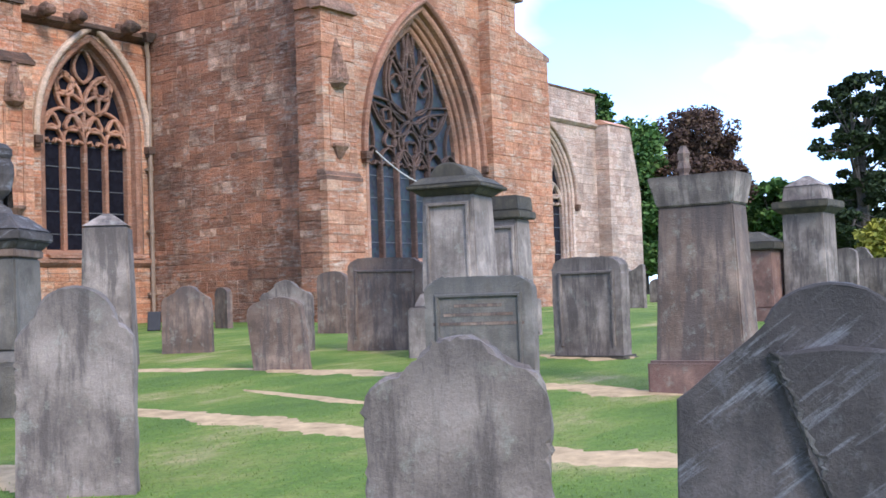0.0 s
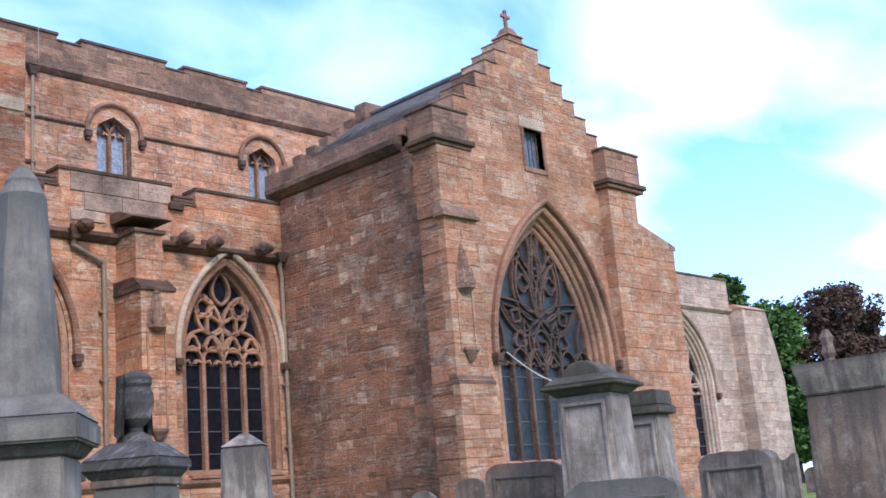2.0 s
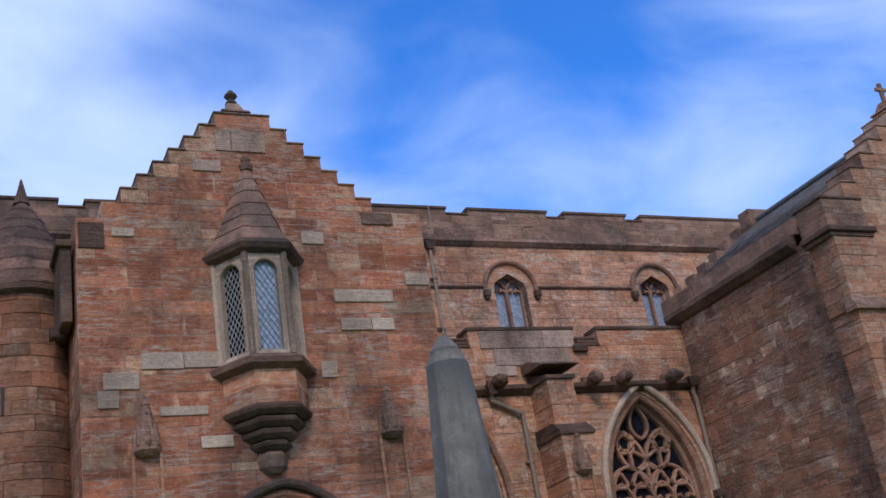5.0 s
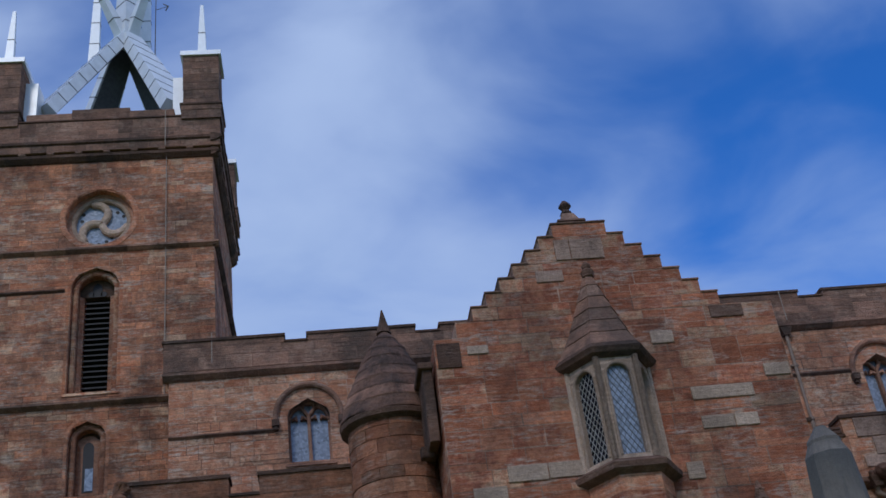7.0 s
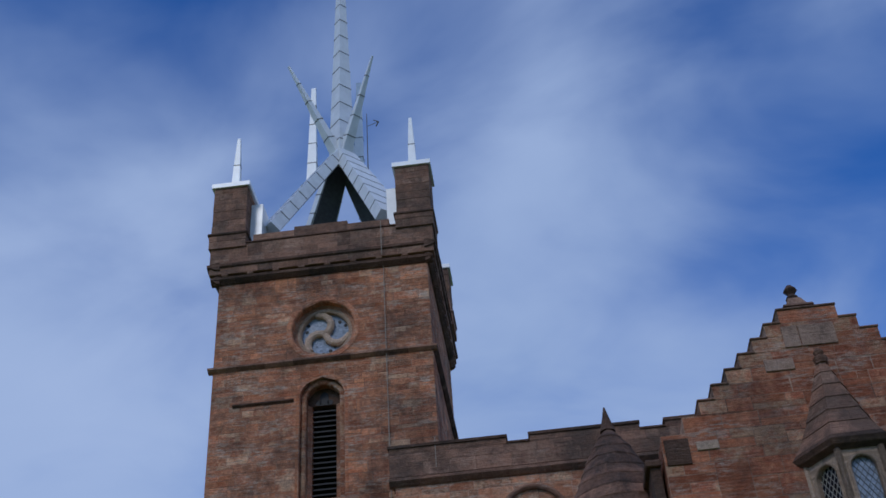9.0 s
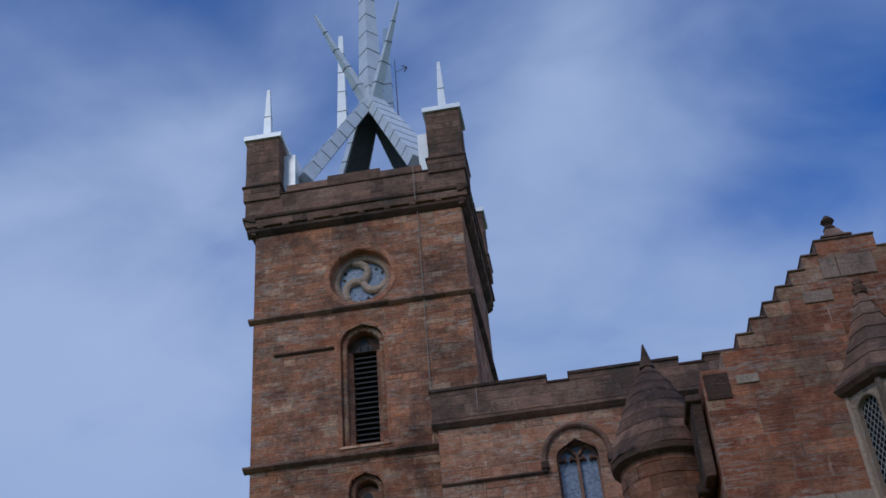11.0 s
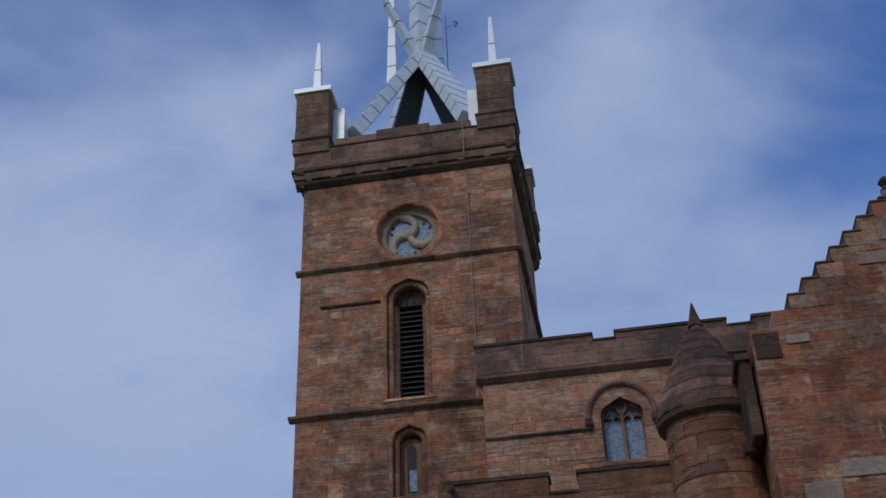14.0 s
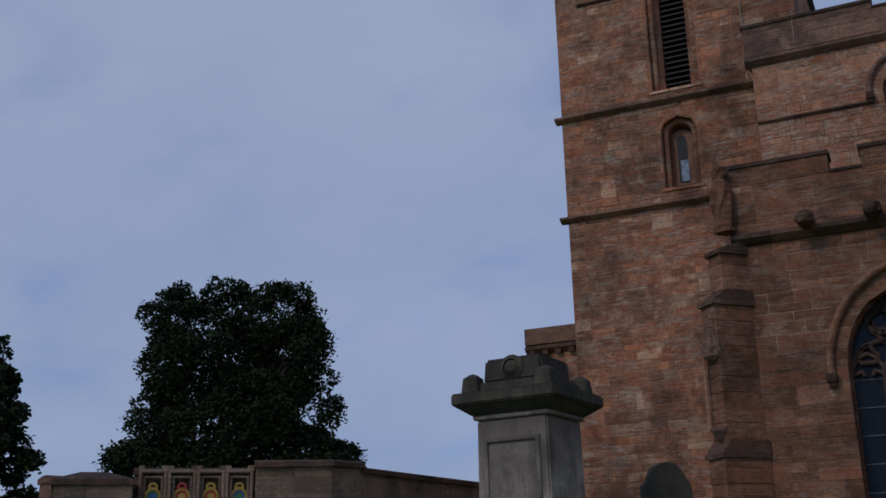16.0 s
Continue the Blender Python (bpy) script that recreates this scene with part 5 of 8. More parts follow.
def choir_buttress():
    base = new("choir_buttress")
    tagged(base, "pale ashlar corner buttress of the choir with a battered side", "buttress")
    rng = random.Random(43)
    courses(base, 47.2, 49.4, 25.3, 27.5, 0.6, 9.6, rng, 0.36, M_PALE)
    n = 22
    for i in range(n):
        z0, z1 = 0.6 + 9.0 * i / n, 0.6 + 9.0 * (i + 1) / n
        x = lambda z: 50.42 if z < 6.4 else 50.42 - 0.95 * (z - 6.4) / 3.2
        bm = bmesh.new()
        hexa(bm, [(49.403, 25.31, z0 + 0.003), (x(z0), 25.31, z0 + 0.003), (x(z0), 27.5, z0 + 0.003), (49.403, 27.5, z0 + 0.003), (49.403, 25.31, z1 - 0.003), (x(z1), 25.31, z1 - 0.003), (x(z1), 27.5, z1 - 0.003), (49.403, 27.5, z1 - 0.003)])
        part("stone", bm, M_PALE, base)
    bm = bmesh.new()
    sloped(bm, 47.15, 49.5, 25.22, 27.5, 9.6, 9.85, 25.7)
    part("weathering", bm, M_TRIM, base)


choir_buttress()


def corner_buttress():
    base = new("transept_west_buttress")
    tagged(base, "pink ashlar corner buttress of the transept gable", "buttress")
    rng = random.Random(44)
    for x0, x1, yf, z0, z1 in ((20.16, 21.5, 18.66, 0.9, 4.72), (20.2, 21.42, 18.76, 4.72, 9.0), (20.14, 21.4, 18.74, 9.0, 10.9)):
        courses(base, x0, x1, yf, yf + 0.24, z0, z1, rng, 0.33, M_GABLE)
        courses(base, x0 + 0.01, x1 - 0.02, yf + 0.243, GY + 0.45, z0, z1, rng, 0.3, M_TRANS)
    for x0, x1, yf, z0, z1 in ((20.14, 21.52, 18.64, 4.6, 4.86), (20.06, 21.46, 18.62, 8.92, 9.3)):
        bm = bmesh.new()
        box(bm, x0, yf, z0, x1, 19.0, z0 + 0.1)
        sloped(bm, x0 + 0.01, x1 - 0.01, yf + 0.01, 19.0, z0 + 0.1, z1, yf + 0.13)
        bevelled(bm, 0.01)
        part("weathering", bm, M_DARK, base)


corner_buttress()


def stepped_buttress():
    """A broad corner buttress: one tall stage, a long slope of slabs falling to its outer side, a slim stage above."""
    base = new("transept_east_buttress")
    tagged(base, "broad red sandstone corner buttress with a sloping shoulder", "buttress")
    rng = random.Random(45)
    y0, y1 = 18.8, GY + 1.4
    courses(base, 27.75, 31.1, y0, y1, 0.9, 9.2, rng, 0.33, M_GABLE)
    courses(base, 27.8, 29.28, y0 + 0.02, y1, 9.2, 10.85, rng, 0.33, M_GABLE)
    n = 5
    for i in range(n):
        xa, xb = 29.28 + (31.22 - 29.28) * i / n, 29.28 + (31.22 - 29.28) * (i + 1) / n
        za, zb = 9.88 - 0.55 * i / n, 9.88 - 0.55 * (i + 1) / n
        bm = bmesh.new()
        hexa(bm, [(xa, y0 - 0.02, 9.18), (xb, y0 - 0.02, 9.18), (xb, y1, 9.18), (xa, y1, 9.18), (xa, y0 - 0.02, za), (xb, y0 - 0.02, zb), (xb, y1, zb), (xa, y1, za)])
        bevelled(bm, 0.01)
        part("weathering", bm, M_GABLE if i < n - 1 else M_DARK, base)


stepped_buttress()
niche(20.72, 18.76, 7.05, scale=0.9, drop_to=5.45)
niche(9.32, PY - 0.02, 7.42, scale=0.9, drop_to=5.3)
niche(4.0, PY - 0.02, 7.3, scale=0.9, drop_to=5.3)
bm = bmesh.new()
lathe(bm, -4.62, 25.78, [(0.24, 9.3), (0.26, 9.45), (0.2, 9.7), (0.23, 10.0), (0.25, 10.3), (0.2, 10.55), (0.12, 10.65), (0.15, 10.78), (0.13, 10.92), (0.03, 11.0)], 12)
for v in bm.verts:
    v.co += Vector((noise.noise(v.co * 5), noise.noise(v.co * 5 + Vector((4, 0, 0))), 0)) * 0.16
tagged(mesh_ob("corner_statue", bm, M_BROWN), "badly weathered stone statue on the aisle corner", "statue")


def kneeler(x0, x1, y0, y1, z0, z1, label):
    base = new("kneeler_block")
    tagged(base, label, "kneeler", "gable kneelers")
    bm = bmesh.new()
    box(bm, x0 - 0.14, y0 - 0.14, z0 - 0.02, x1 + 0.14, y1, z0 + 0.12)
    box(bm, x0 - 0.06, y0 - 0.06, z0 - 0.14, x1 + 0.06, y1, z0 - 0.02)
    bevelled(bm, 0.02)
    part("string", bm, M_STRING, base)
    courses(base, x0, x1, y0, y1, z0 + 0.12, z1, random.Random(int(x0 * 10)), 0.36, M_DARK)
    bm = bmesh.new()
    box(bm, x0 - 0.05, y0 - 0.05, z1, x1 + 0.05, y1 + 0.1, z1 + 0.08)
    bevelled(bm, 0.02)
    part("coping", bm, M_STRING, base)


kneeler(20.08, 21.4, 18.74, 19.7, 11.0, 11.9, "dark weathered corner block at the foot of the crow steps")
kneeler(27.75, 29.55, 18.75, 20.3, 11.0, 12.1, "dark weathered corner block at the foot of the crow steps")


def crow_steps(name, face, steps, thick, label, material):
    """A flat coping stone on each step of a gable."""
    for i, (z0, z1, lo, hi) in enumerate(steps):
        nlo, nhi = (steps[i + 1][2], steps[i + 1][3]) if i + 1 < len(steps) else ((lo + hi) / 2, (lo + hi) / 2)
        for a, b in ((lo, nlo), (nhi, hi)):
            if b - a < 0.05:
                continue
            bm = bmesh.new()
            face.box(bm, a - 0.02, z1, -thick - 0.03, b + 0.02, z1 + 0.05, 0.045)
            bevelled(bm, 0.015)
            tagged(mesh_ob("crow_step", bm, material), label, "coping stone", name)


crow_steps("porch crow steps", F_PORCH, STEPS_P, 0.8, "dark weathered crow-step coping stone on the porch gable", M_DARK)
crow_steps("transept crow steps", F_GABLE, STEPS_G, 0.9, "brown weathered crow-step coping stone on the transept gable", M_DARK)


def finial(x, y, z, cross, label):
    base = new("gable_finial")
    tagged(base, label, "finial")
    bm = bmesh.new()
    frustum(bm, x, y, z, z + 0.28, 0.34, 0.34, 0.30, 0.30)
    frustum(bm, x, y, z + 0.28, z + 0.34, 0.36, 0.36, 0.33, 0.33)
    frustum(bm, x, y, z + 0.34, z + 0.62, 0.26, 0.26, 0.14, 0.14)
    part("block", bm, M_DARK, base)
    bm = bmesh.new()
    if cross:
        box(bm, x - 0.055, y - 0.055, z + 0.6, x + 0.055, y + 0.055, z + 1.25)
        box(bm, x - 0.2, y - 0.05, z + 0.98, x + 0.2, y + 0.05, z + 1.09)
        bevelled(bm, 0.02)
        part("cross", bm, M_DARK, base)
    else:
        lathe(bm, x, y, [(0.12, z + 0.55), (0.16, z + 0.68), (0.08, z + 0.78), (0.17, z + 0.9), (0.05, z + 1.05)], 7)
        part("carved_knob", bm, M_STRING, base)


finial(24.6, GY + 0.4, 14.97, True, "worn stone cross finial on the transept gable")
finial(6.5, PY + 0.4, 15.2, False, "worn carved stone finial on the porch gable")
ob = new("chimney_block")
courses(ob, 24.3, 25.2, TR - 0.55, TR - 0.02, 14.4, 15.2, random.Random(8), 0.3, M_DARK)
tagged(ob, "dark stone block at the end of the transept roof ridge", "chimney")
bm = bmesh.new()
lathe(bm, 0, 0, [(0.09, 0), (0.09, TR - GY - 0.85)], 10)
bmesh.ops.transform(bm, matrix=pose(24.6, GY + 0.85, 14.82, -90, 0, 0), verts=bm.verts)
tagged(mesh_ob("roof_ridge", bm, M_LEAD), "pale lead roll along the transept roof ridge", "ridge", kind="structure")

# slates in rows on the transept's west slope
bm = bmesh.new()
rng = random.Random(5)
for r in range(15):
    t0, t1 = r / 15, (r + 1.25) / 15
    y = GY + 1.0 + (r % 2) * 0.14
    while y < TR - 0.3:
        w = 0.29
        x0, z0, x1, z1 = TX + 0.2 + 4.0 * t0, 11.98 + 2.83 * t0, TX + 0.2 + 4.0 * min(t1, 1), 11.96 + 2.83 * min(t1, 1)
        o = rng.uniform(0.015, 0.03)
        hexa(bm, [(x0, y, z0), (x0, y + w - 0.012, z0), (x1, y + w - 0.012, z1), (x1, y, z1), (x0, y, z0 + o + 0.012), (x0, y + w - 0.012, z0 + o + 0.012), (x1, y + w - 0.012, z1 + 0.006), (x1, y, z1 + 0.006)])
        y += w
ob = mesh_ob("slates", bm, M_SLATE)
ob.parent = bpy.data.objects["roof_transept_west"]
tagged(ob, kind="stuff")

# ---- oriel ----


def oriel():
    ox, oy = 6.58, PY
    base = new("oriel_window")
    tagged(base, "half-hexagonal stone oriel with lattice windows on a stepped corbel", "oriel")
    plan = [(-1.0, 0.02), (-0.47, -0.86), (0.47, -0.86), (1.0, 0.02)]

    def loft(rings, nm, material, label=""):
        bm = bmesh.new()
        rows = [[bm.verts.new((ox + x * k, oy + (y * k if y < 0 else y), z)) for x, y in plan] for k, z in rings]
        for a, b in zip(rows, rows[1:]):
            for i in range(4):
                bm.faces.new((a[i], a[(i + 1) % 4], b[(i + 1) % 4], b[i]))
        bm.faces.new(rows[0][::-1])
        bm.faces.new(rows[-1])
        return part(nm, bm, material, base, label)

    loft([(0.18, 6.68), (0.32, 6.8), (0.36, 7.05), (0.26, 7.16)], "carved_boss", M_DARK, "worn carved corbel boss")
    for k, z in ((0.46, 7.14), (0.62, 7.36), (0.80, 7.58), (0.98, 7.8)):
        loft([(k - 0.14, z), (k, z + 0.09), (k + 0.03, z + 0.16), (k - 0.06, z + 0.22)], "corbel_course", M_STRING)
    loft([(0.94, 8.02), (0.95, 8.38)], "base_stones", M_PORCH)
    loft([(0.935, 8.39), (0.945, 8.74)], "base_stones", M_NAVE)
    loft([(0.96, 8.74), (1.18, 8.84), (1.20, 8.96), (0.98, 9.08)], "ledge", M_STRING)
    z0, z1 = 9.08, 11.42
    k = 0.93
    pts = [Vector((ox + x * k, oy + y * k)) for x, y in plan]
    for i in range(3):
        a, b = pts[i], pts[i + 1]
        f = Face(a, b - a)
        L = (b - a).length
        w = L / 2 - 0.13
        ar = Arch(L / 2, w, z0 + 0.1, z1 - 0.42, z1 - 0.12)
        # head: stone round the arch
        bm = bmesh.new()
        zs = [ar.sill - 0.1, ar.sill] + [ar.spring + (ar.apex - ar.spring) * q / 6 for q in range(7)] + [z1]
        for za, zb in zip(zs, zs[1:]):
            ha, hb = (ar.half(max(za, ar.sill) + 1e-4) if ar.sill <= za + 1e-4 < ar.apex else 0), (ar.half(zb - 1e-4) if ar.sill < zb - 1e-4 < ar.apex else 0)
            for lo in (True, False):
                s = (0, L / 2 - ha, 0, L / 2 - hb) if lo else (L / 2 + ha, L, L / 2 + hb, L)
                f.prism(bm, s, (za, zb), -0.16, 0.0)
        part("window_frame", bm, M_CREAM, base)
        bm = bmesh.new()
        f.sweep(bm, ar.line(-0.02, 10, ar.sill), 0.07, -0.14, 0.03, chamfer=0.02)
        part("arch_moulding", bm, M_CREAM, base)
        bm = bmesh.new()
        fill(bm, f, ar.line(0.01, 8, ar.sill), -0.13, -0.115)
        # Front pane is painted pale with sky reflection, side panes are left dark.
        pane = part("pane", bm, M_SKY_QUARRY if i == 1 else M_GLASS, base)
        bm = bmesh.new()
        d = 0.125
        n = 26
        for j in range(-n, n):
            for sl in (1, -1):
                seg = []
                for q in range(60):
                    z = ar.sill + (ar.apex - ar.sill) * q / 59
                    s = L / 2 + sl * (z - ar.sill) * 0.62 + j * d
                    if abs(s - L / 2) < ar.half(z) - 0.005:
                        seg.append((s, z))
                if len(seg) > 2:
                    f.sweep(bm, [seg[0], seg[-1]], 0.012 if i == 1 else 0.008, -0.115, -0.10)
        part("lead_lattice", bm, M_LEAD if i == 1 else M_WIRE, pane)
        for q in (a, b):
            bm = bmesh.new()
            lathe(bm, q.x, q.y, [(0.075, z0), (0.075, z1)], 8)
            part("corner_shaft", bm, M_CREAM, base)
    loft([(0.97, 11.4), (1.12, 11.47), (1.20, 11.58), (1.10, 11.7)], "eave", M_STRING)
    for i in range(6):
        t0, t1 = i / 6, (i + 1) / 6
        kk = lambda t: 0.86 * (1 - t) + 0.12 * (1 - t) ** 6 + 0.09
        loft([(kk(t0) + 0.035, 11.7 + 2.2 * t0), (kk(t1) + 0.01, 11.7 + 2.2 * t1)], "roof_course", M_DARK)
    bm = bmesh.new()
    lathe(bm, ox, oy - 0.06, [(0.14, 13.82), (0.17, 13.95), (0.08, 14.02), (0.12, 14.12), (0.03, 14.22)], 7)
    part("finial", bm, M_STRING, base)


oriel()


def turret():
    cx, cy = 1.85, 24.95
    base = new("stair_turret")
    tagged(base, "round sandstone stair turret with a bullet-shaped stone roof", "turret")
    rng = random.Random(12)
    bm = bmesh.new()
    lathe(bm, cx, cy, [(1.05, 0.5), (1.05, 11.45)], 24)
    part("core", bm, M_MORTAR, base)
    bm = bmesh.new()
    z = 0.6
    while z < 11.3:
        h = rng.uniform(0.26, 0.36)
        a = rng.uniform(0, 1)
        end = a + math.tau
        while a < end - 0.05:
            da = min(rng.uniform(0.45, 0.85), end - a)
            r = 1.085 + rng.uniform(-0.012, 0.014)
            k = 3
            ring = [(a + 0.006 + (da - 0.012) * i / k) for i in range(k + 1)]
            lo = [[bm.verts.new((cx + q * math.cos(t), cy + q * math.sin(t), zz)) for t in ring] for q, zz in ((1.03, z), (r, z + 0.006), (r, z + h - 0.008), (1.03, z + h - 0.008))]
            for u, v in zip(lo, lo[1:]):
                for i in range(k):
                    bm.faces.new((u[i], u[i + 1], v[i + 1], v[i]))
            bm.faces.new([row[0] for row in lo])
            bm.faces.new([row[-1] for row in lo][::-1])
            a += da
        z += h
    ob = part("stonework", bm, M_BROWN, base)
    ob["kind"] = "stuff"
    bm = bmesh.new()
    lathe(bm, cx, cy, [(1.10, 11.3), (1.26, 11.37), (1.28, 11.48), (1.2, 11.54)], 24)
    part("eave", bm, M_STRING, base)
    for i in range(8):
        t0, t1 = i / 8, (i + 1) / 8
        rr = lambda t: 1.2 * (1 - t ** 1.15) ** 0.85 + 0.07
        bm = bmesh.new()
        lathe(bm, cx, cy, [(rr(t0) + 0.01, 11.52 + 2.5 * t0), (rr(t0) + 0.01, 11.56 + 2.5 * t0), (rr(t1) + 0.004, 11.52 + 2.5 * t1)], 20)
        for v in bm.verts:
            v.co += Vector((noise.noise(v.co * 2.5), noise.noise(v.co * 2.5 + Vector((7, 0, 0))), 0.5 * noise.noise(v.co * 3))) * 0.07
        part("roof_course", bm, M_ROOFSTONE, base)
    bm = bmesh.new()
    lathe(bm, cx, cy, [(0.2, 13.95), (0.16, 14.1), (0.1, 14.3), (0.02, 14.62)], 7)
    part("finial", bm, M_STRING, base)
    # arrow slit
    bm = bmesh.new()
    box(bm, cx - 0.50, cy - 1.02, 8.6, cx - 0.44, cy - 0.9, 9.2)
    part("arrow_slit", bm, M_SLAT, base)


turret()


def gargoyle(face, s, z, label="weathered animal-shaped stone waterspout on the cornice"):
    base = new("waterspout")
    tagged(base, label, "waterspout", "cornice waterspouts")
    rng = random.Random(int(s * 100))
    bm = bmesh.new()
    for r, n, dz in ((0.2, 0.05, 0), (0.17, 0.3, 0.02), (0.21, 0.5, 0.05), (0.14, 0.68, 0.02)):
        m = Matrix.Translation(face.at(s + rng.uniform(-.02, .02), z + dz, n)) @ Matrix.Diagonal((r, r * 1.1, r, 1))
        bmesh.ops.create_icosphere(bm, subdivisions=2, radius=1.0, matrix=m)
    for v in bm.verts:
        v.co += Vector((noise.noise(v.co * 6), noise.noise(v.co * 6 + Vector((5, 0, 0))), noise.noise(v.co * 6 + Vector((0, 9, 0))))) * 0.06
    part("carved_body", bm, M_STRING, base)
    bm = bmesh.new()
    face.box(bm, s - 0.2, z - 0.18, -0.02, s + 0.2, z + 0.2, 0.16)
    bevelled(bm, 0.03)
    part("block", bm, M_STRING, base)


for s in (-2.75, -1.3):
    gargoyle(F_AISLE, s, 9.22)
for s in (13.9, 16.9, 17.9, 19.6):
    gargoyle(F_AISLE, s, 9.45)


def downpipe(name, pts, r, label, material, brackets=True, hopper=True):
    base = new(name)
    tagged(base, label, "downpipe")
    bm = bmesh.new()
    for p, q in zip(pts, pts[1:]):
        p, q = Vector(p), Vector(q)
        d = (q - p)
        m = Matrix.Translation(p) @ d.to_track_quat("Z", "Y").to_matrix().to_4x4()
        t = bmesh.new()
        lathe(t, 0, 0, [(r, -r * 0.3), (r, d.length + r * 0.3)], 10)
        bmesh.ops.transform(t, matrix=m, verts=t.verts)
        me = bpy.data.meshes.new("tmp")
        t.to_mesh(me)
        t.free()
        bm.from_mesh(me)
        bpy.data.meshes.remove(me)
    part("pipe", bm, material, base)
    if hopper:
        x, y, z = pts[0]
        bm = bmesh.new()
        frustum(bm, x, y, z - 0.12, z + 0.14, 0.1, 0.1, 0.2, 0.16)
        part("hopper", bm, M_STRING, base)
    if brackets:
        x, y, z1 = pts[-2]
        z = pts[-1][2] + 1.0
        while z < z1:
            bm = bmesh.new()
            lathe(bm, x, y, [(r + 0.02, z), (r + 0.025, z + 0.1)], 10)
            box(bm, x - 0.12, y, z + 0.02, x + 0.12, y + 0.14, z + 0.08)
            part("bracket", bm, material, base)
            z += 1.8
    return base


PY_A = AY - 0.14
downpipe("downpipe", [(20.38, PY_A - 0.12, 9.35), (20.38, PY_A - 0.05, 9.1), (20.47, PY_A, 8.8), (20.47, PY_A, 0.9)], 0.065, "brown iron downpipe in the corner by the transept", M_PIPE)
downpipe("downpipe", [(13.75, PY_A - 0.1, 9.3), (13.75, PY_A, 9.05), (14.62, PY_A, 8.65), (14.62, PY_A, 0.9)], 0.065, "brown iron downpipe with a swan neck on the aisle wall", M_PIPE)
downpipe("downpipe", [(15.2, NY - 0.12, 16.0), (15.2, NY - 0.1, 12.0)], 0.055, "thin brown iron downpipe on the clerestory wall", M_PIPE)
downpipe("downpipe", [(0.55, PY_A - 0.15, 9.2), (0.62, PY_A - 0.1, 8.7), (0.72, PY_A, 0.9)], 0.06, "dark iron downpipe between aisle wall and turret", M_PIPE)
for x, y, z1, z0, nm in ((-4.55, TS - 0.05, 27.0, 16.0, "tower"), (-2.95, NY - 0.16, 17.4, 16.4, "nave"), (15.35, NY - 0.2, 17.5, 16.4, "nave")):
    bm = bmesh.new()
    box(bm, x - 0.012, y - (OUT + 0.06 if nm == "tower" and z1 > 26 else 0), 25.4 if nm == "tower" else z0, x + 0.012, y + 0.02 - (OUT + 0.02 if nm == "tower" else 0), z1)
    if nm == "tower":
        box(bm, x - 0.012, y - 0.03, z0, x + 0.012, y - 0.005, 25.2)
    tagged(mesh_ob("lightning_conductor", bm, M_STRIP), "thin pale lightning conductor strip down the stonework", "conductor")
# iron gutter box in the angle of porch and turret
bm = bmesh.new()
box(bm, 2.45, 22.75, 10.2, 2.68, 24.3, 11.9)
box(bm, 2.35, 22.65, 11.9, 2.70, 24.4, 12.05)
box(bm, 2.30, 23.4, 10.1, 2.6, 23.7, 10.35)
bevelled(bm, 0.02)
tagged(mesh_ob("gutter_box", bm, M_STRING), "dark lead gutter box on the side of the porch", "gutter")

# far parapet past the tower
wall("wall_north_range", Face((0, 38.0), (1, 0)), [(0, 9.55, -14.15, TW)], [], 3.0, M_TOWER, 0.35, seed=51, label="brown stone north range beyond the tower")
run("trim_north_range", Face((0, 38.0), (1, 0)), -14.25, TW, 9.5, 9.85, -0.05, 0.25, M_STRING, label="dark corbelled cornice of the north range")
bm = bmesh.new()
box(bm, -14.25, 37.8, 9.85, TW, 38.5, 10.45)
tagged(mesh_ob("wall_north_parapet", bm, M_DARK), "dark parapet of the north range", "wall", kind="structure")
for i in range(7):
    bm = bmesh.new()
    x = -14.1 + i * 0.5
    box(bm, x, 37.8, 9.45, x + 0.22, 38.0, 9.7)
    tagged(mesh_ob("corbel", bm, M_STRING), "small dark stone corbel on the north range", "corbel", "north range corbels")


# ---- renewed and stained single stones in the porch front ----
M_GREYSTONE = stone("grey_bleached_stone", [(0, (0.34, 0.26, 0.21)), (1, (0.42, 0.325, 0.265))], stain_amt=0.7, bed=0.4)
RENEWED = [(3.98, 9.04, 4.85, 9.4, M_CREAM), (4.87, 9.06, 5.6, 9.4, M_CREAM), (3.08, 8.23, 3.5, 8.6, M_CREAM), (3.2, 8.62, 3.92, 8.98, M_CREAM), (8.38, 10.56, 9.83, 10.86, M_CREAM), (8.46, 9.87, 9.2, 10.16, M_CREAM), (9.22, 9.87, 9.76, 10.16, M_CREAM),
           (3.49, 12.07, 3.96, 12.27, M_CREAM), (5.35, 13.78, 6.0, 14.07, M_GREYSTONE), (6.3, 14.34, 7.1, 14.89, M_GREYSTONE), (5.92, 14.34, 6.28, 14.89, M_GREYSTONE), (7.87, 8.76, 8.24, 9.14, M_CREAM), (7.75, 12.0, 8.28, 12.31, M_CREAM), (2.8, 11.78, 3.33, 12.38, M_STRING), (9.3, 12.56, 10.1, 12.86, M_STRING), (4.31, 8.03, 5.3, 8.22, M_CREAM), (5.11, 7.32, 5.78, 7.57, M_CREAM), (10.2, 11.0, 10.8, 11.3, M_CREAM)]
for s0, z0, s1, z1, m in RENEWED:
    bm = bmesh.new()
    F_PORCH.box(bm, s0, z0, -0.05, s1, z1, 0.045)
    bevelled(bm, 0.008)
    part("renewed_stone", bm, m, bpy.data.objects["wall_porch_front"])
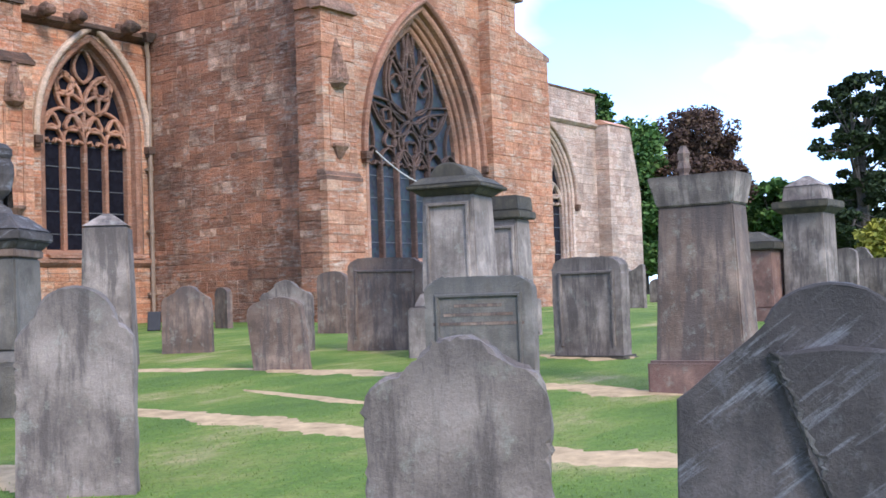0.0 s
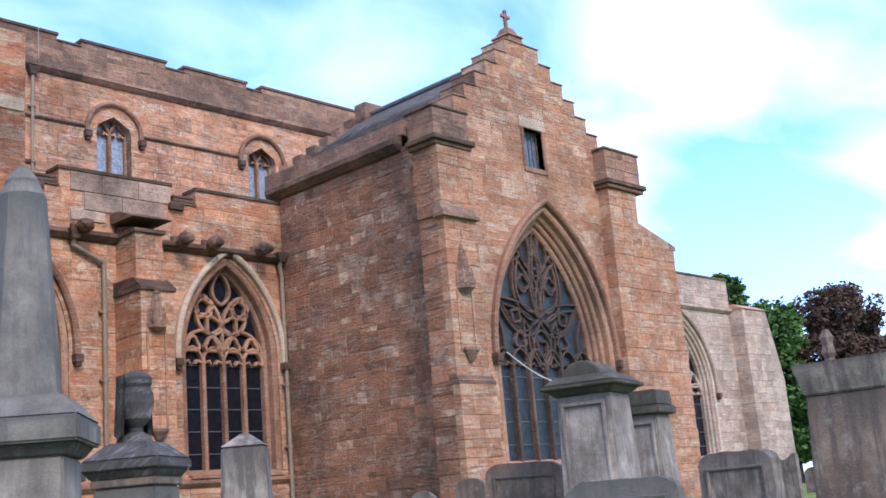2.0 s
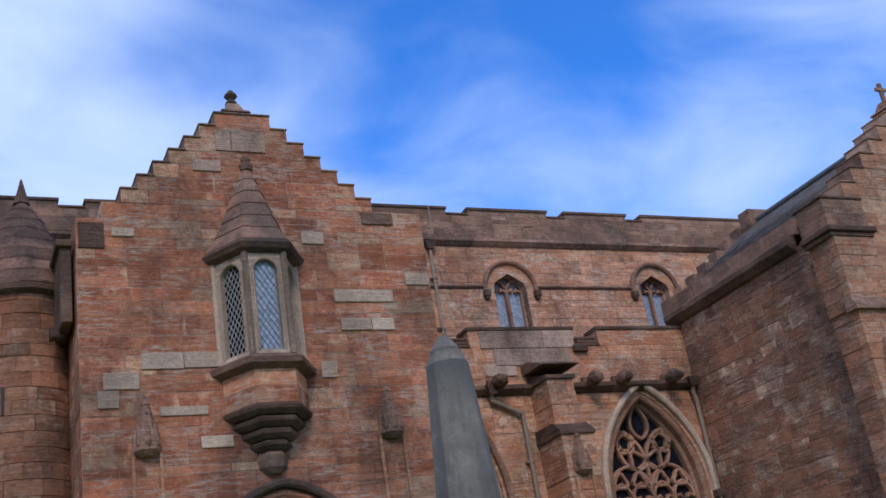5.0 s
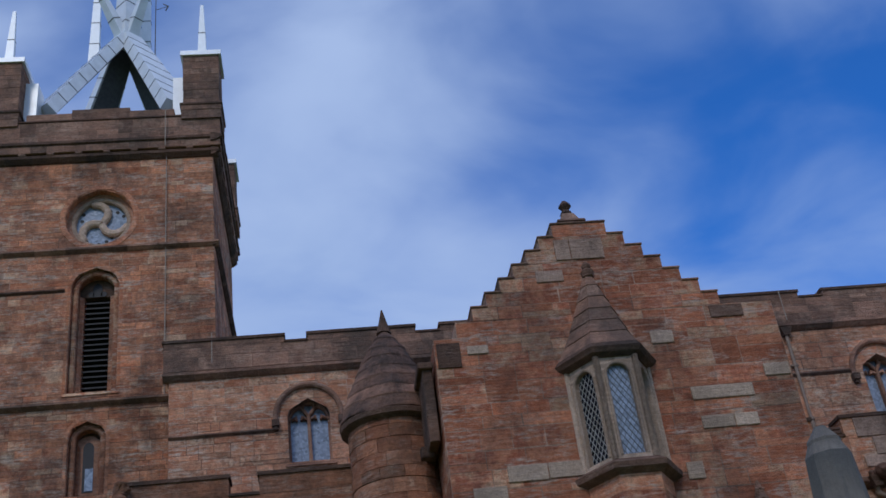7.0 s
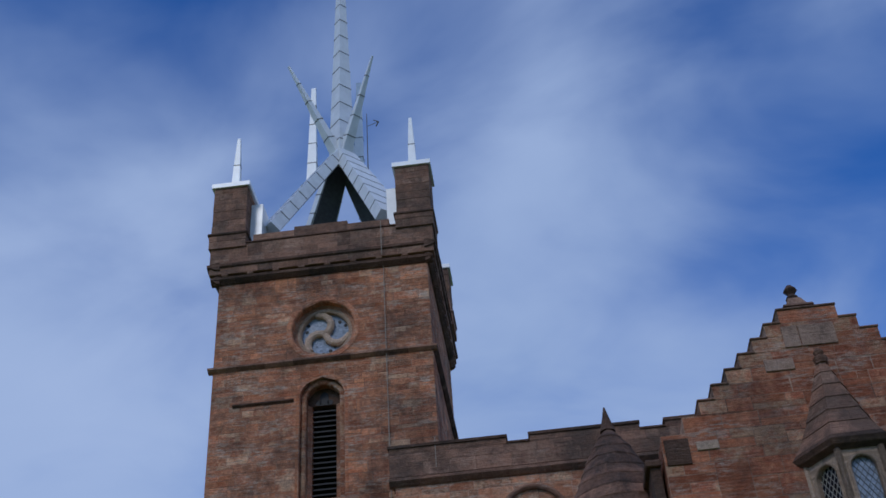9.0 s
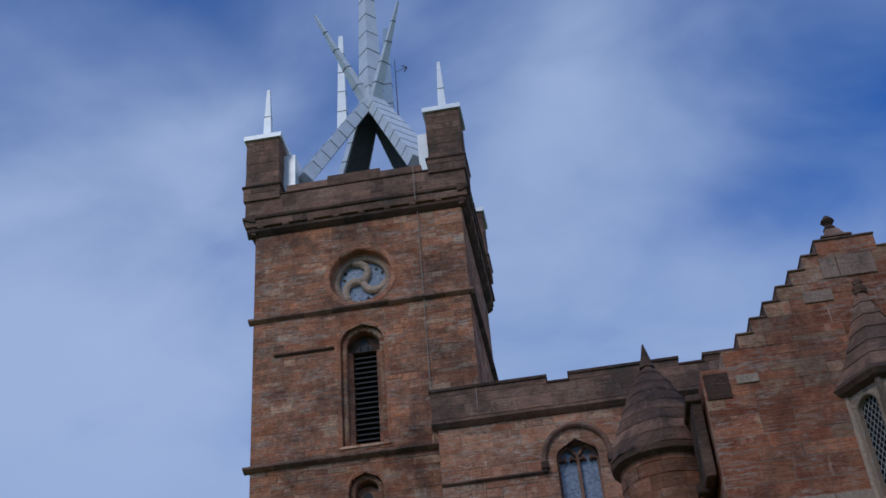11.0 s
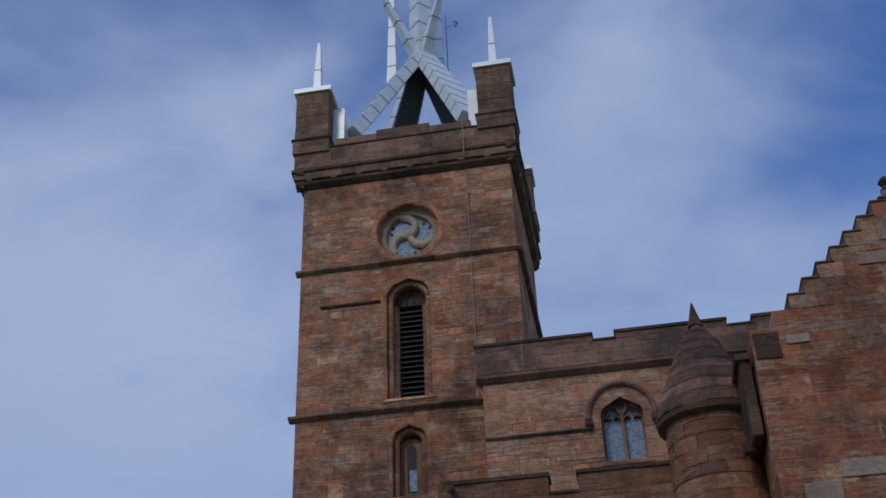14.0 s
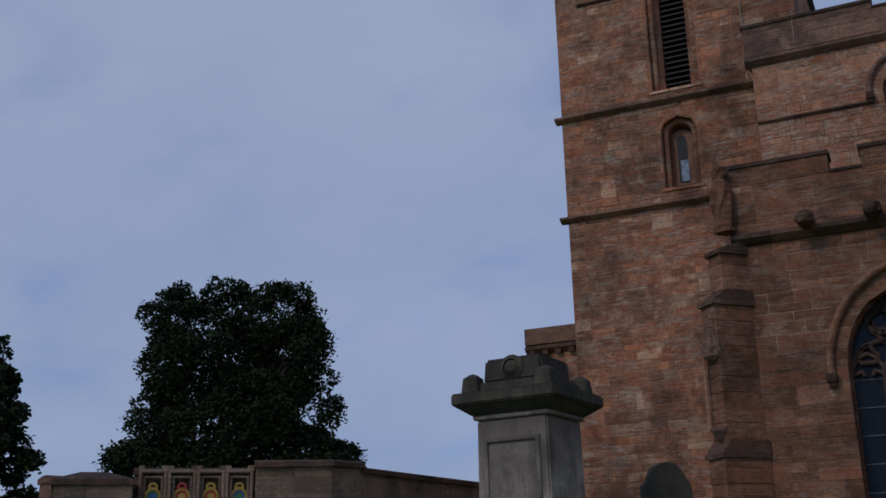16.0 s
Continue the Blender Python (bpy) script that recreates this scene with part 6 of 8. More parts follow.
# smooth grey repair in the aisle parapet
fa = Face((0, AY - 0.06), (1, 0))
for s0, z0, s1, z1 in ((13.72, 10.55, 14.6, 11.06), (14.62, 10.55, 15.7, 11.06), (15.72, 10.55, 16.7, 11.06), (14.1, 10.05, 15.2, 10.53), (15.22, 10.05, 16.5, 10.53), (13.72, 9.75, 14.7, 10.03)):
    bm = bmesh.new()
    fa.box(bm, s0, z0, -0.05, s1, z1, 0.045)
    bevelled(bm, 0.008)
    part("renewed_stone", bm, M_GREYSTONE, bpy.data.objects["wall_aisle_parapet_east"])
# dark slabs lying in the embrasures of the aisle parapet
for x in (13.0, 17.15):
    bm = bmesh.new()
    box(bm, x - 0.34, AY - 0.12, 10.66, x + 0.34, AY + 0.5, 10.76)
    box(bm, x - 0.3, AY - 0.05, 10.80, x + 0.36, AY + 0.5, 10.88)
    box(bm, x - 0.5, AY - 0.2, 10.4, x - 0.05, AY + 0.1, 10.6)
    bevelled(bm, 0.015)
    tagged(mesh_ob("loose_slab", bm, M_STRING), "dark stone slabs bridging a gap in the parapet", "slab", "parapet slabs")


# slack white cable over the great window
def cable():
    pts = []
    for i in range(17):
        t = i / 16
        pts.append((22.62 + 2.3 * t, 5.55 - 0.75 * math.sin(t * math.pi / 2) - 0.02 * t))
    pts += [(24.92 - 0.02 * i, 4.75 - 0.5 * i) for i in range(5)]
    bm = bmesh.new()
    F_GABLE.sweep(bm, pts, 0.03, 0.05, 0.08)
    tagged(mesh_ob("slack_cable", bm, M_WIRE), "thin white cable sagging across the great window", "cable")


cable()

# ---- churchyard ----


def gravestone_mat(name, a, b, dark, lichen=(0.34, 0.33, 0.26), streak=0.7, rough=0.85, slant=False):
    m, nt, bs = nodes_of(name)
    N, K = nt.nodes.new, nt.links.new
    geo, oi = N("ShaderNodeNewGeometry"), N("ShaderNodeObjectInfo")
    pos = geo.outputs["Position"]
    mp = N("ShaderNodeMapping"); K(pos, mp.inputs[0])
    cv = N("ShaderNodeCombineXYZ"); K(oi.outputs["Random"], cv.inputs[0]); K(oi.outputs["Random"], cv.inputs[2])
    sc = N("ShaderNodeVectorMath"); sc.operation = "SCALE"; sc.inputs["Scale"].default_value = 37.0
    K(cv.outputs[0], sc.inputs[0]); K(sc.outputs[0], mp.inputs["Location"])
    p = mp.outputs[0]
    base = noise_node(nt, p, 2.2, 7, 0.65)
    a, b, dark = (tuple(q * w for q, w in zip(v, (1.0, 0.93, 0.86))) for v in (a, b, dark))
    r0 = ramp_node(nt, [(0.32, tuple(0.6 * q for q in a)), (0.46, a), (0.58, b), (0.70, tuple(1.5 * q for q in b))]); K(base, r0.inputs[0])
    runs = noise_node(nt, p, 3.6, 7, 0.7, (1.9, 1.9, 0.3))
    r1 = ramp_node(nt, [(0.47, (0, 0, 0)), (0.59, (1, 1, 1))]); K(runs, r1.inputs[0])
    ml = N("ShaderNodeMath"); ml.operation = "MULTIPLY"; ml.inputs[1].default_value = streak; K(r1.outputs[0], ml.inputs[0])
    c = mix_node(nt, ml.outputs[0], r0.outputs[0], dark)
    spots = noise_node(nt, p, 6.5, 8, 0.75)
    r2 = ramp_node(nt, [(0.55, (0, 0, 0)), (0.66, (1, 1, 1))]); K(spots, r2.inputs[0])
    m2 = N("ShaderNodeMath"); m2.operation = "MULTIPLY"; m2.inputs[1].default_value = 0.38; K(r2.outputs[0], m2.inputs[0])
    c = mix_node(nt, m2.outputs[0], c, lichen)
    if slant:
        along = N("ShaderNodeCombineXYZ")
        for axis, d in zip("XYZ", ((0.13, -0.38, 0.30), (0.8, -2.4, -3.4), (1.2, 0.4, 0.0))):
            dp = N("ShaderNodeVectorMath"); dp.operation = "DOT_PRODUCT"; dp.inputs[1].default_value = d
            K(p, dp.inputs[0]); K(dp.outputs["Value"], along.inputs[axis])
        band = noise_node(nt, along.outputs[0], 3.2, 8, 0.72)
        r4 = ramp_node(nt, [(0.55, (0, 0, 0)), (0.66, (1, 1, 1))]); K(band, r4.inputs[0])
        m4 = N("ShaderNodeMath"); m4.operation = "MULTIPLY"; m4.inputs[1].default_value = 0.6; K(r4.outputs[0], m4.inputs[0])
        c = mix_node(nt, m4.outputs[0], c, (0.27, 0.26, 0.265))
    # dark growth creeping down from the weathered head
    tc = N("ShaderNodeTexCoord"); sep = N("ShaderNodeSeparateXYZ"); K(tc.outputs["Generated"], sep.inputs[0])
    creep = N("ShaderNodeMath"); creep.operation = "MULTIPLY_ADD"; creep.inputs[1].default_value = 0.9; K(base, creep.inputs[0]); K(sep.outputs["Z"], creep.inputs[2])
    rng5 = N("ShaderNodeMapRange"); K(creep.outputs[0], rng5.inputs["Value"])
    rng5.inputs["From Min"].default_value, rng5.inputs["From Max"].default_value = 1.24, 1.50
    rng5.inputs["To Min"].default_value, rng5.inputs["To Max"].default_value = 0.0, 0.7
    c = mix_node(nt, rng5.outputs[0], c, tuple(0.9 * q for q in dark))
    fine = noise_node(nt, p, 45, 5, 0.75)
    r3 = ramp_node(nt, [(0.3, (0.82,) * 3), (0.7, (1.15,) * 3)]); K(fine, r3.inputs[0])
    K(mix_node(nt, 0.7, c, r3.outputs[0], "MULTIPLY"), bs.inputs["Base Color"])
    bs.inputs["Roughness"].default_value = rough
    hs = N("ShaderNodeMath"); hs.operation = "ADD"; K(fine, hs.inputs[0]); K(base, hs.inputs[1])
    K(bump_node(nt, hs.outputs[0], 0.55, 0.02), bs.inputs["Normal"])
    return m


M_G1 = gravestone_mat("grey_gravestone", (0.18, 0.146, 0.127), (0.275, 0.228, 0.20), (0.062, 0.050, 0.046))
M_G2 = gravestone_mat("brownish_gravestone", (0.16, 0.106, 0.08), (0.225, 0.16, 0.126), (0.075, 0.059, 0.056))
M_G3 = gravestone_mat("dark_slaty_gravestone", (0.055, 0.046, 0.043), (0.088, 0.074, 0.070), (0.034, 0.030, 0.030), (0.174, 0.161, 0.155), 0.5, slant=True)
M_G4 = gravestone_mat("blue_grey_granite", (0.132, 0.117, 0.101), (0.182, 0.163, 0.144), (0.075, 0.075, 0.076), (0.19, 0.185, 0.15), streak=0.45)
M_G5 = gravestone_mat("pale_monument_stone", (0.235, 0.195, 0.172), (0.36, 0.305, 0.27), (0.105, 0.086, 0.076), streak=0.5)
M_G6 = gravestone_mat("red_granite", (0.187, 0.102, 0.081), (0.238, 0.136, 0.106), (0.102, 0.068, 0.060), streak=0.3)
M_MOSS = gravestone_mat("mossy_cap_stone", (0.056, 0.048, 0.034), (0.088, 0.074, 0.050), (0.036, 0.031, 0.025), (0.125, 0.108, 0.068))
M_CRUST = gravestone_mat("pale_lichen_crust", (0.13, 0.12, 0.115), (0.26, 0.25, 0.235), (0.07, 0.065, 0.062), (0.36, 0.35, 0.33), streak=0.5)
M_SOIL = simple("dry_trodden_soil", (0.40, 0.275, 0.155), 0.95, 0, 0.35, 5.0, 0.5, 0.1)


def facing(x, y, turn):
    """The pose of a thing at (x, y) on the grass whose front looks at the path, turned by some degrees."""
    return pose(x, y, ground_z(x, y) - 0.05, 0, 0, -math.degrees(math.atan2(x, y)) - turn)


def outline(style, w, h):
    """Half outlines of gravestone heads, from the foot up to the middle."""
    if style == "shoulder":
        r, sh = w * 0.36, h - w * 0.36 - 0.02
        pts = [(-w / 2, 0), (-w / 2, sh - 0.05), (-w / 2 + 0.03, sh)] + [(-w / 2 + 0.03 + (w / 2 - r - 0.03) * t, sh + 0.05 * math.sin(t * math.pi / 2)) for t in (0.5, 1.0)]
        pts += [(-r * math.cos(a), sh + 0.05 + (h - sh - 0.05) * math.sin(a)) for a in [i * math.pi / 2 / 8 for i in range(1, 9)]]
    elif style == "round":
        rise = w * 0.22
        pts = [(-w / 2, 0), (-w / 2, h - rise)] + [(-w / 2 * math.cos(a), h - rise + rise * math.sin(a)) for a in [i * math.pi / 2 / 8 for i in range(1, 9)]]
    elif style == "curvy":
        sh = h - w * 0.30
        pts = [(-w / 2, 0), (-w / 2, sh - 0.06), (-w * 0.485, sh + 0.01), (-w * 0.44, sh + 0.055), (-w * 0.38, sh + 0.07), (-w * 0.31, sh + 0.08), (-w * 0.25, sh + 0.11), (-w * 0.20, h - 0.06), (-w * 0.16, h - 0.03), (-w * 0.08, h - 0.008), (0, h)]
    elif style == "ears":
        pts = [(-w / 2, 0), (-w / 2, h - 0.12), (-w * 0.46, h - 0.06), (-w * 0.40, h - 0.05), (-w * 0.37, h - 0.005), (-w * 0.2, h), (0, h)]
    elif style == "scroll":
        pts = [(-w / 2, 0), (-w / 2, h - 0.02), (-w * 0.42, h), (-w * 0.30, h - 0.05), (-w * 0.1, h - 0.16), (0, h - 0.18)]
    elif style == "gable":
        pts = [(-w / 2, 0), (-w / 2, h * 0.74), (-w * 0.3, h * 0.86), (-w * 0.1, h * 0.97), (0, h)]
    else:
        pts = [(-w / 2, 0), (-w / 2, h - 0.06), (-w / 2 + 0.05, h), (0, h)]
    return pts + [(-x, z) for x, z in pts[-2::-1]] if abs(pts[-1][0]) < 1e-9 else pts + [(-x, z) for x, z in pts[::-1]]


def slab_mesh(bm, pts, y0, y1, bev=0.018):
    a = [bm.verts.new((x, y0, z)) for x, z in pts]
    b = [bm.verts.new((x, y1, z)) for x, z in pts]
    bm.faces.new(a)
    bm.faces.new(b[::-1])
    k = len(a)
    for i in range(k):
        bm.faces.new((a[i], a[(i + 1) % k], b[(i + 1) % k], b[i]))
    rim = [e for e in bm.edges if abs(e.verts[0].co.y - e.verts[1].co.y) < 1e-6]
    bmesh.ops.bevel(bm, geom=rim, offset=bev, segments=1, affect="EDGES", clamp_overlap=True)


def chipped(pts, amount, seed):
    """An outline cut into short lengths, its upper edge nibbled away unevenly."""
    out = []
    top = max(z for _, z in pts)
    for (xa, za), (xb, zb) in zip(pts, pts[1:] + pts[:1]):
        n = max(1, int(math.hypot(xb - xa, zb - za) / 0.03)) if max(za, zb) > 0.4 * top else 1
        for i in range(n):
            x, z = xa + (xb - xa) * i / n, za + (zb - za) * i / n
            q = max(0.0, noise.noise(Vector((x * 11 + seed, z * 11, seed))) + 0.35 * noise.noise(Vector((x * 31, z * 31, seed)))) * amount * 1.3
            k = 1.0 if z > 0.4 * top else 0.0
            out.append((x - k * q * (0.8 if x > 0 else -0.8) * min(1, abs(x) * 6), z - k * q))
    return out


def headstone(x, y, w, h, t, style, material, label, turn=18.0, lean=0.0, side=0.0, panel=False, bars=0, chips=0.012, footing=False):
    base = new("gravestone")
    base.matrix_basis = facing(x, y, turn) @ pose(0, 0, 0, lean, side, 0)
    tagged(base, label, "gravestone", "churchyard gravestones")
    bm = bmesh.new()
    slab_mesh(bm, chipped(outline(style, w, h + 0.05), chips, x + y), -t / 2, t / 2)
    seed = Vector((x * 3, y * 3, 0))
    for v in bm.verts:
        v.co += Vector((noise.noise(v.co * 5 + seed), 0, noise.noise(v.co * 5 + seed + Vector((0, 7, 0))))) * chips
    part("slab", bm, material, base)
    if panel:
        bm = bmesh.new()
        f = Face((0, -t / 2), (1, 0))
        f.sweep(bm, [(-w * 0.38, 0.22), (-w * 0.38, h - 0.16), (w * 0.38, h - 0.16), (w * 0.38, 0.22)], 0.045, -0.01, 0.028, chamfer=0.012)
        part("raised_border", bm, material, base)
    for i in range(bars):
        bm = bmesh.new()
        f = Face((0, -t / 2), (1, 0))
        bw = w * (0.22 + 0.1 * ((i * 7) % 3))
        f.box(bm, -bw, h * 0.76 - i * 0.1, -0.01, bw, h * 0.76 - i * 0.1 + 0.035, 0.004)
        part("worn_inscription_bar", bm, M_G2, base)
    if footing:
        bm = bmesh.new()
        box(bm, -w * 0.56, -t * 0.9, -0.1, w * 0.56, t * 0.9, 0.09)
        bevelled(bm, 0.03, 2)
        part("footing", bm, M_MOSS, base)
    return base


headstone(4.27, 6.19, 0.74, 1.35, 0.13, "shoulder", M_G1, "tall grey streaked gravestone with a rounded shouldered head", 14, -2)
headstone(3.70, 2.73, 0.76, 1.19, 0.14, "curvy", M_G1, "weathered grey gravestone with a curved ogee head and chipped top", 10, 0, 0, chips=0.03)
headstone(11.64, 13.88, 0.80, 1.08, 0.14, "curvy", M_G2, "small pinkish-grey gravestone with a curved head", 16, -1)
headstone(17.50, 19.58, 0.60, 0.95, 0.14, "round", M_G2, "narrow brown gravestone seen from its edge", 62)
headstone(10.25, 10.36, 0.74, 0.95, 0.16, "round", M_G2, "short brown gravestone leaning to one side", 20, 0, -6)
headstone(12.59, 12.61, 0.86, 1.12, 0.15, "curvy", M_G1, "grey gravestone with a shaped head behind a leaning one", 18)
headstone(16.37, 15.08, 0.66, 1.23, 0.16, "round", M_G2, "plain brownish gravestone near the transept", 30)
headstone(13.24, 11.11, 1.2, 1.43, 0.20, "ears", M_G2, "broad grey gravestone with a framed inscription panel", 14, 0, 1.5, True)
headstone(10.07, 7.07, 1.24, 1.2, 0.22, "ears", M_G4, "broad blue-grey inscribed gravestone with eared corners", 16, 0, 0, True, 3)
headstone(13.17, 7.42, 1.02, 1.36, 0.26, "ears", M_G1, "grey panelled gravestone with moss along its foot", 26, 0, 0, True, 0, footing=True)
headstone(27.95, 14.39, 0.75, 1.22, 0.16, "scroll", M_G1, "dark scroll-topped gravestone far off on the grass", 30)
for x, y, w, h, st in ((31.5, 9.6, 0.7, 1.5, "round"), (33.0, 9.2, 0.9, 1.2, "flat"), (36.5, 10.6, 0.7, 1.6, "shoulder"), (30.0, 7.7, 1.0, 1.2, "curvy"), (29.3, 12.2, 0.7, 1.0, "flat"), (38.0, 13.0, 0.8, 1.1, "round"), (34.0, 16.5, 0.7, 0.8, "round")):
    headstone(x, y, w, h, 0.16, st, M_G1, "distant grey gravestone in the far row", 25)


def broken_slab():
    """A big dark stone: one sloping shoulder, a rounded head, and a diagonal lichened ridge."""
    base = new("gravestone")
    base.matrix_basis = facing(4.035, 1.38, 4)
    tagged(base, "big dark slate gravestone with a sloping shoulder and pale lichen streaks", "gravestone", "churchyard gravestones")
    pts = [(-0.50, 0.0), (-0.47, 1.03), (-0.40, 1.08), (-0.30, 1.17), (-0.18, 1.25), (-0.13, 1.30)]
    pts += [(0.09 - 0.24 * math.cos(a), 1.26 + 0.19 * math.sin(a)) for a in [math.pi * i / 12 for i in range(1, 12)]]
    pts += [(0.36, 1.22), (0.48, 1.1), (0.52, 0.95), (0.52, 0.0)]
    bm = bmesh.new()
    slab_mesh(bm, pts, -0.09, 0.09, 0.02)
    for v in bm.verts:
        v.co += Vector((noise.noise(v.co * 6), noise.noise(v.co * 6 + Vector((7, 0, 0))), noise.noise(v.co * 6 + Vector((0, 7, 0))))) * 0.016
    part("slab", bm, M_G3, base)
    # upper layer of the split slate, standing proud beyond a ragged slanting edge
    edge = [(-0.12 + 0.42 * i / 16 + 0.025 * noise.noise(Vector((i * 1.7, 3, 0))), 1.20 - 1.18 * i / 16) for i in range(17)]
    bm = bmesh.new()
    slab_mesh(bm, [(0.505, 0.02), (0.505, 0.95), (0.46, 1.09), (0.33, 1.2), (0.1, 1.22)] + edge, -0.125, -0.07, 0.012)
    for v in bm.verts:
        v.co += Vector((noise.noise(v.co * 9), 0.6 * noise.noise(v.co * 7 + Vector((7, 0, 0))), noise.noise(v.co * 9 + Vector((0, 7, 0))))) * 0.014
    crust = bmesh.new()
    rows = []
    for i in range(81):
        t = i / 80
        k = min(15, int(t * 16))
        x, z = (edge[k][j] + (edge[k + 1][j] - edge[k][j]) * (t * 16 - k) for j in (0, 1))
        w = 0.008 + 0.03 * abs(noise.noise(Vector((i * 0.37, 1, 0)))) + 0.03 * abs(noise.noise(Vector((i * 1.3, 5, 0))))
        rows.append([crust.verts.new((x + a * w + 0.01 * noise.noise(Vector((i * 0.9, a, 2))), y + 0.003 * noise.noise(Vector((i, a, 7))), z)) for a, y in ((-0.9, -0.092), (-0.2, -0.112), (0.7, -0.129), (1.6, -0.126))])
    for r0, r1 in zip(rows, rows[1:]):
        for j in range(3):
            crust.faces.new((r0[j], r0[j + 1], r1[j + 1], r1[j]))
    bmesh.ops.solidify(crust, geom=list(crust.faces), thickness=0.005)
    part("lichen_crust", crust, M_CRUST, base, "rough pale lichen crust along the split")
    part("split_layer", bm, M_G3, base, "proud layer of split slate with a ragged edge")


broken_slab()


def monument(x, y, turn, stages, label, extras=(), name="pedestal_tomb"):
    """Stacked square stages: name, half width below, half width above, z0, z1, material, bevel."""
    base = new(name)
    base.matrix_basis = facing(x, y, turn)
    tagged(base, label, "monument", "churchyard monuments")
    for nm, a, b, z0, z1, m, bev in stages:
        bm = bmesh.new()
        frustum(bm, 0, 0, z0, z1, a, a, b, b)
        bevelled(bm, bev, 2)
        part(nm, bm, m, base)
    for nm, fn, m in extras:
        bm = bmesh.new()
        fn(bm)
        part(nm, bm, m, base)
    return base


def recessed(a, z0, z1, w=0.05):
    def fn(bm):
        f = Face((0, -a), (1, 0))
        f.sweep(bm, [(-a * 0.72, z0), (-a * 0.72, z1), (a * 0.72, z1), (a * 0.72, z0)], w, -0.01, 0.025, True, chamfer=0.01)
    return fn


def half_disc(r, y0, y1, z):
    def fn(bm):
        slab_mesh(bm, [(r * math.cos(math.pi * i / 14), z + r * 0.8 * math.sin(math.pi * i / 14)) for i in range(14, -1, -1)], y0, y1, 0.02)
    return fn


# tomb in front of the great window, and the smaller one behind it
kx, ky = 16.0 * math.sin(radians(53.95)), 16.0 * math.cos(radians(53.95))
monument(kx, ky, 22, [("plinth", 0.6, 0.6, 0.0, 0.75, M_G5, 0.03), ("base_moulding", 0.53, 0.45, 0.75, 0.95, M_G5, 0.02), ("body", 0.43, 0.39, 0.95, 2.33, M_G5, 0.02), ("bed_mould", 0.41, 0.52, 2.33, 2.42, M_MOSS, 0.01), ("cap", 0.57, 0.57, 2.42, 2.48, M_MOSS, 0.015), ("cap_slope", 0.55, 0.40, 2.48, 2.60, M_MOSS, 0.02)],
         "tall pale pedestal tomb with a mossy projecting cap", [("raised_border", recessed(0.42, 1.08, 2.2), M_G5), ("pediment", half_disc(0.28, -0.36, 0.36, 2.58), M_MOSS)])
k2x, k2y = 19.5 * math.sin(radians(56.4)), 19.5 * math.cos(radians(56.4))
monument(k2x, k2y, 22, [("plinth", 0.45, 0.45, 0.0, 0.7, M_G5, 0.03), ("body", 0.36, 0.32, 0.7, 2.1, M_G5, 0.02), ("cap", 0.42, 0.42, 2.1, 2.24, M_MOSS, 0.02), ("cap_block", 0.38, 0.36, 2.24, 2.5, M_MOSS, 0.02)], "small pale pedestal tomb with a heavy cap", [("raised_border", recessed(0.35, 0.85, 1.95), M_G5)])


def tall_slab():
    base = new("tapered_monument")
    base.matrix_basis = facing(10.60, 4.64, 20)
    tagged(base, "tall tapered brown stone monument with a moulded cornice", "monument", "churchyard monuments")
    bm = bmesh.new()
    hexa(bm, [(-0.46, -0.26, 0.35), (0.46, -0.26, 0.35), (0.46, 0.26, 0.35), (-0.46, 0.26, 0.35), (-0.39, -0.21, 1.93), (0.39, -0.21, 1.93), (0.39, 0.21, 1.93), (-0.39, 0.21, 1.93)])
    bevelled(bm, 0.015, 2)
    part("shaft", bm, M_G2, base)
    bm = bmesh.new()
    box(bm, -0.53, -0.34, 0.0, 0.53, 0.34, 0.38)
    bevelled(bm, 0.03, 2)
    part("base_block", bm, M_G6, base, "reddish stone base block")
    bm = bmesh.new()
    hexa(bm, [(-0.40, -0.23, 1.93), (0.40, -0.23, 1.93), (0.40, 0.23, 1.93), (-0.40, 0.23, 1.93), (-0.48, -0.27, 2.24), (0.46, -0.27, 2.24), (0.46, 0.27, 2.24), (-0.48, 0.27, 2.24)])
    bevelled(bm, 0.015, 2)
    part("cornice", bm, M_G1, base, "grey moulded cornice")
    bm = bmesh.new()
    lathe(bm, -0.2, 0.08, [(0.07, 2.23), (0.05, 2.29), (0.075, 2.34), (0.055, 2.42), (0.07, 2.5), (0.03, 2.58)], 5)
    part("broken_ornament", bm, M_G2, base, "stump of a broken carved ornament")


tall_slab()
monument(22.15, 7.43, 18, [("plinth", 0.55, 0.55, 0.0, 0.5, M_G1, 0.03), ("shaft", 0.42, 0.40, 0.5, 2.2, M_G1, 0.02), ("cap", 0.56, 0.56, 2.25, 2.4, M_MOSS, 0.02), ("bed_mould", 0.42, 0.55, 2.15, 2.25, M_MOSS, 0.01), ("cap_block", 0.40, 0.36, 2.4, 2.7, M_G1, 0.02), ("cap_peak", 0.36, 0.05, 2.7, 2.92, M_G1, 0.01)], "grey pillar tomb with a stepped pyramid cap")
monument(21.6, 8.35, 18, [("plinth", 0.52, 0.52, 0.0, 0.3, M_G6, 0.03), ("body", 0.46, 0.44, 0.3, 1.45, M_G6, 0.02), ("cap", 0.54, 0.54, 1.45, 1.6, M_MOSS, 0.02), ("cap_peak", 0.5, 0.12, 1.6, 1.82, M_MOSS, 0.02)], "low reddish pedestal tomb with a dark cap")


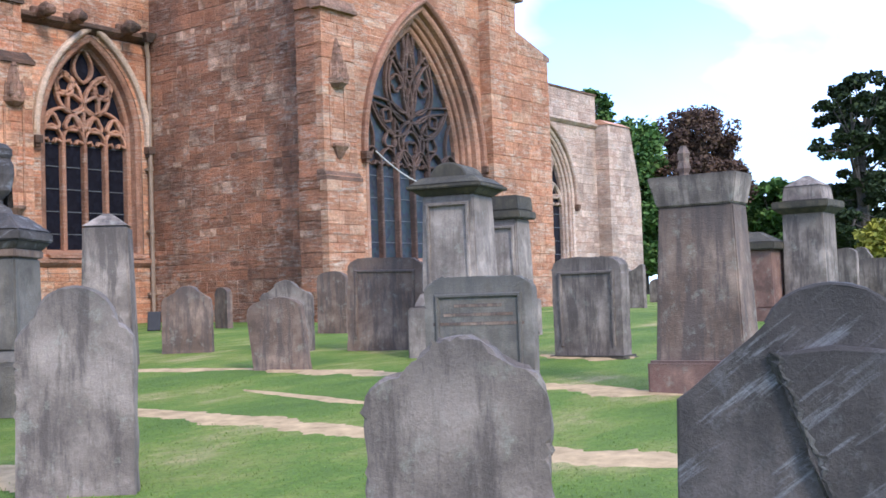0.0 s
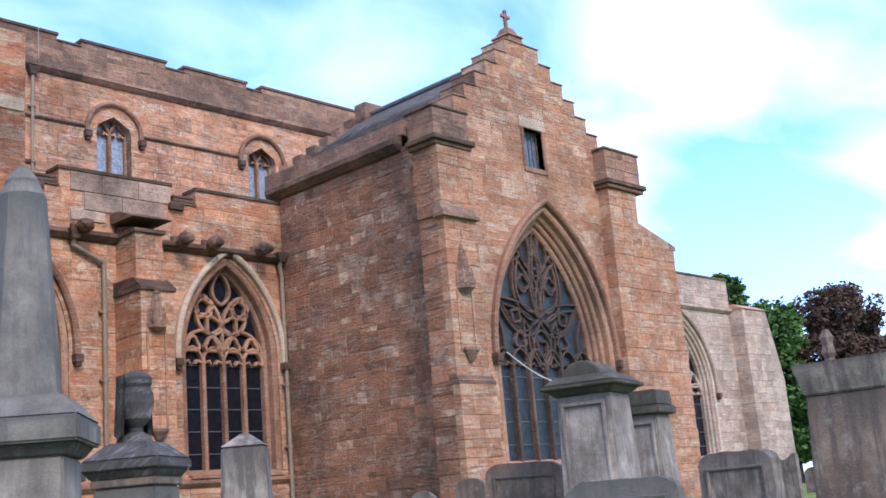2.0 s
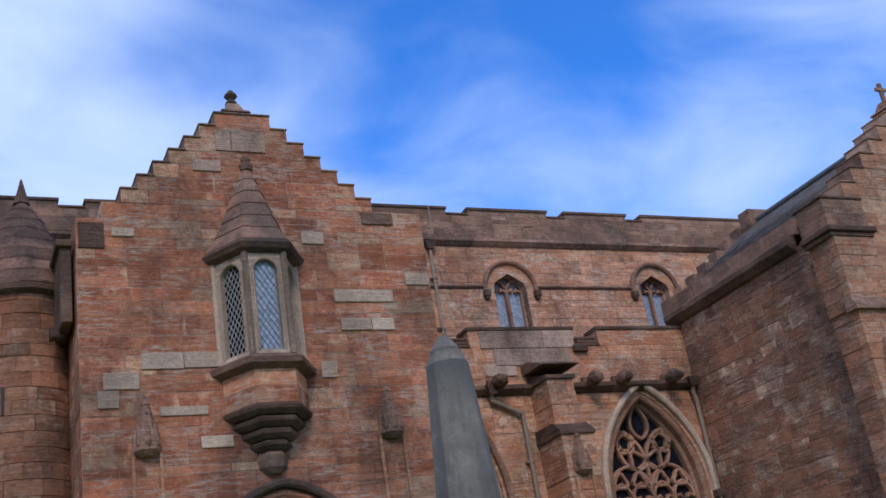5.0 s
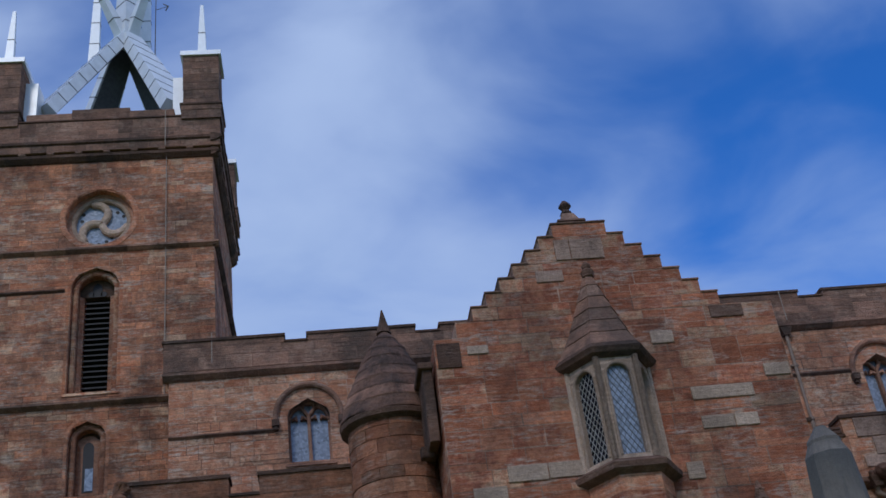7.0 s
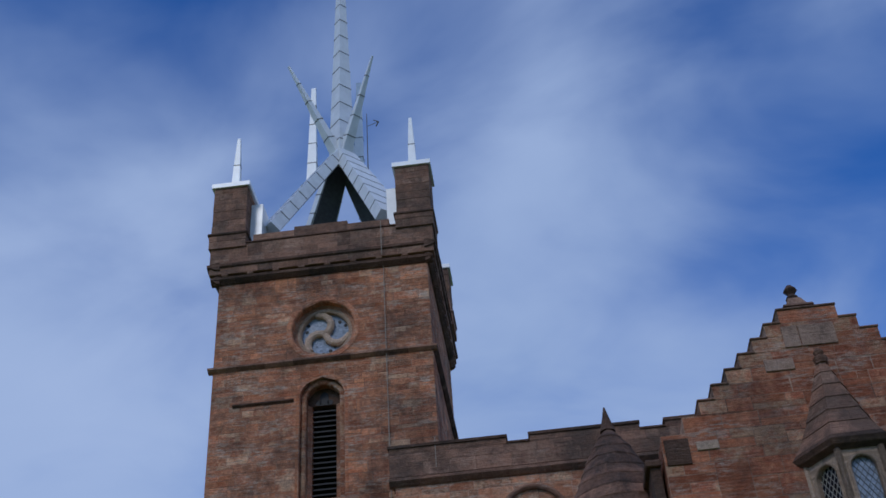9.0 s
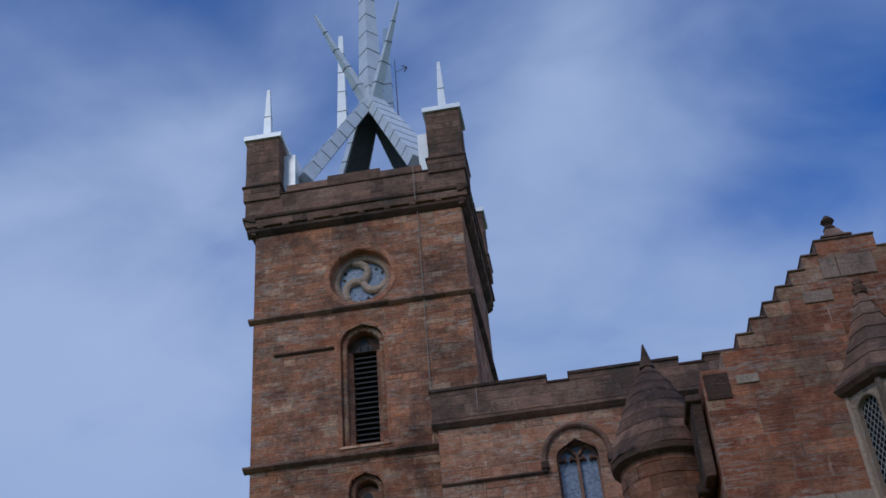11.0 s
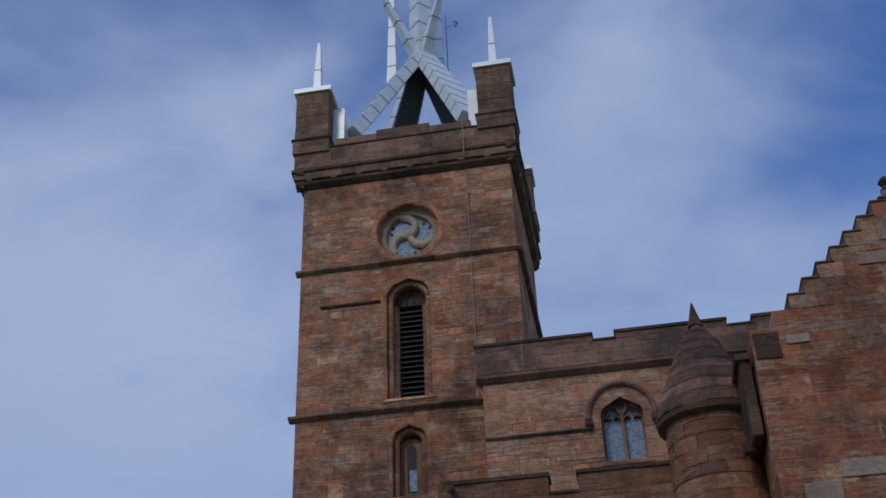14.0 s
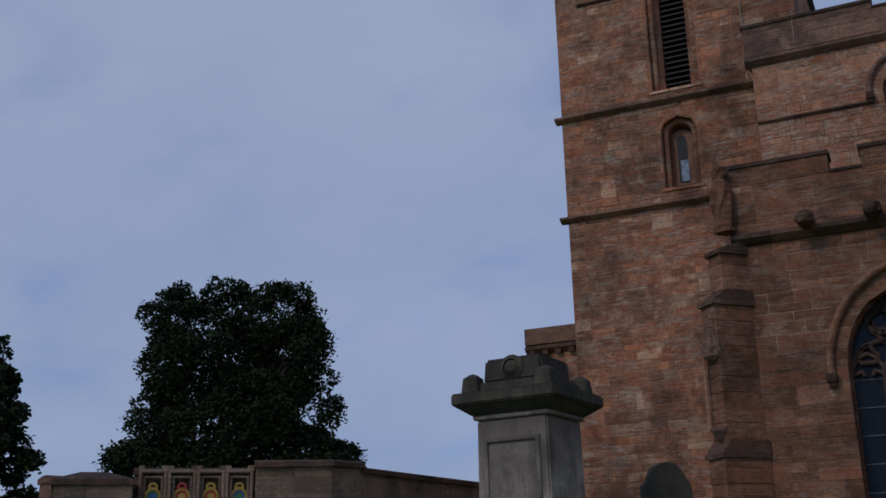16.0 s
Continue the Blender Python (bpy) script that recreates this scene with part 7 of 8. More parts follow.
def short_obelisk():
    base = new("stub_obelisk")
    base.matrix_basis = facing(9.6, 13.1, 8)
    tagged(base, "short grey obelisk with a pyramid head before the aisle window", "obelisk", "churchyard monuments")
    bm = bmesh.new()
    frustum(bm, 0, 0, 0.0, 2.02, 0.36, 0.36, 0.30, 0.30)
    bevelled(bm, 0.03, 2)
    part("shaft", bm, M_G1, base)
    bm = bmesh.new()
    frustum(bm, 0, 0, 2.02, 2.2, 0.30, 0.30, 0.06, 0.06)
    part("pyramid_head", bm, M_G1, base)


short_obelisk()


def urn_parts():
    def urn(bm):
        lathe(bm, 0, 0, [(0.17, 2.02), (0.15, 2.08), (0.07, 2.13), (0.07, 2.17), (0.15, 2.26), (0.185, 2.42), (0.18, 2.52), (0.15, 2.58), (0.17, 2.62), (0.17, 2.68), (0.12, 2.73), (0.02, 2.76)], 18)

    def drape(bm):
        n = 22
        rows = []
        for j in range(5):
            t = j / 4
            row = []
            for i in range(n + 1):
                a = math.pi * (0.3 + 1.15 * i / n)
                r = (0.20 + 0.025 * math.sin(i * 2.1)) * (1 - 0.15 * t)
                zb = 2.06 + 0.05 * math.sin(i * 1.3)
                row.append(bm.verts.new((r * math.cos(a), r * math.sin(a), zb + (2.70 - zb) * t)))
            rows.append(row)
        for r0, r1 in zip(rows, rows[1:]):
            for i in range(n):
                bm.faces.new((r0[i], r0[i + 1], r1[i + 1], r1[i]))
        bmesh.ops.solidify(bm, geom=list(bm.faces), thickness=0.02)
    return [("urn", urn, M_G3), ("drapery", drape, M_G3)]


monument(6.17, 10.24, 24, [("plinth", 0.44, 0.44, 0.0, 0.55, M_G4, 0.03), ("plinth_mould", 0.42, 0.36, 0.55, 0.66, M_G4, 0.01), ("body", 0.335, 0.32, 0.66, 1.58, M_G4, 0.02), ("neck", 0.345, 0.345, 1.58, 1.66, M_G2, 0.01), ("bed_mould", 0.34, 0.40, 1.66, 1.74, M_G3, 0.01), ("cap", 0.42, 0.42, 1.74, 1.84, M_G3, 0.015), ("cap_slope", 0.42, 0.22, 1.84, 2.02, M_G3, 0.02)],
         "blue-grey granite pedestal bearing a dark draped urn", urn_parts())
monument(8.6, 16.6, 20, [("plinth", 0.32, 0.32, 0.0, 0.4, M_G1, 0.02), ("body", 0.24, 0.23, 0.4, 1.75, M_G1, 0.02), ("cap", 0.31, 0.31, 1.75, 1.95, M_MOSS, 0.02)], "slim grey pedestal tomb with a dark cap")


def great_obelisk():
    base = new("granite_obelisk")
    base.matrix_basis = facing(4.37, 9.0, 12)
    tagged(base, "tall blue-grey granite obelisk on a capped pedestal", "obelisk", "churchyard monuments")
    for nm, a, b, z0, z1, m, bev in (("plinth", 0.56, 0.54, 0.0, 0.62, M_G4, 0.03), ("plinth_mould", 0.50, 0.44, 0.62, 0.78, M_G4, 0.02), ("die", 0.42, 0.40, 0.78, 1.88, M_G5, 0.02), ("bed_mould", 0.42, 0.50, 1.88, 1.98, M_G3, 0.01), ("cap", 0.55, 0.55, 1.98, 2.18, M_G4, 0.02), ("cap_slope", 0.55, 0.38, 2.18, 2.38, M_G4, 0.02)):
        bm = bmesh.new()
        frustum(bm, 0, 0, z0, z1, a, a, b, b)
        bevelled(bm, bev, 2)
        part(nm, bm, m, base)
    bm = bmesh.new()
    for z0, z1, a, b in ((2.38, 4.15, 0.27, 0.165),):
        lathe(bm, 0, 0, [(a * 1.22, z0), (b * 1.22, z1)], 8, math.pi / 8)
    part("shaft", bm, M_G4, base)
    bm = bmesh.new()
    lathe(bm, 0, 0, [(0.165 * 1.22, 4.15), (0.15, 4.26), (0.15, 4.29), (0.05, 4.42)], 8, math.pi / 8)
    part("apex", bm, M_G4, base)


great_obelisk()


def gate_tomb():
    d, az = 13.0, radians(21.2)
    base = monument(-d * math.sin(az) - 0.02, d * math.cos(az), 28, [("plinth", 0.66, 0.64, 0.0, 1.0, M_G5, 0.03), ("body", 0.46, 0.44, 1.0, 2.94, M_G5, 0.02), ("neck", 0.47, 0.48, 2.94, 2.99, M_G5, 0.01), ("bed_mould", 0.48, 0.63, 2.99, 3.10, M_MOSS, 0.01), ("cap", 0.655, 0.655, 3.10, 3.24, M_MOSS, 0.02), ("upper_block", 0.50, 0.48, 3.24, 3.36, M_MOSS, 0.02), ("top_block", 0.38, 0.36, 3.36, 3.64, M_MOSS, 0.03)],
                    "tall pale pedestal tomb with a dark cap and carved block", [("raised_border", recessed(0.45, 1.3, 2.7), M_G5)])
    bm = bmesh.new()
    lathe(bm, 0, 0, [(0.15, 0.3), (0.15, 0.38), (0.10, 0.41), (0.10, 0.38), (0.05, 0.42)], 14)
    bmesh.ops.transform(bm, matrix=pose(0, 0, 3.51, 90, 0, 0), verts=bm.verts)
    part("carved_roundel", bm, M_MOSS, base)
    for sx in (-1, 1):
        for sy in (-1, 1):
            bm = bmesh.new()
            frustum(bm, sx * 0.46, sy * 0.46, 3.24, 3.42, 0.11, 0.11, 0.09, 0.09)
            frustum(bm, sx * 0.46, sy * 0.46, 3.42, 3.47, 0.09, 0.09, 0.03, 0.03)
            bevelled(bm, 0.015)
            part("corner_block", bm, M_MOSS, base)


gate_tomb()
headstone(-3.55, 13.54, 0.58, 2.38, 0.2, "shoulder", M_MOSS, "tall dark gravestone with a carved head before the tower", -12)

# small black notice by the wall
bm = bmesh.new()
box(bm, -0.15, -0.03, 0.05, 0.15, 0.02, 0.5)
box(bm, -0.02, -0.02, -0.1, 0.02, 0.02, 0.06)
bevelled(bm, 0.01)
ob = mesh_ob("notice_board", bm, M_SLAT)
ob.matrix_basis = facing(16.44, 20.79, 10) @ pose(0, 0, 0, -15, 0, 0)
tagged(ob, "small black notice board standing in the grass by the wall", "sign")


def soil_strip(x0, y0, x1, y1, w, label="strip of dry worn soil in the mown grass"):
    bm = bmesh.new()
    a, b = Vector((x0, y0, 0)), Vector((x1, y1, 0))
    d = (b - a).normalized()
    s = Vector((-d.y, d.x, 0))
    n = max(6, int((b - a).length / 0.05))
    rows = []
    for i in range(n + 1):
        p = a.lerp(b, i / n)
        end = min(1.0, 4 * i / n + 0.15, 4 * (n - i) / n + 0.15)
        lo = -w / 2 * end * (0.8 + 0.7 * noise.noise(p * 1.9) + 0.35 * noise.noise(p * 9) + 0.2 * noise.noise(p * 23))
        hi = w / 2 * end * (0.8 + 0.7 * noise.noise(p * 2.1 + Vector((9, 0, 0))) + 0.35 * noise.noise(p * 8 + Vector((3, 0, 0))) + 0.2 * noise.noise(p * 21))
        row = []
        for q in (lo, lo * 0.4, hi * 0.4, hi):
            v = p + s * q
            row.append(bm.verts.new((v.x, v.y, ground_z(v.x, v.y) + 0.03 * noise.noise(Vector((v.x * .35, v.y * .35, 0))) + (-0.004 if q in (lo, hi) else 0.012))))
        rows.append(row)
    for r0, r1 in zip(rows, rows[1:]):
        for j in range(3):
            bm.faces.new((r0[j], r0[j + 1], r1[j + 1], r1[j]))
    tagged(mesh_ob("soil_strip", bm, M_SOIL, smooth=True), label, "soil", "dry soil strips", "stuff")


for s in ((7.1, 2.2, 6.9, 9.6, 0.75), (10.3, 4.6, 10.2, 7.0, 0.9), (10.5, 8.4, 10.1, 11.0, 0.8), (10.1, 10.9, 9.4, 12.6, 0.6), (4.42, 6.2, 4.4, 8.2, 0.7), (8.3, 7.2, 8.5, 9.2, 0.3), (13.2, 6.8, 13.1, 8.2, 0.8)):
    soil_strip(*s)


def turf():
    """Short blades where the lawn passes nearest."""
    rng = random.Random(3)
    verts, faces = [], []
    for _ in range(26000):
        r, a = 3.0 + 11.0 * rng.random() ** 1.3, radians(rng.uniform(28, 80))
        x, y = r * math.sin(a), r * math.cos(a)
        if any(abs(x - sx) < 0.36 for sx in (7.0, 10.25)):
            continue
        z = ground_z(x, y) + 0.03 * noise.noise(Vector((x * 0.35, y * 0.35, 0)))
        b, h, w = rng.uniform(0, math.pi), rng.uniform(0.008, 0.018), 0.005
        dx, dy = w * math.cos(b), w * math.sin(b)
        k = len(verts)
        verts += [(x - dx, y - dy, z - 0.005), (x + dx, y + dy, z - 0.005), (x + rng.uniform(-0.02, 0.02), y + rng.uniform(-0.02, 0.02), z + h)]
        faces.append((k, k + 1, k + 2))
    me = bpy.data.meshes.new("turf")
    me.from_pydata(verts, [], faces)
    m, nt, b = nodes_of("grass_blade")
    g = nt.nodes.new("ShaderNodeNewGeometry")
    c = ramp_node(nt, [(0, (0.075, 0.135, 0.012)), (0.7, (0.115, 0.185, 0.018)), (0.95, (0.17, 0.21, 0.035)), (1, (0.25, 0.23, 0.07))])
    nt.links.new(g.outputs["Random Per Island"], c.inputs[0])
    nt.links.new(c.outputs[0], b.inputs["Base Color"])
    b.inputs["Roughness"].default_value = 0.8
    me.materials.append(m)
    tagged(new("turf", me), "short green grass blades on the churchyard lawn", "grass", kind="stuff")


turf()

# ---- trees ----


def leaf_mat(name, stops):
    m, nt, b = nodes_of(name)
    g = nt.nodes.new("ShaderNodeNewGeometry")
    c = ramp_node(nt, stops)
    nt.links.new(g.outputs["Random Per Island"], c.inputs[0])
    n = noise_node(nt, g.outputs["Position"], 0.5, 4, 0.6)
    r = ramp_node(nt, [(0.3, (0.6,) * 3), (0.7, (1.3,) * 3)])
    nt.links.new(n, r.inputs[0])
    nt.links.new(mix_node(nt, 0.8, c.outputs[0], r.outputs[0], "MULTIPLY"), b.inputs["Base Color"])
    b.inputs["Roughness"].default_value = 0.7
    b.inputs["Specular IOR Level"].default_value = 0.15
    return m


M_LEAF = leaf_mat("green_leaves", [(0, (0.03, 0.07, 0.02)), (0.5, (0.065, 0.13, 0.032)), (1, (0.12, 0.19, 0.05))])
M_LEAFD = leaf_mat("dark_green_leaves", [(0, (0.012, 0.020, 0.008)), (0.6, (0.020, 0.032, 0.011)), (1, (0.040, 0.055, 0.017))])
M_BRONZE = leaf_mat("bronze_leaves", [(0, (0.05, 0.03, 0.024)), (0.6, (0.09, 0.05, 0.036)), (1, (0.14, 0.085, 0.05))])
M_YELLOW = leaf_mat("yellow_green_leaves", [(0, (0.12, 0.13, 0.02)), (1, (0.28, 0.25, 0.04))])
M_BARK = simple("bark", (0.05, 0.04, 0.032), 0.9, 0, 0.4, 4.0, 0.6)


def tube(bm, p, q, r0, r1, n=7):
    p, q = Vector(p), Vector(q)
    d = (q - p).normalized()
    s = d.cross(Vector((0.3, 0.9, 0.1))).normalized()
    u = d.cross(s)
    rings = [[bm.verts.new(c + (s * math.cos(i * math.tau / n) + u * math.sin(i * math.tau / n)) * r) for i in range(n)] for c, r in ((p, r0), (q, r1))]
    for i in range(n):
        bm.faces.new((rings[0][i], rings[0][(i + 1) % n], rings[1][(i + 1) % n], rings[1][i]))


def tree(x, y, h, lobes, leaves, leaf, material, label, seed, trunk=0.4, name="tree", drop_z=None, flat=(0.75, 1.05)):
    """lobes: ellipsoids of (dx, dy, z, rx, rz), each filled with clumps of leaves towards its skin."""
    rng = random.Random(seed)
    g = ground_z(x, y) if drop_z is None else drop_z
    base = new(name)
    base.matrix_basis = pose(x, y, g)
    tagged(base, label, "tree")
    bm = bmesh.new()
    top = Vector((0, 0, h * 0.55))
    tube(bm, (0, 0, -0.3), (0.1, 0.05, h * 0.22), trunk, trunk * 0.8, 10)
    tube(bm, (0.1, 0.05, h * 0.22), top, trunk * 0.8, trunk * 0.4, 10)
    for dx, dy, z, rx, rz in lobes:
        a = Vector((0.1, 0.05, h * rng.uniform(0.15, 0.4)))
        mid = a.lerp(Vector((dx, dy, z)), 0.5) + Vector((0, 0, rx * 0.2))
        tube(bm, a, mid, trunk * 0.42, trunk * 0.25)
        tube(bm, mid, (dx, dy, z), trunk * 0.25, trunk * 0.1)
        for _ in range(7):
            v = Vector((rng.gauss(0, 1), rng.gauss(0, 1), rng.gauss(0, 1))).normalized()
            tube(bm, mid.lerp(Vector((dx, dy, z)), rng.random()), Vector((dx, dy, z)) + Vector((v.x * rx, v.y * rx, v.z * rz)) * 0.85, trunk * 0.1, 0.02, 5)
    part("trunk", bm, M_BARK, base)
    verts, faces = [], []
    boughs = []
    for dx, dy, z, rx, rz in lobes:
        for _ in range(24):
            v = Vector((rng.gauss(0, 1), rng.gauss(0, 1), rng.gauss(0.2, 1))).normalized()
            r = rng.uniform(0.2, 0.4) * min(rx, rz)
            k = rng.uniform(0.85, 1.1)
            boughs.append((Vector((dx + v.x * (rx - r) * k, dy + v.y * (rx - r) * k, z + v.z * (rz - r) * k)), r, rng.uniform(*flat)))
    total = sum(r * r for _, r, _ in boughs)
    for c, r, squash in boughs:
        for _ in range(int(leaves * r * r / total)):
            v = Vector((rng.gauss(0, 1), rng.gauss(0, 1), rng.gauss(0.25, 1))).normalized()
            v = v * r * min(1.45, abs(rng.gauss(0.85, 0.17)))
            p = c + Vector((v.x * 1.15, v.y * 1.15, v.z * squash))
            a = Vector((rng.gauss(0, 1), rng.gauss(0, 1), rng.gauss(0, 0.6))).normalized()
            b = a.cross(Vector((rng.gauss(0, 1), rng.gauss(0, 1), rng.gauss(0, 1)))).normalized()
            s = leaf * rng.uniform(0.6, 1.3)
            i = len(verts)
            verts += [(p - a * s)[:], (p + b * s * 0.6)[:], (p + a * s)[:], (p - b * s * 0.6)[:]]
            faces.append((i, i + 1, i + 2, i + 3))
    me = bpy.data.meshes.new("crown")
    me.from_pydata(verts, [], faces)
    me.materials.append(material)
    ob = new("crown", me)
    ob.parent = base
    ob["kind"] = "stuff"
    return base


def polar(az, d):
    return -d * math.sin(radians(az)), d * math.cos(radians(az))


x, y = polar(35.95, 60)
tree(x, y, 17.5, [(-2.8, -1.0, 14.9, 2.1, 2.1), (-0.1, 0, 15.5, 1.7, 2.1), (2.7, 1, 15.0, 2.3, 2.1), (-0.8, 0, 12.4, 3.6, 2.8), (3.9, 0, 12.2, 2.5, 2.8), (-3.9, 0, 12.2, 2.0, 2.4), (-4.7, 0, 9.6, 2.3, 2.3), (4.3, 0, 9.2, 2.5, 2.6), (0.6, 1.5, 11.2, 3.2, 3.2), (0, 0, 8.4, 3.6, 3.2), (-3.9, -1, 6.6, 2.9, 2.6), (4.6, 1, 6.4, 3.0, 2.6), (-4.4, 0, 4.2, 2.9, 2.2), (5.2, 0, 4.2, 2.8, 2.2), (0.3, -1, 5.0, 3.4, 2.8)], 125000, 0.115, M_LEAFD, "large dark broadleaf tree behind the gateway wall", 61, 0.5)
x, y = polar(46.8, 60)
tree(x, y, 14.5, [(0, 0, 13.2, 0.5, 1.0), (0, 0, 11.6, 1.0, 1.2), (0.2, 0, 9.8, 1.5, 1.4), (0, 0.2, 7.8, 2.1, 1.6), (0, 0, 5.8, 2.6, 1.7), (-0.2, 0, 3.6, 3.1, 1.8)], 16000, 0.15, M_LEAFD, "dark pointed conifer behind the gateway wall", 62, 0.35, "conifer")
x, y = polar(-61.0, 80)
tree(x, y, 15, [(0, 0, 13.2, 1.7, 1.8), (-1.5, 1, 11.5, 2.2, 2.2), (1.2, 0, 10.6, 2.2, 2.4), (0, 0, 7.0, 3.0, 3.2)], 13000, 0.21, M_LEAF, "green tree rising behind the choir", 63, 0.4)
x, y = polar(-63.3, 74)
tree(x, y, 12, [(-1, 0, 9.4, 2.2, 2.2), (1.2, 1, 8.4, 2.4, 2.4), (-0.6, 0, 5.6, 2.6, 2.6), (1.6, 0, 4.4, 2.6, 2.4), (0, 0, 2.4, 2.4, 1.8)], 16000, 0.19, M_LEAF, "green tree beside the choir wall", 64, 0.4)
x, y = polar(-66.2, 78)
tree(x, y, 13, [(-1.6, 0, 10.7, 2.4, 2.0), (1.4, 0, 11.0, 2.5, 2.0), (3.9, 1, 9.6, 2.4, 2.0), (5.4, 0, 7.6, 2.3, 2.0), (-2.4, 0, 7.6, 2.6, 2.4), (1.2, 0, 6.8, 3.2, 3.0), (4.6, 1, 4.6, 2.6, 2.6), (0, 0, 3.2, 3.2, 2.2)], 34000, 0.15, M_BRONZE, "spreading copper beech with bronze leaves", 65, 0.5)
x, y = polar(-70.0, 84)
tree(x, y, 9, [(-1.6, 0, 6.0, 2.4, 2.0), (1.6, 0, 5.4, 2.6, 2.2), (4.2, 0, 4.6, 2.4, 2.2), (0, 0, 3.2, 3.4, 2.2)], 9000, 0.28, M_LEAF, "lower green trees at the churchyard edge", 66, 0.35)
x, y = polar(-74.0, 62)
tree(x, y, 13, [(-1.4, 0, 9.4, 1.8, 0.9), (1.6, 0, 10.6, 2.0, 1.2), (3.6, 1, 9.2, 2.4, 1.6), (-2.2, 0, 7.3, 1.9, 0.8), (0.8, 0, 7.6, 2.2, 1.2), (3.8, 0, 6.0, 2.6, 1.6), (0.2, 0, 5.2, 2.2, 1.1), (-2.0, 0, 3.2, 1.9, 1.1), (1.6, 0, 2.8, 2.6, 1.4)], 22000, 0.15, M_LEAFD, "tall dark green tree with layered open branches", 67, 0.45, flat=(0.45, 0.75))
x, y = polar(-74.5, 44)
tree(x, y, 3.2, [(0, 0, 1.9, 0.9, 0.9), (0.8, 0.2, 1.5, 0.8, 0.8)], 1600, 0.14, M_YELLOW, "small yellow-green shrub among the far graves", 68, 0.08, "shrub")
for az, d, h, sd in ((-60.3, 96, 8, 1), (-65.0, 98, 7, 2), (-69, 100, 8, 3), (-73, 96, 8, 4), (-78, 90, 10, 5), (-83, 84, 10, 6)):
    x, y = polar(az, d)
    tree(x, y, h, [(-3, 0, h * 0.7, 3.0, 2.4), (1, 0, h * 0.75, 3.2, 2.4), (4, 1, h * 0.6, 3.0, 2.6), (-2, 0, h * 0.3, 3.6, 2.4), (3, 0, h * 0.3, 3.6, 2.4)], 5000, 0.34, M_LEAF if sd % 2 else M_LEAFD, "distant green tree closing the churchyard", 70 + sd, 0.35)

# ---- gateway and boundary wall ----
M_GATE = stone("gateway_ashlar", [(0, (0.22, 0.165, 0.125)), (0.5, (0.28, 0.21, 0.16)), (1, (0.33, 0.25, 0.19))], stain_amt=0.45, bed=0.3)
M_GOLD, M_RED, M_BLUE, M_GRN = (simple(n, c, 0.45, 0, 0.2, 9.0, 0.15) for n, c in (("gilded_paint", (0.46, 0.28, 0.05)), ("heraldic_red_paint", (0.45, 0.05, 0.03)), ("heraldic_blue_paint", (0.05, 0.12, 0.30)), ("heraldic_green_paint", (0.06, 0.2, 0.07))))


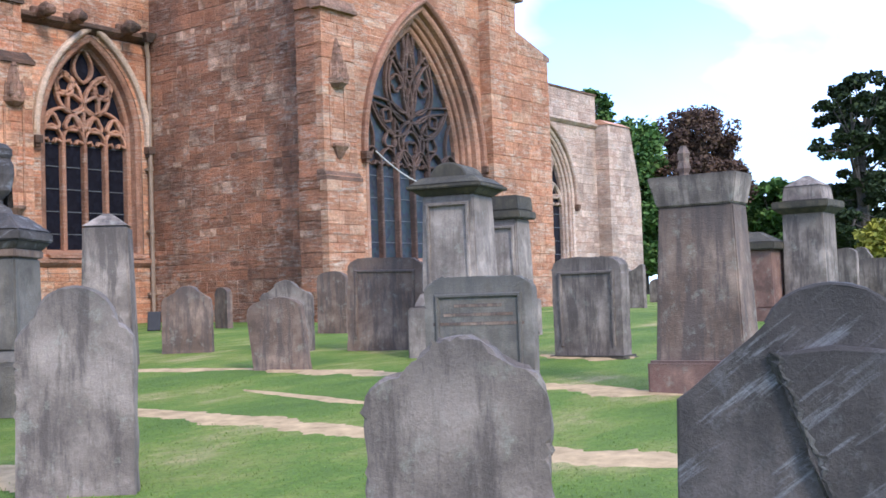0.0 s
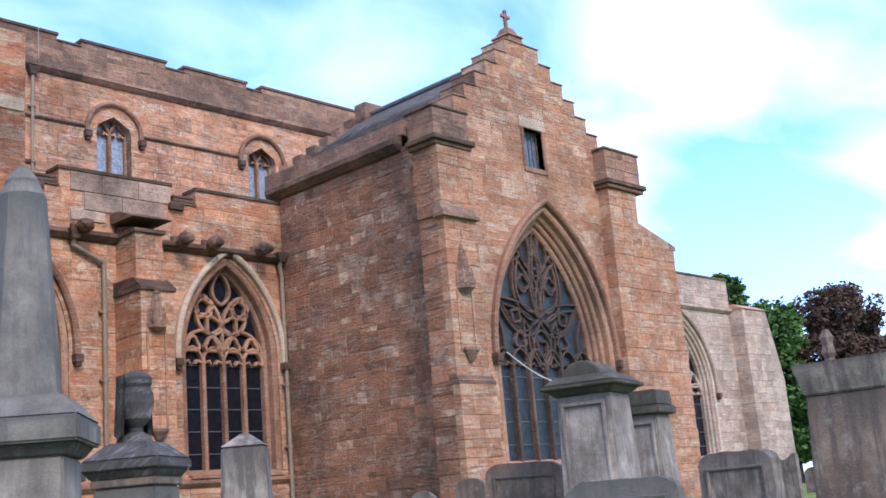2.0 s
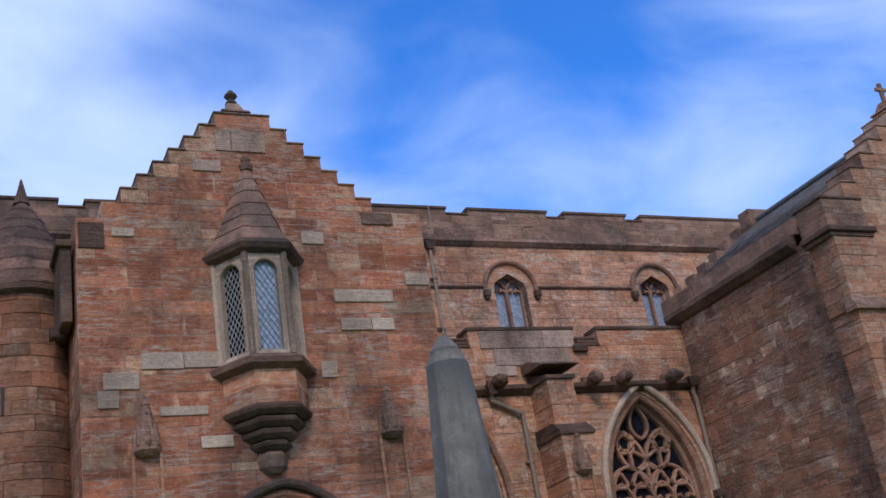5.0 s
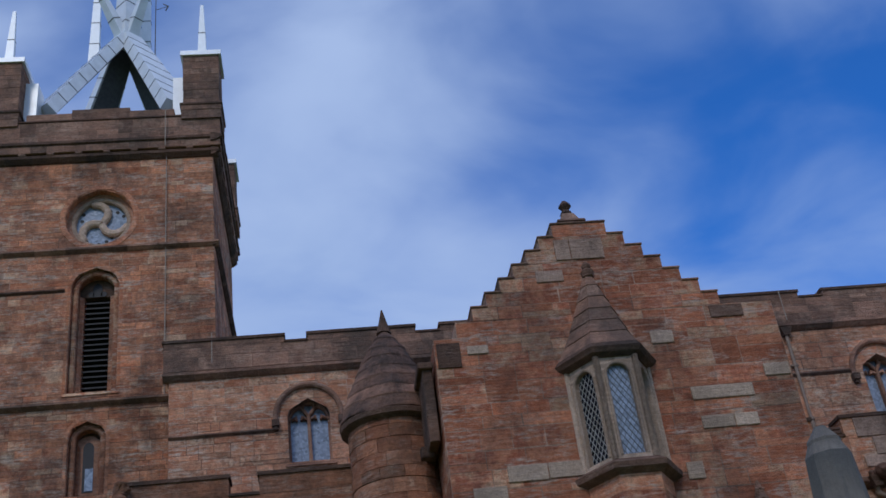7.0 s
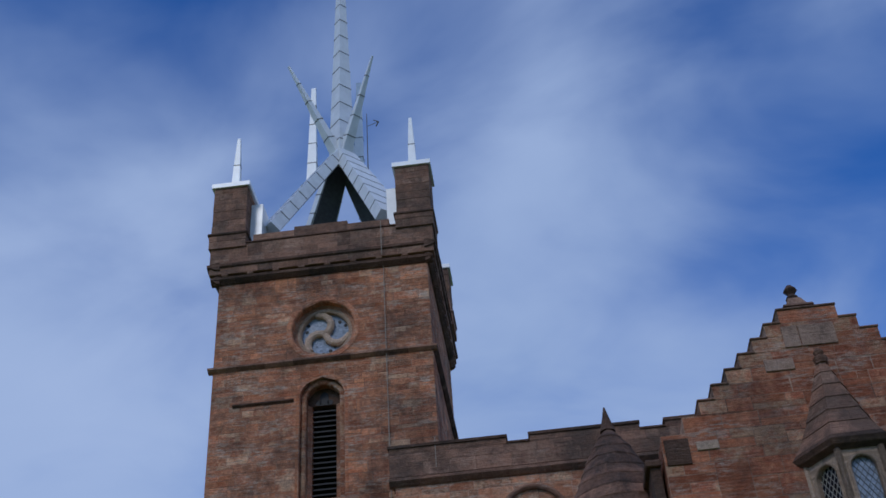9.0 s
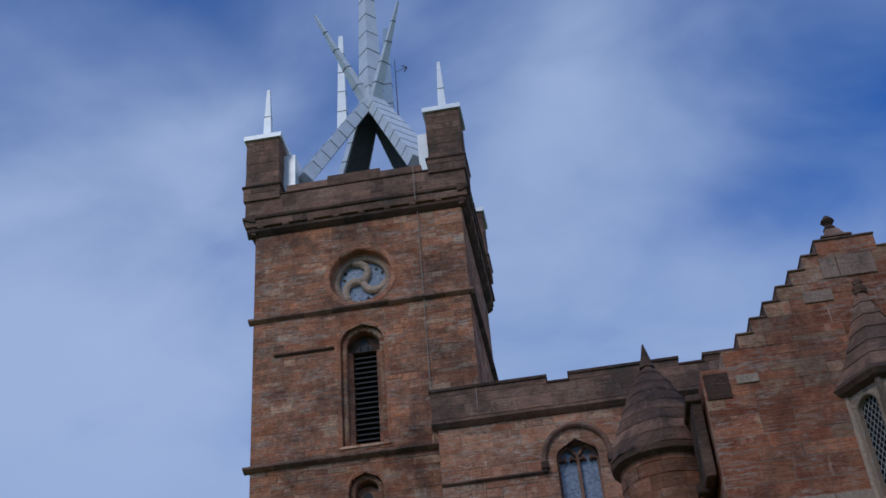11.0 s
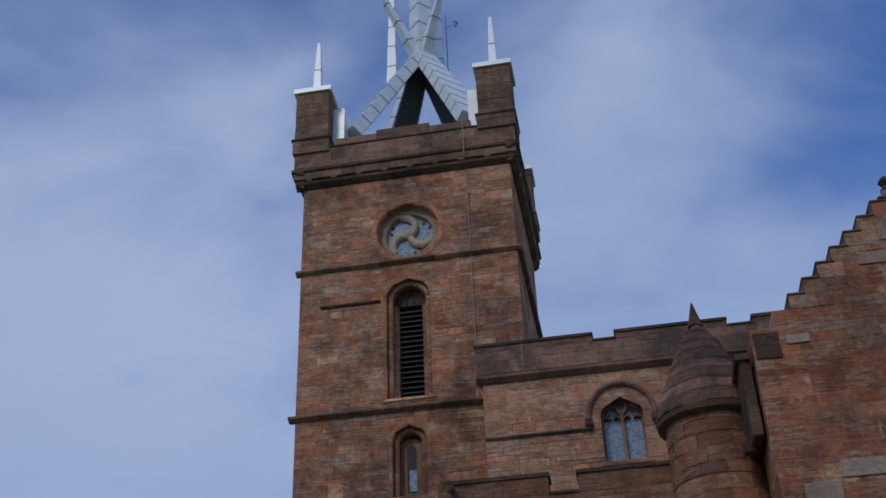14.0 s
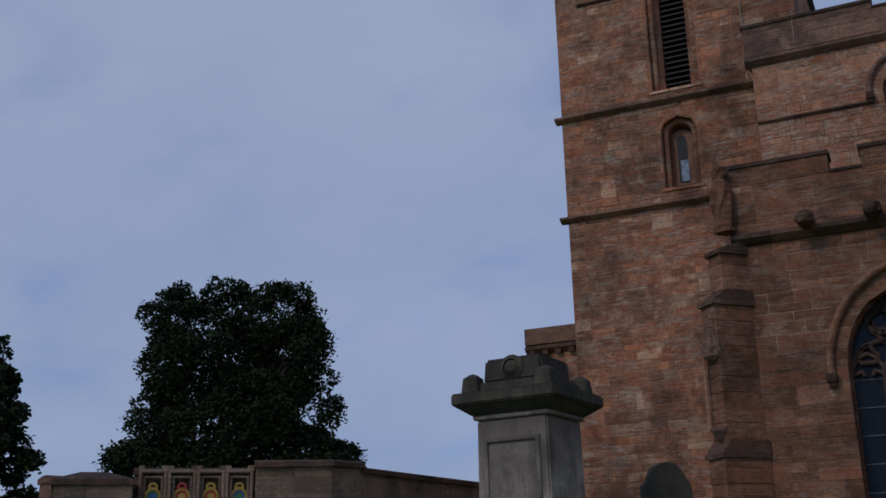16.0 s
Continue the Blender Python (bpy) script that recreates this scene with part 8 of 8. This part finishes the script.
def boundary():
    runs = [((40.4, 28.0), (34.6, 28.0), 4.28), ((34.6, 27.6), (30.8, 27.6), 4.42), ((30.8, 27.6), (29.3, 28.2), 4.42), ((29.3, 28.2), (21.0, 35.5), 4.30), ((44.2, 28.0), (40.4, 29.0), 4.1), ((75, 34), (44.2, 28.2), 3.4)]
    for i, ((a0, d0), (a1, d1), z) in enumerate(runs):
        p, q = Vector(polar(a0, d0)), Vector(polar(a1, d1))
        f = Face(p, q - p)
        L = (q - p).length
        w = wall("wall_boundary_%d" % (i + 1), f, [(-0.6, z - 0.14, 0.004, L - 0.004)], [], 0.6, M_GATE, 0.36, (0.5, 1.1), seed=80 + i, label="brown ashlar boundary wall beside the gateway")
        bm = bmesh.new()
        f.box(bm, -0.03, z - 0.14, -0.66, L + 0.03, z - 0.02, 0.1)
        p8 = f.at
        hexa(bm, [p8(-0.03, z - 0.02, 0.1), p8(L + 0.03, z - 0.02, 0.1), p8(L + 0.03, z - 0.02, -0.66), p8(-0.03, z - 0.02, -0.66), p8(-0.03, z + 0.05, -0.2), p8(L + 0.03, z + 0.05, -0.2), p8(L + 0.03, z + 0.05, -0.4), p8(-0.03, z + 0.05, -0.4)])
        part("coping", bm, M_STRING, w)
    p, q = Vector(polar(40.2, 27.9)), Vector(polar(34.7, 27.9))
    f = Face(p, q - p)
    L = (q - p).length
    for i in range(4):
        c = L * (i + 0.5) / 4
        base = new("heraldic_panel")
        tagged(base, "carved stone frame with a painted and gilded heraldic shield", "panel", "gateway panels")
        bm = bmesh.new()
        f.sweep(bm, [(c - 0.29, 2.7), (c - 0.29, 4.2), (c + 0.29, 4.2), (c + 0.29, 2.7)], 0.09, 0.0, 0.18, chamfer=0.03)
        f.sweep(bm, [(c - 0.2, 2.7), (c - 0.2, 4.08), (c + 0.2, 4.08), (c + 0.2, 2.7)], 0.05, 0.0, 0.12)
        part("frame", bm, M_GATE, base)
        bm = bmesh.new()
        f.box(bm, c - 0.34, 4.22, -0.1, c - 0.2, 4.34, 0.16)
        f.box(bm, c + 0.2, 4.22, -0.1, c + 0.34, 4.34, 0.16)
        part("pinnacle", bm, M_GATE, base)
        for nm, line, m, n in (("garland", arc_pts(c, 3.62, 0.17, 0, 345, 20), M_GOLD, 0.1), ("inner_ring", arc_pts(c, 3.62, 0.115, 0, 345, 18), (M_GRN, M_RED, M_RED, M_BLUE)[i], 0.08)):
            bm = bmesh.new()
            f.sweep(bm, line, 0.06, 0.02, n, True, chamfer=0.015)
            part(nm, bm, m, base)
        bm = bmesh.new()
        fill(bm, f, [(c - 0.09, 3.70), (c + 0.09, 3.70), (c + 0.09, 3.60), (c, 3.50), (c - 0.09, 3.60)], 0.02, 0.07)
        part("shield", bm, (M_BLUE, M_GOLD, M_GOLD, M_GRN)[i], base)
        bm = bmesh.new()
        f.sweep(bm, arc_pts(c, 3.84, 0.09, 0, 180, 8), 0.05, 0.02, 0.09)
        f.box(bm, c - 0.11, 3.79, 0.02, c + 0.11, 3.84, 0.1)
        part("crown", bm, (M_GOLD, M_RED, M_GOLD, M_GOLD)[i], base)
        bm = bmesh.new()
        f.sweep(bm, arc_pts(c, 3.2, 0.14, 0, 345, 16), 0.05, 0.02, 0.08, True)
        part("lower_wreath", bm, (M_RED, M_GOLD, M_BLUE, M_GOLD)[i], base)
    # gate pier with a shallow domed cap
    x, y = polar(42.3, 27.4)
    base = new("gate_pier")
    base.matrix_basis = pose(x, y, ground_z(x, y), 0, 0, 42.3)
    tagged(base, "square stone gate pier with a low sloping cap", "pier")
    bm = bmesh.new()
    courses(base, -0.85, 0.85, -0.5, 0.9, -0.3, 3.65, random.Random(9), 0.4, M_GATE)
    bm = bmesh.new()
    frustum(bm, 0, 0.2, 3.65, 3.78, 0.92, 0.76, 0.92, 0.76)
    frustum(bm, 0, 0.2, 3.78, 3.98, 0.9, 0.74, 0.3, 0.25)
    part("cap", bm, M_STRING, base)


boundary()

lay_single_stones()
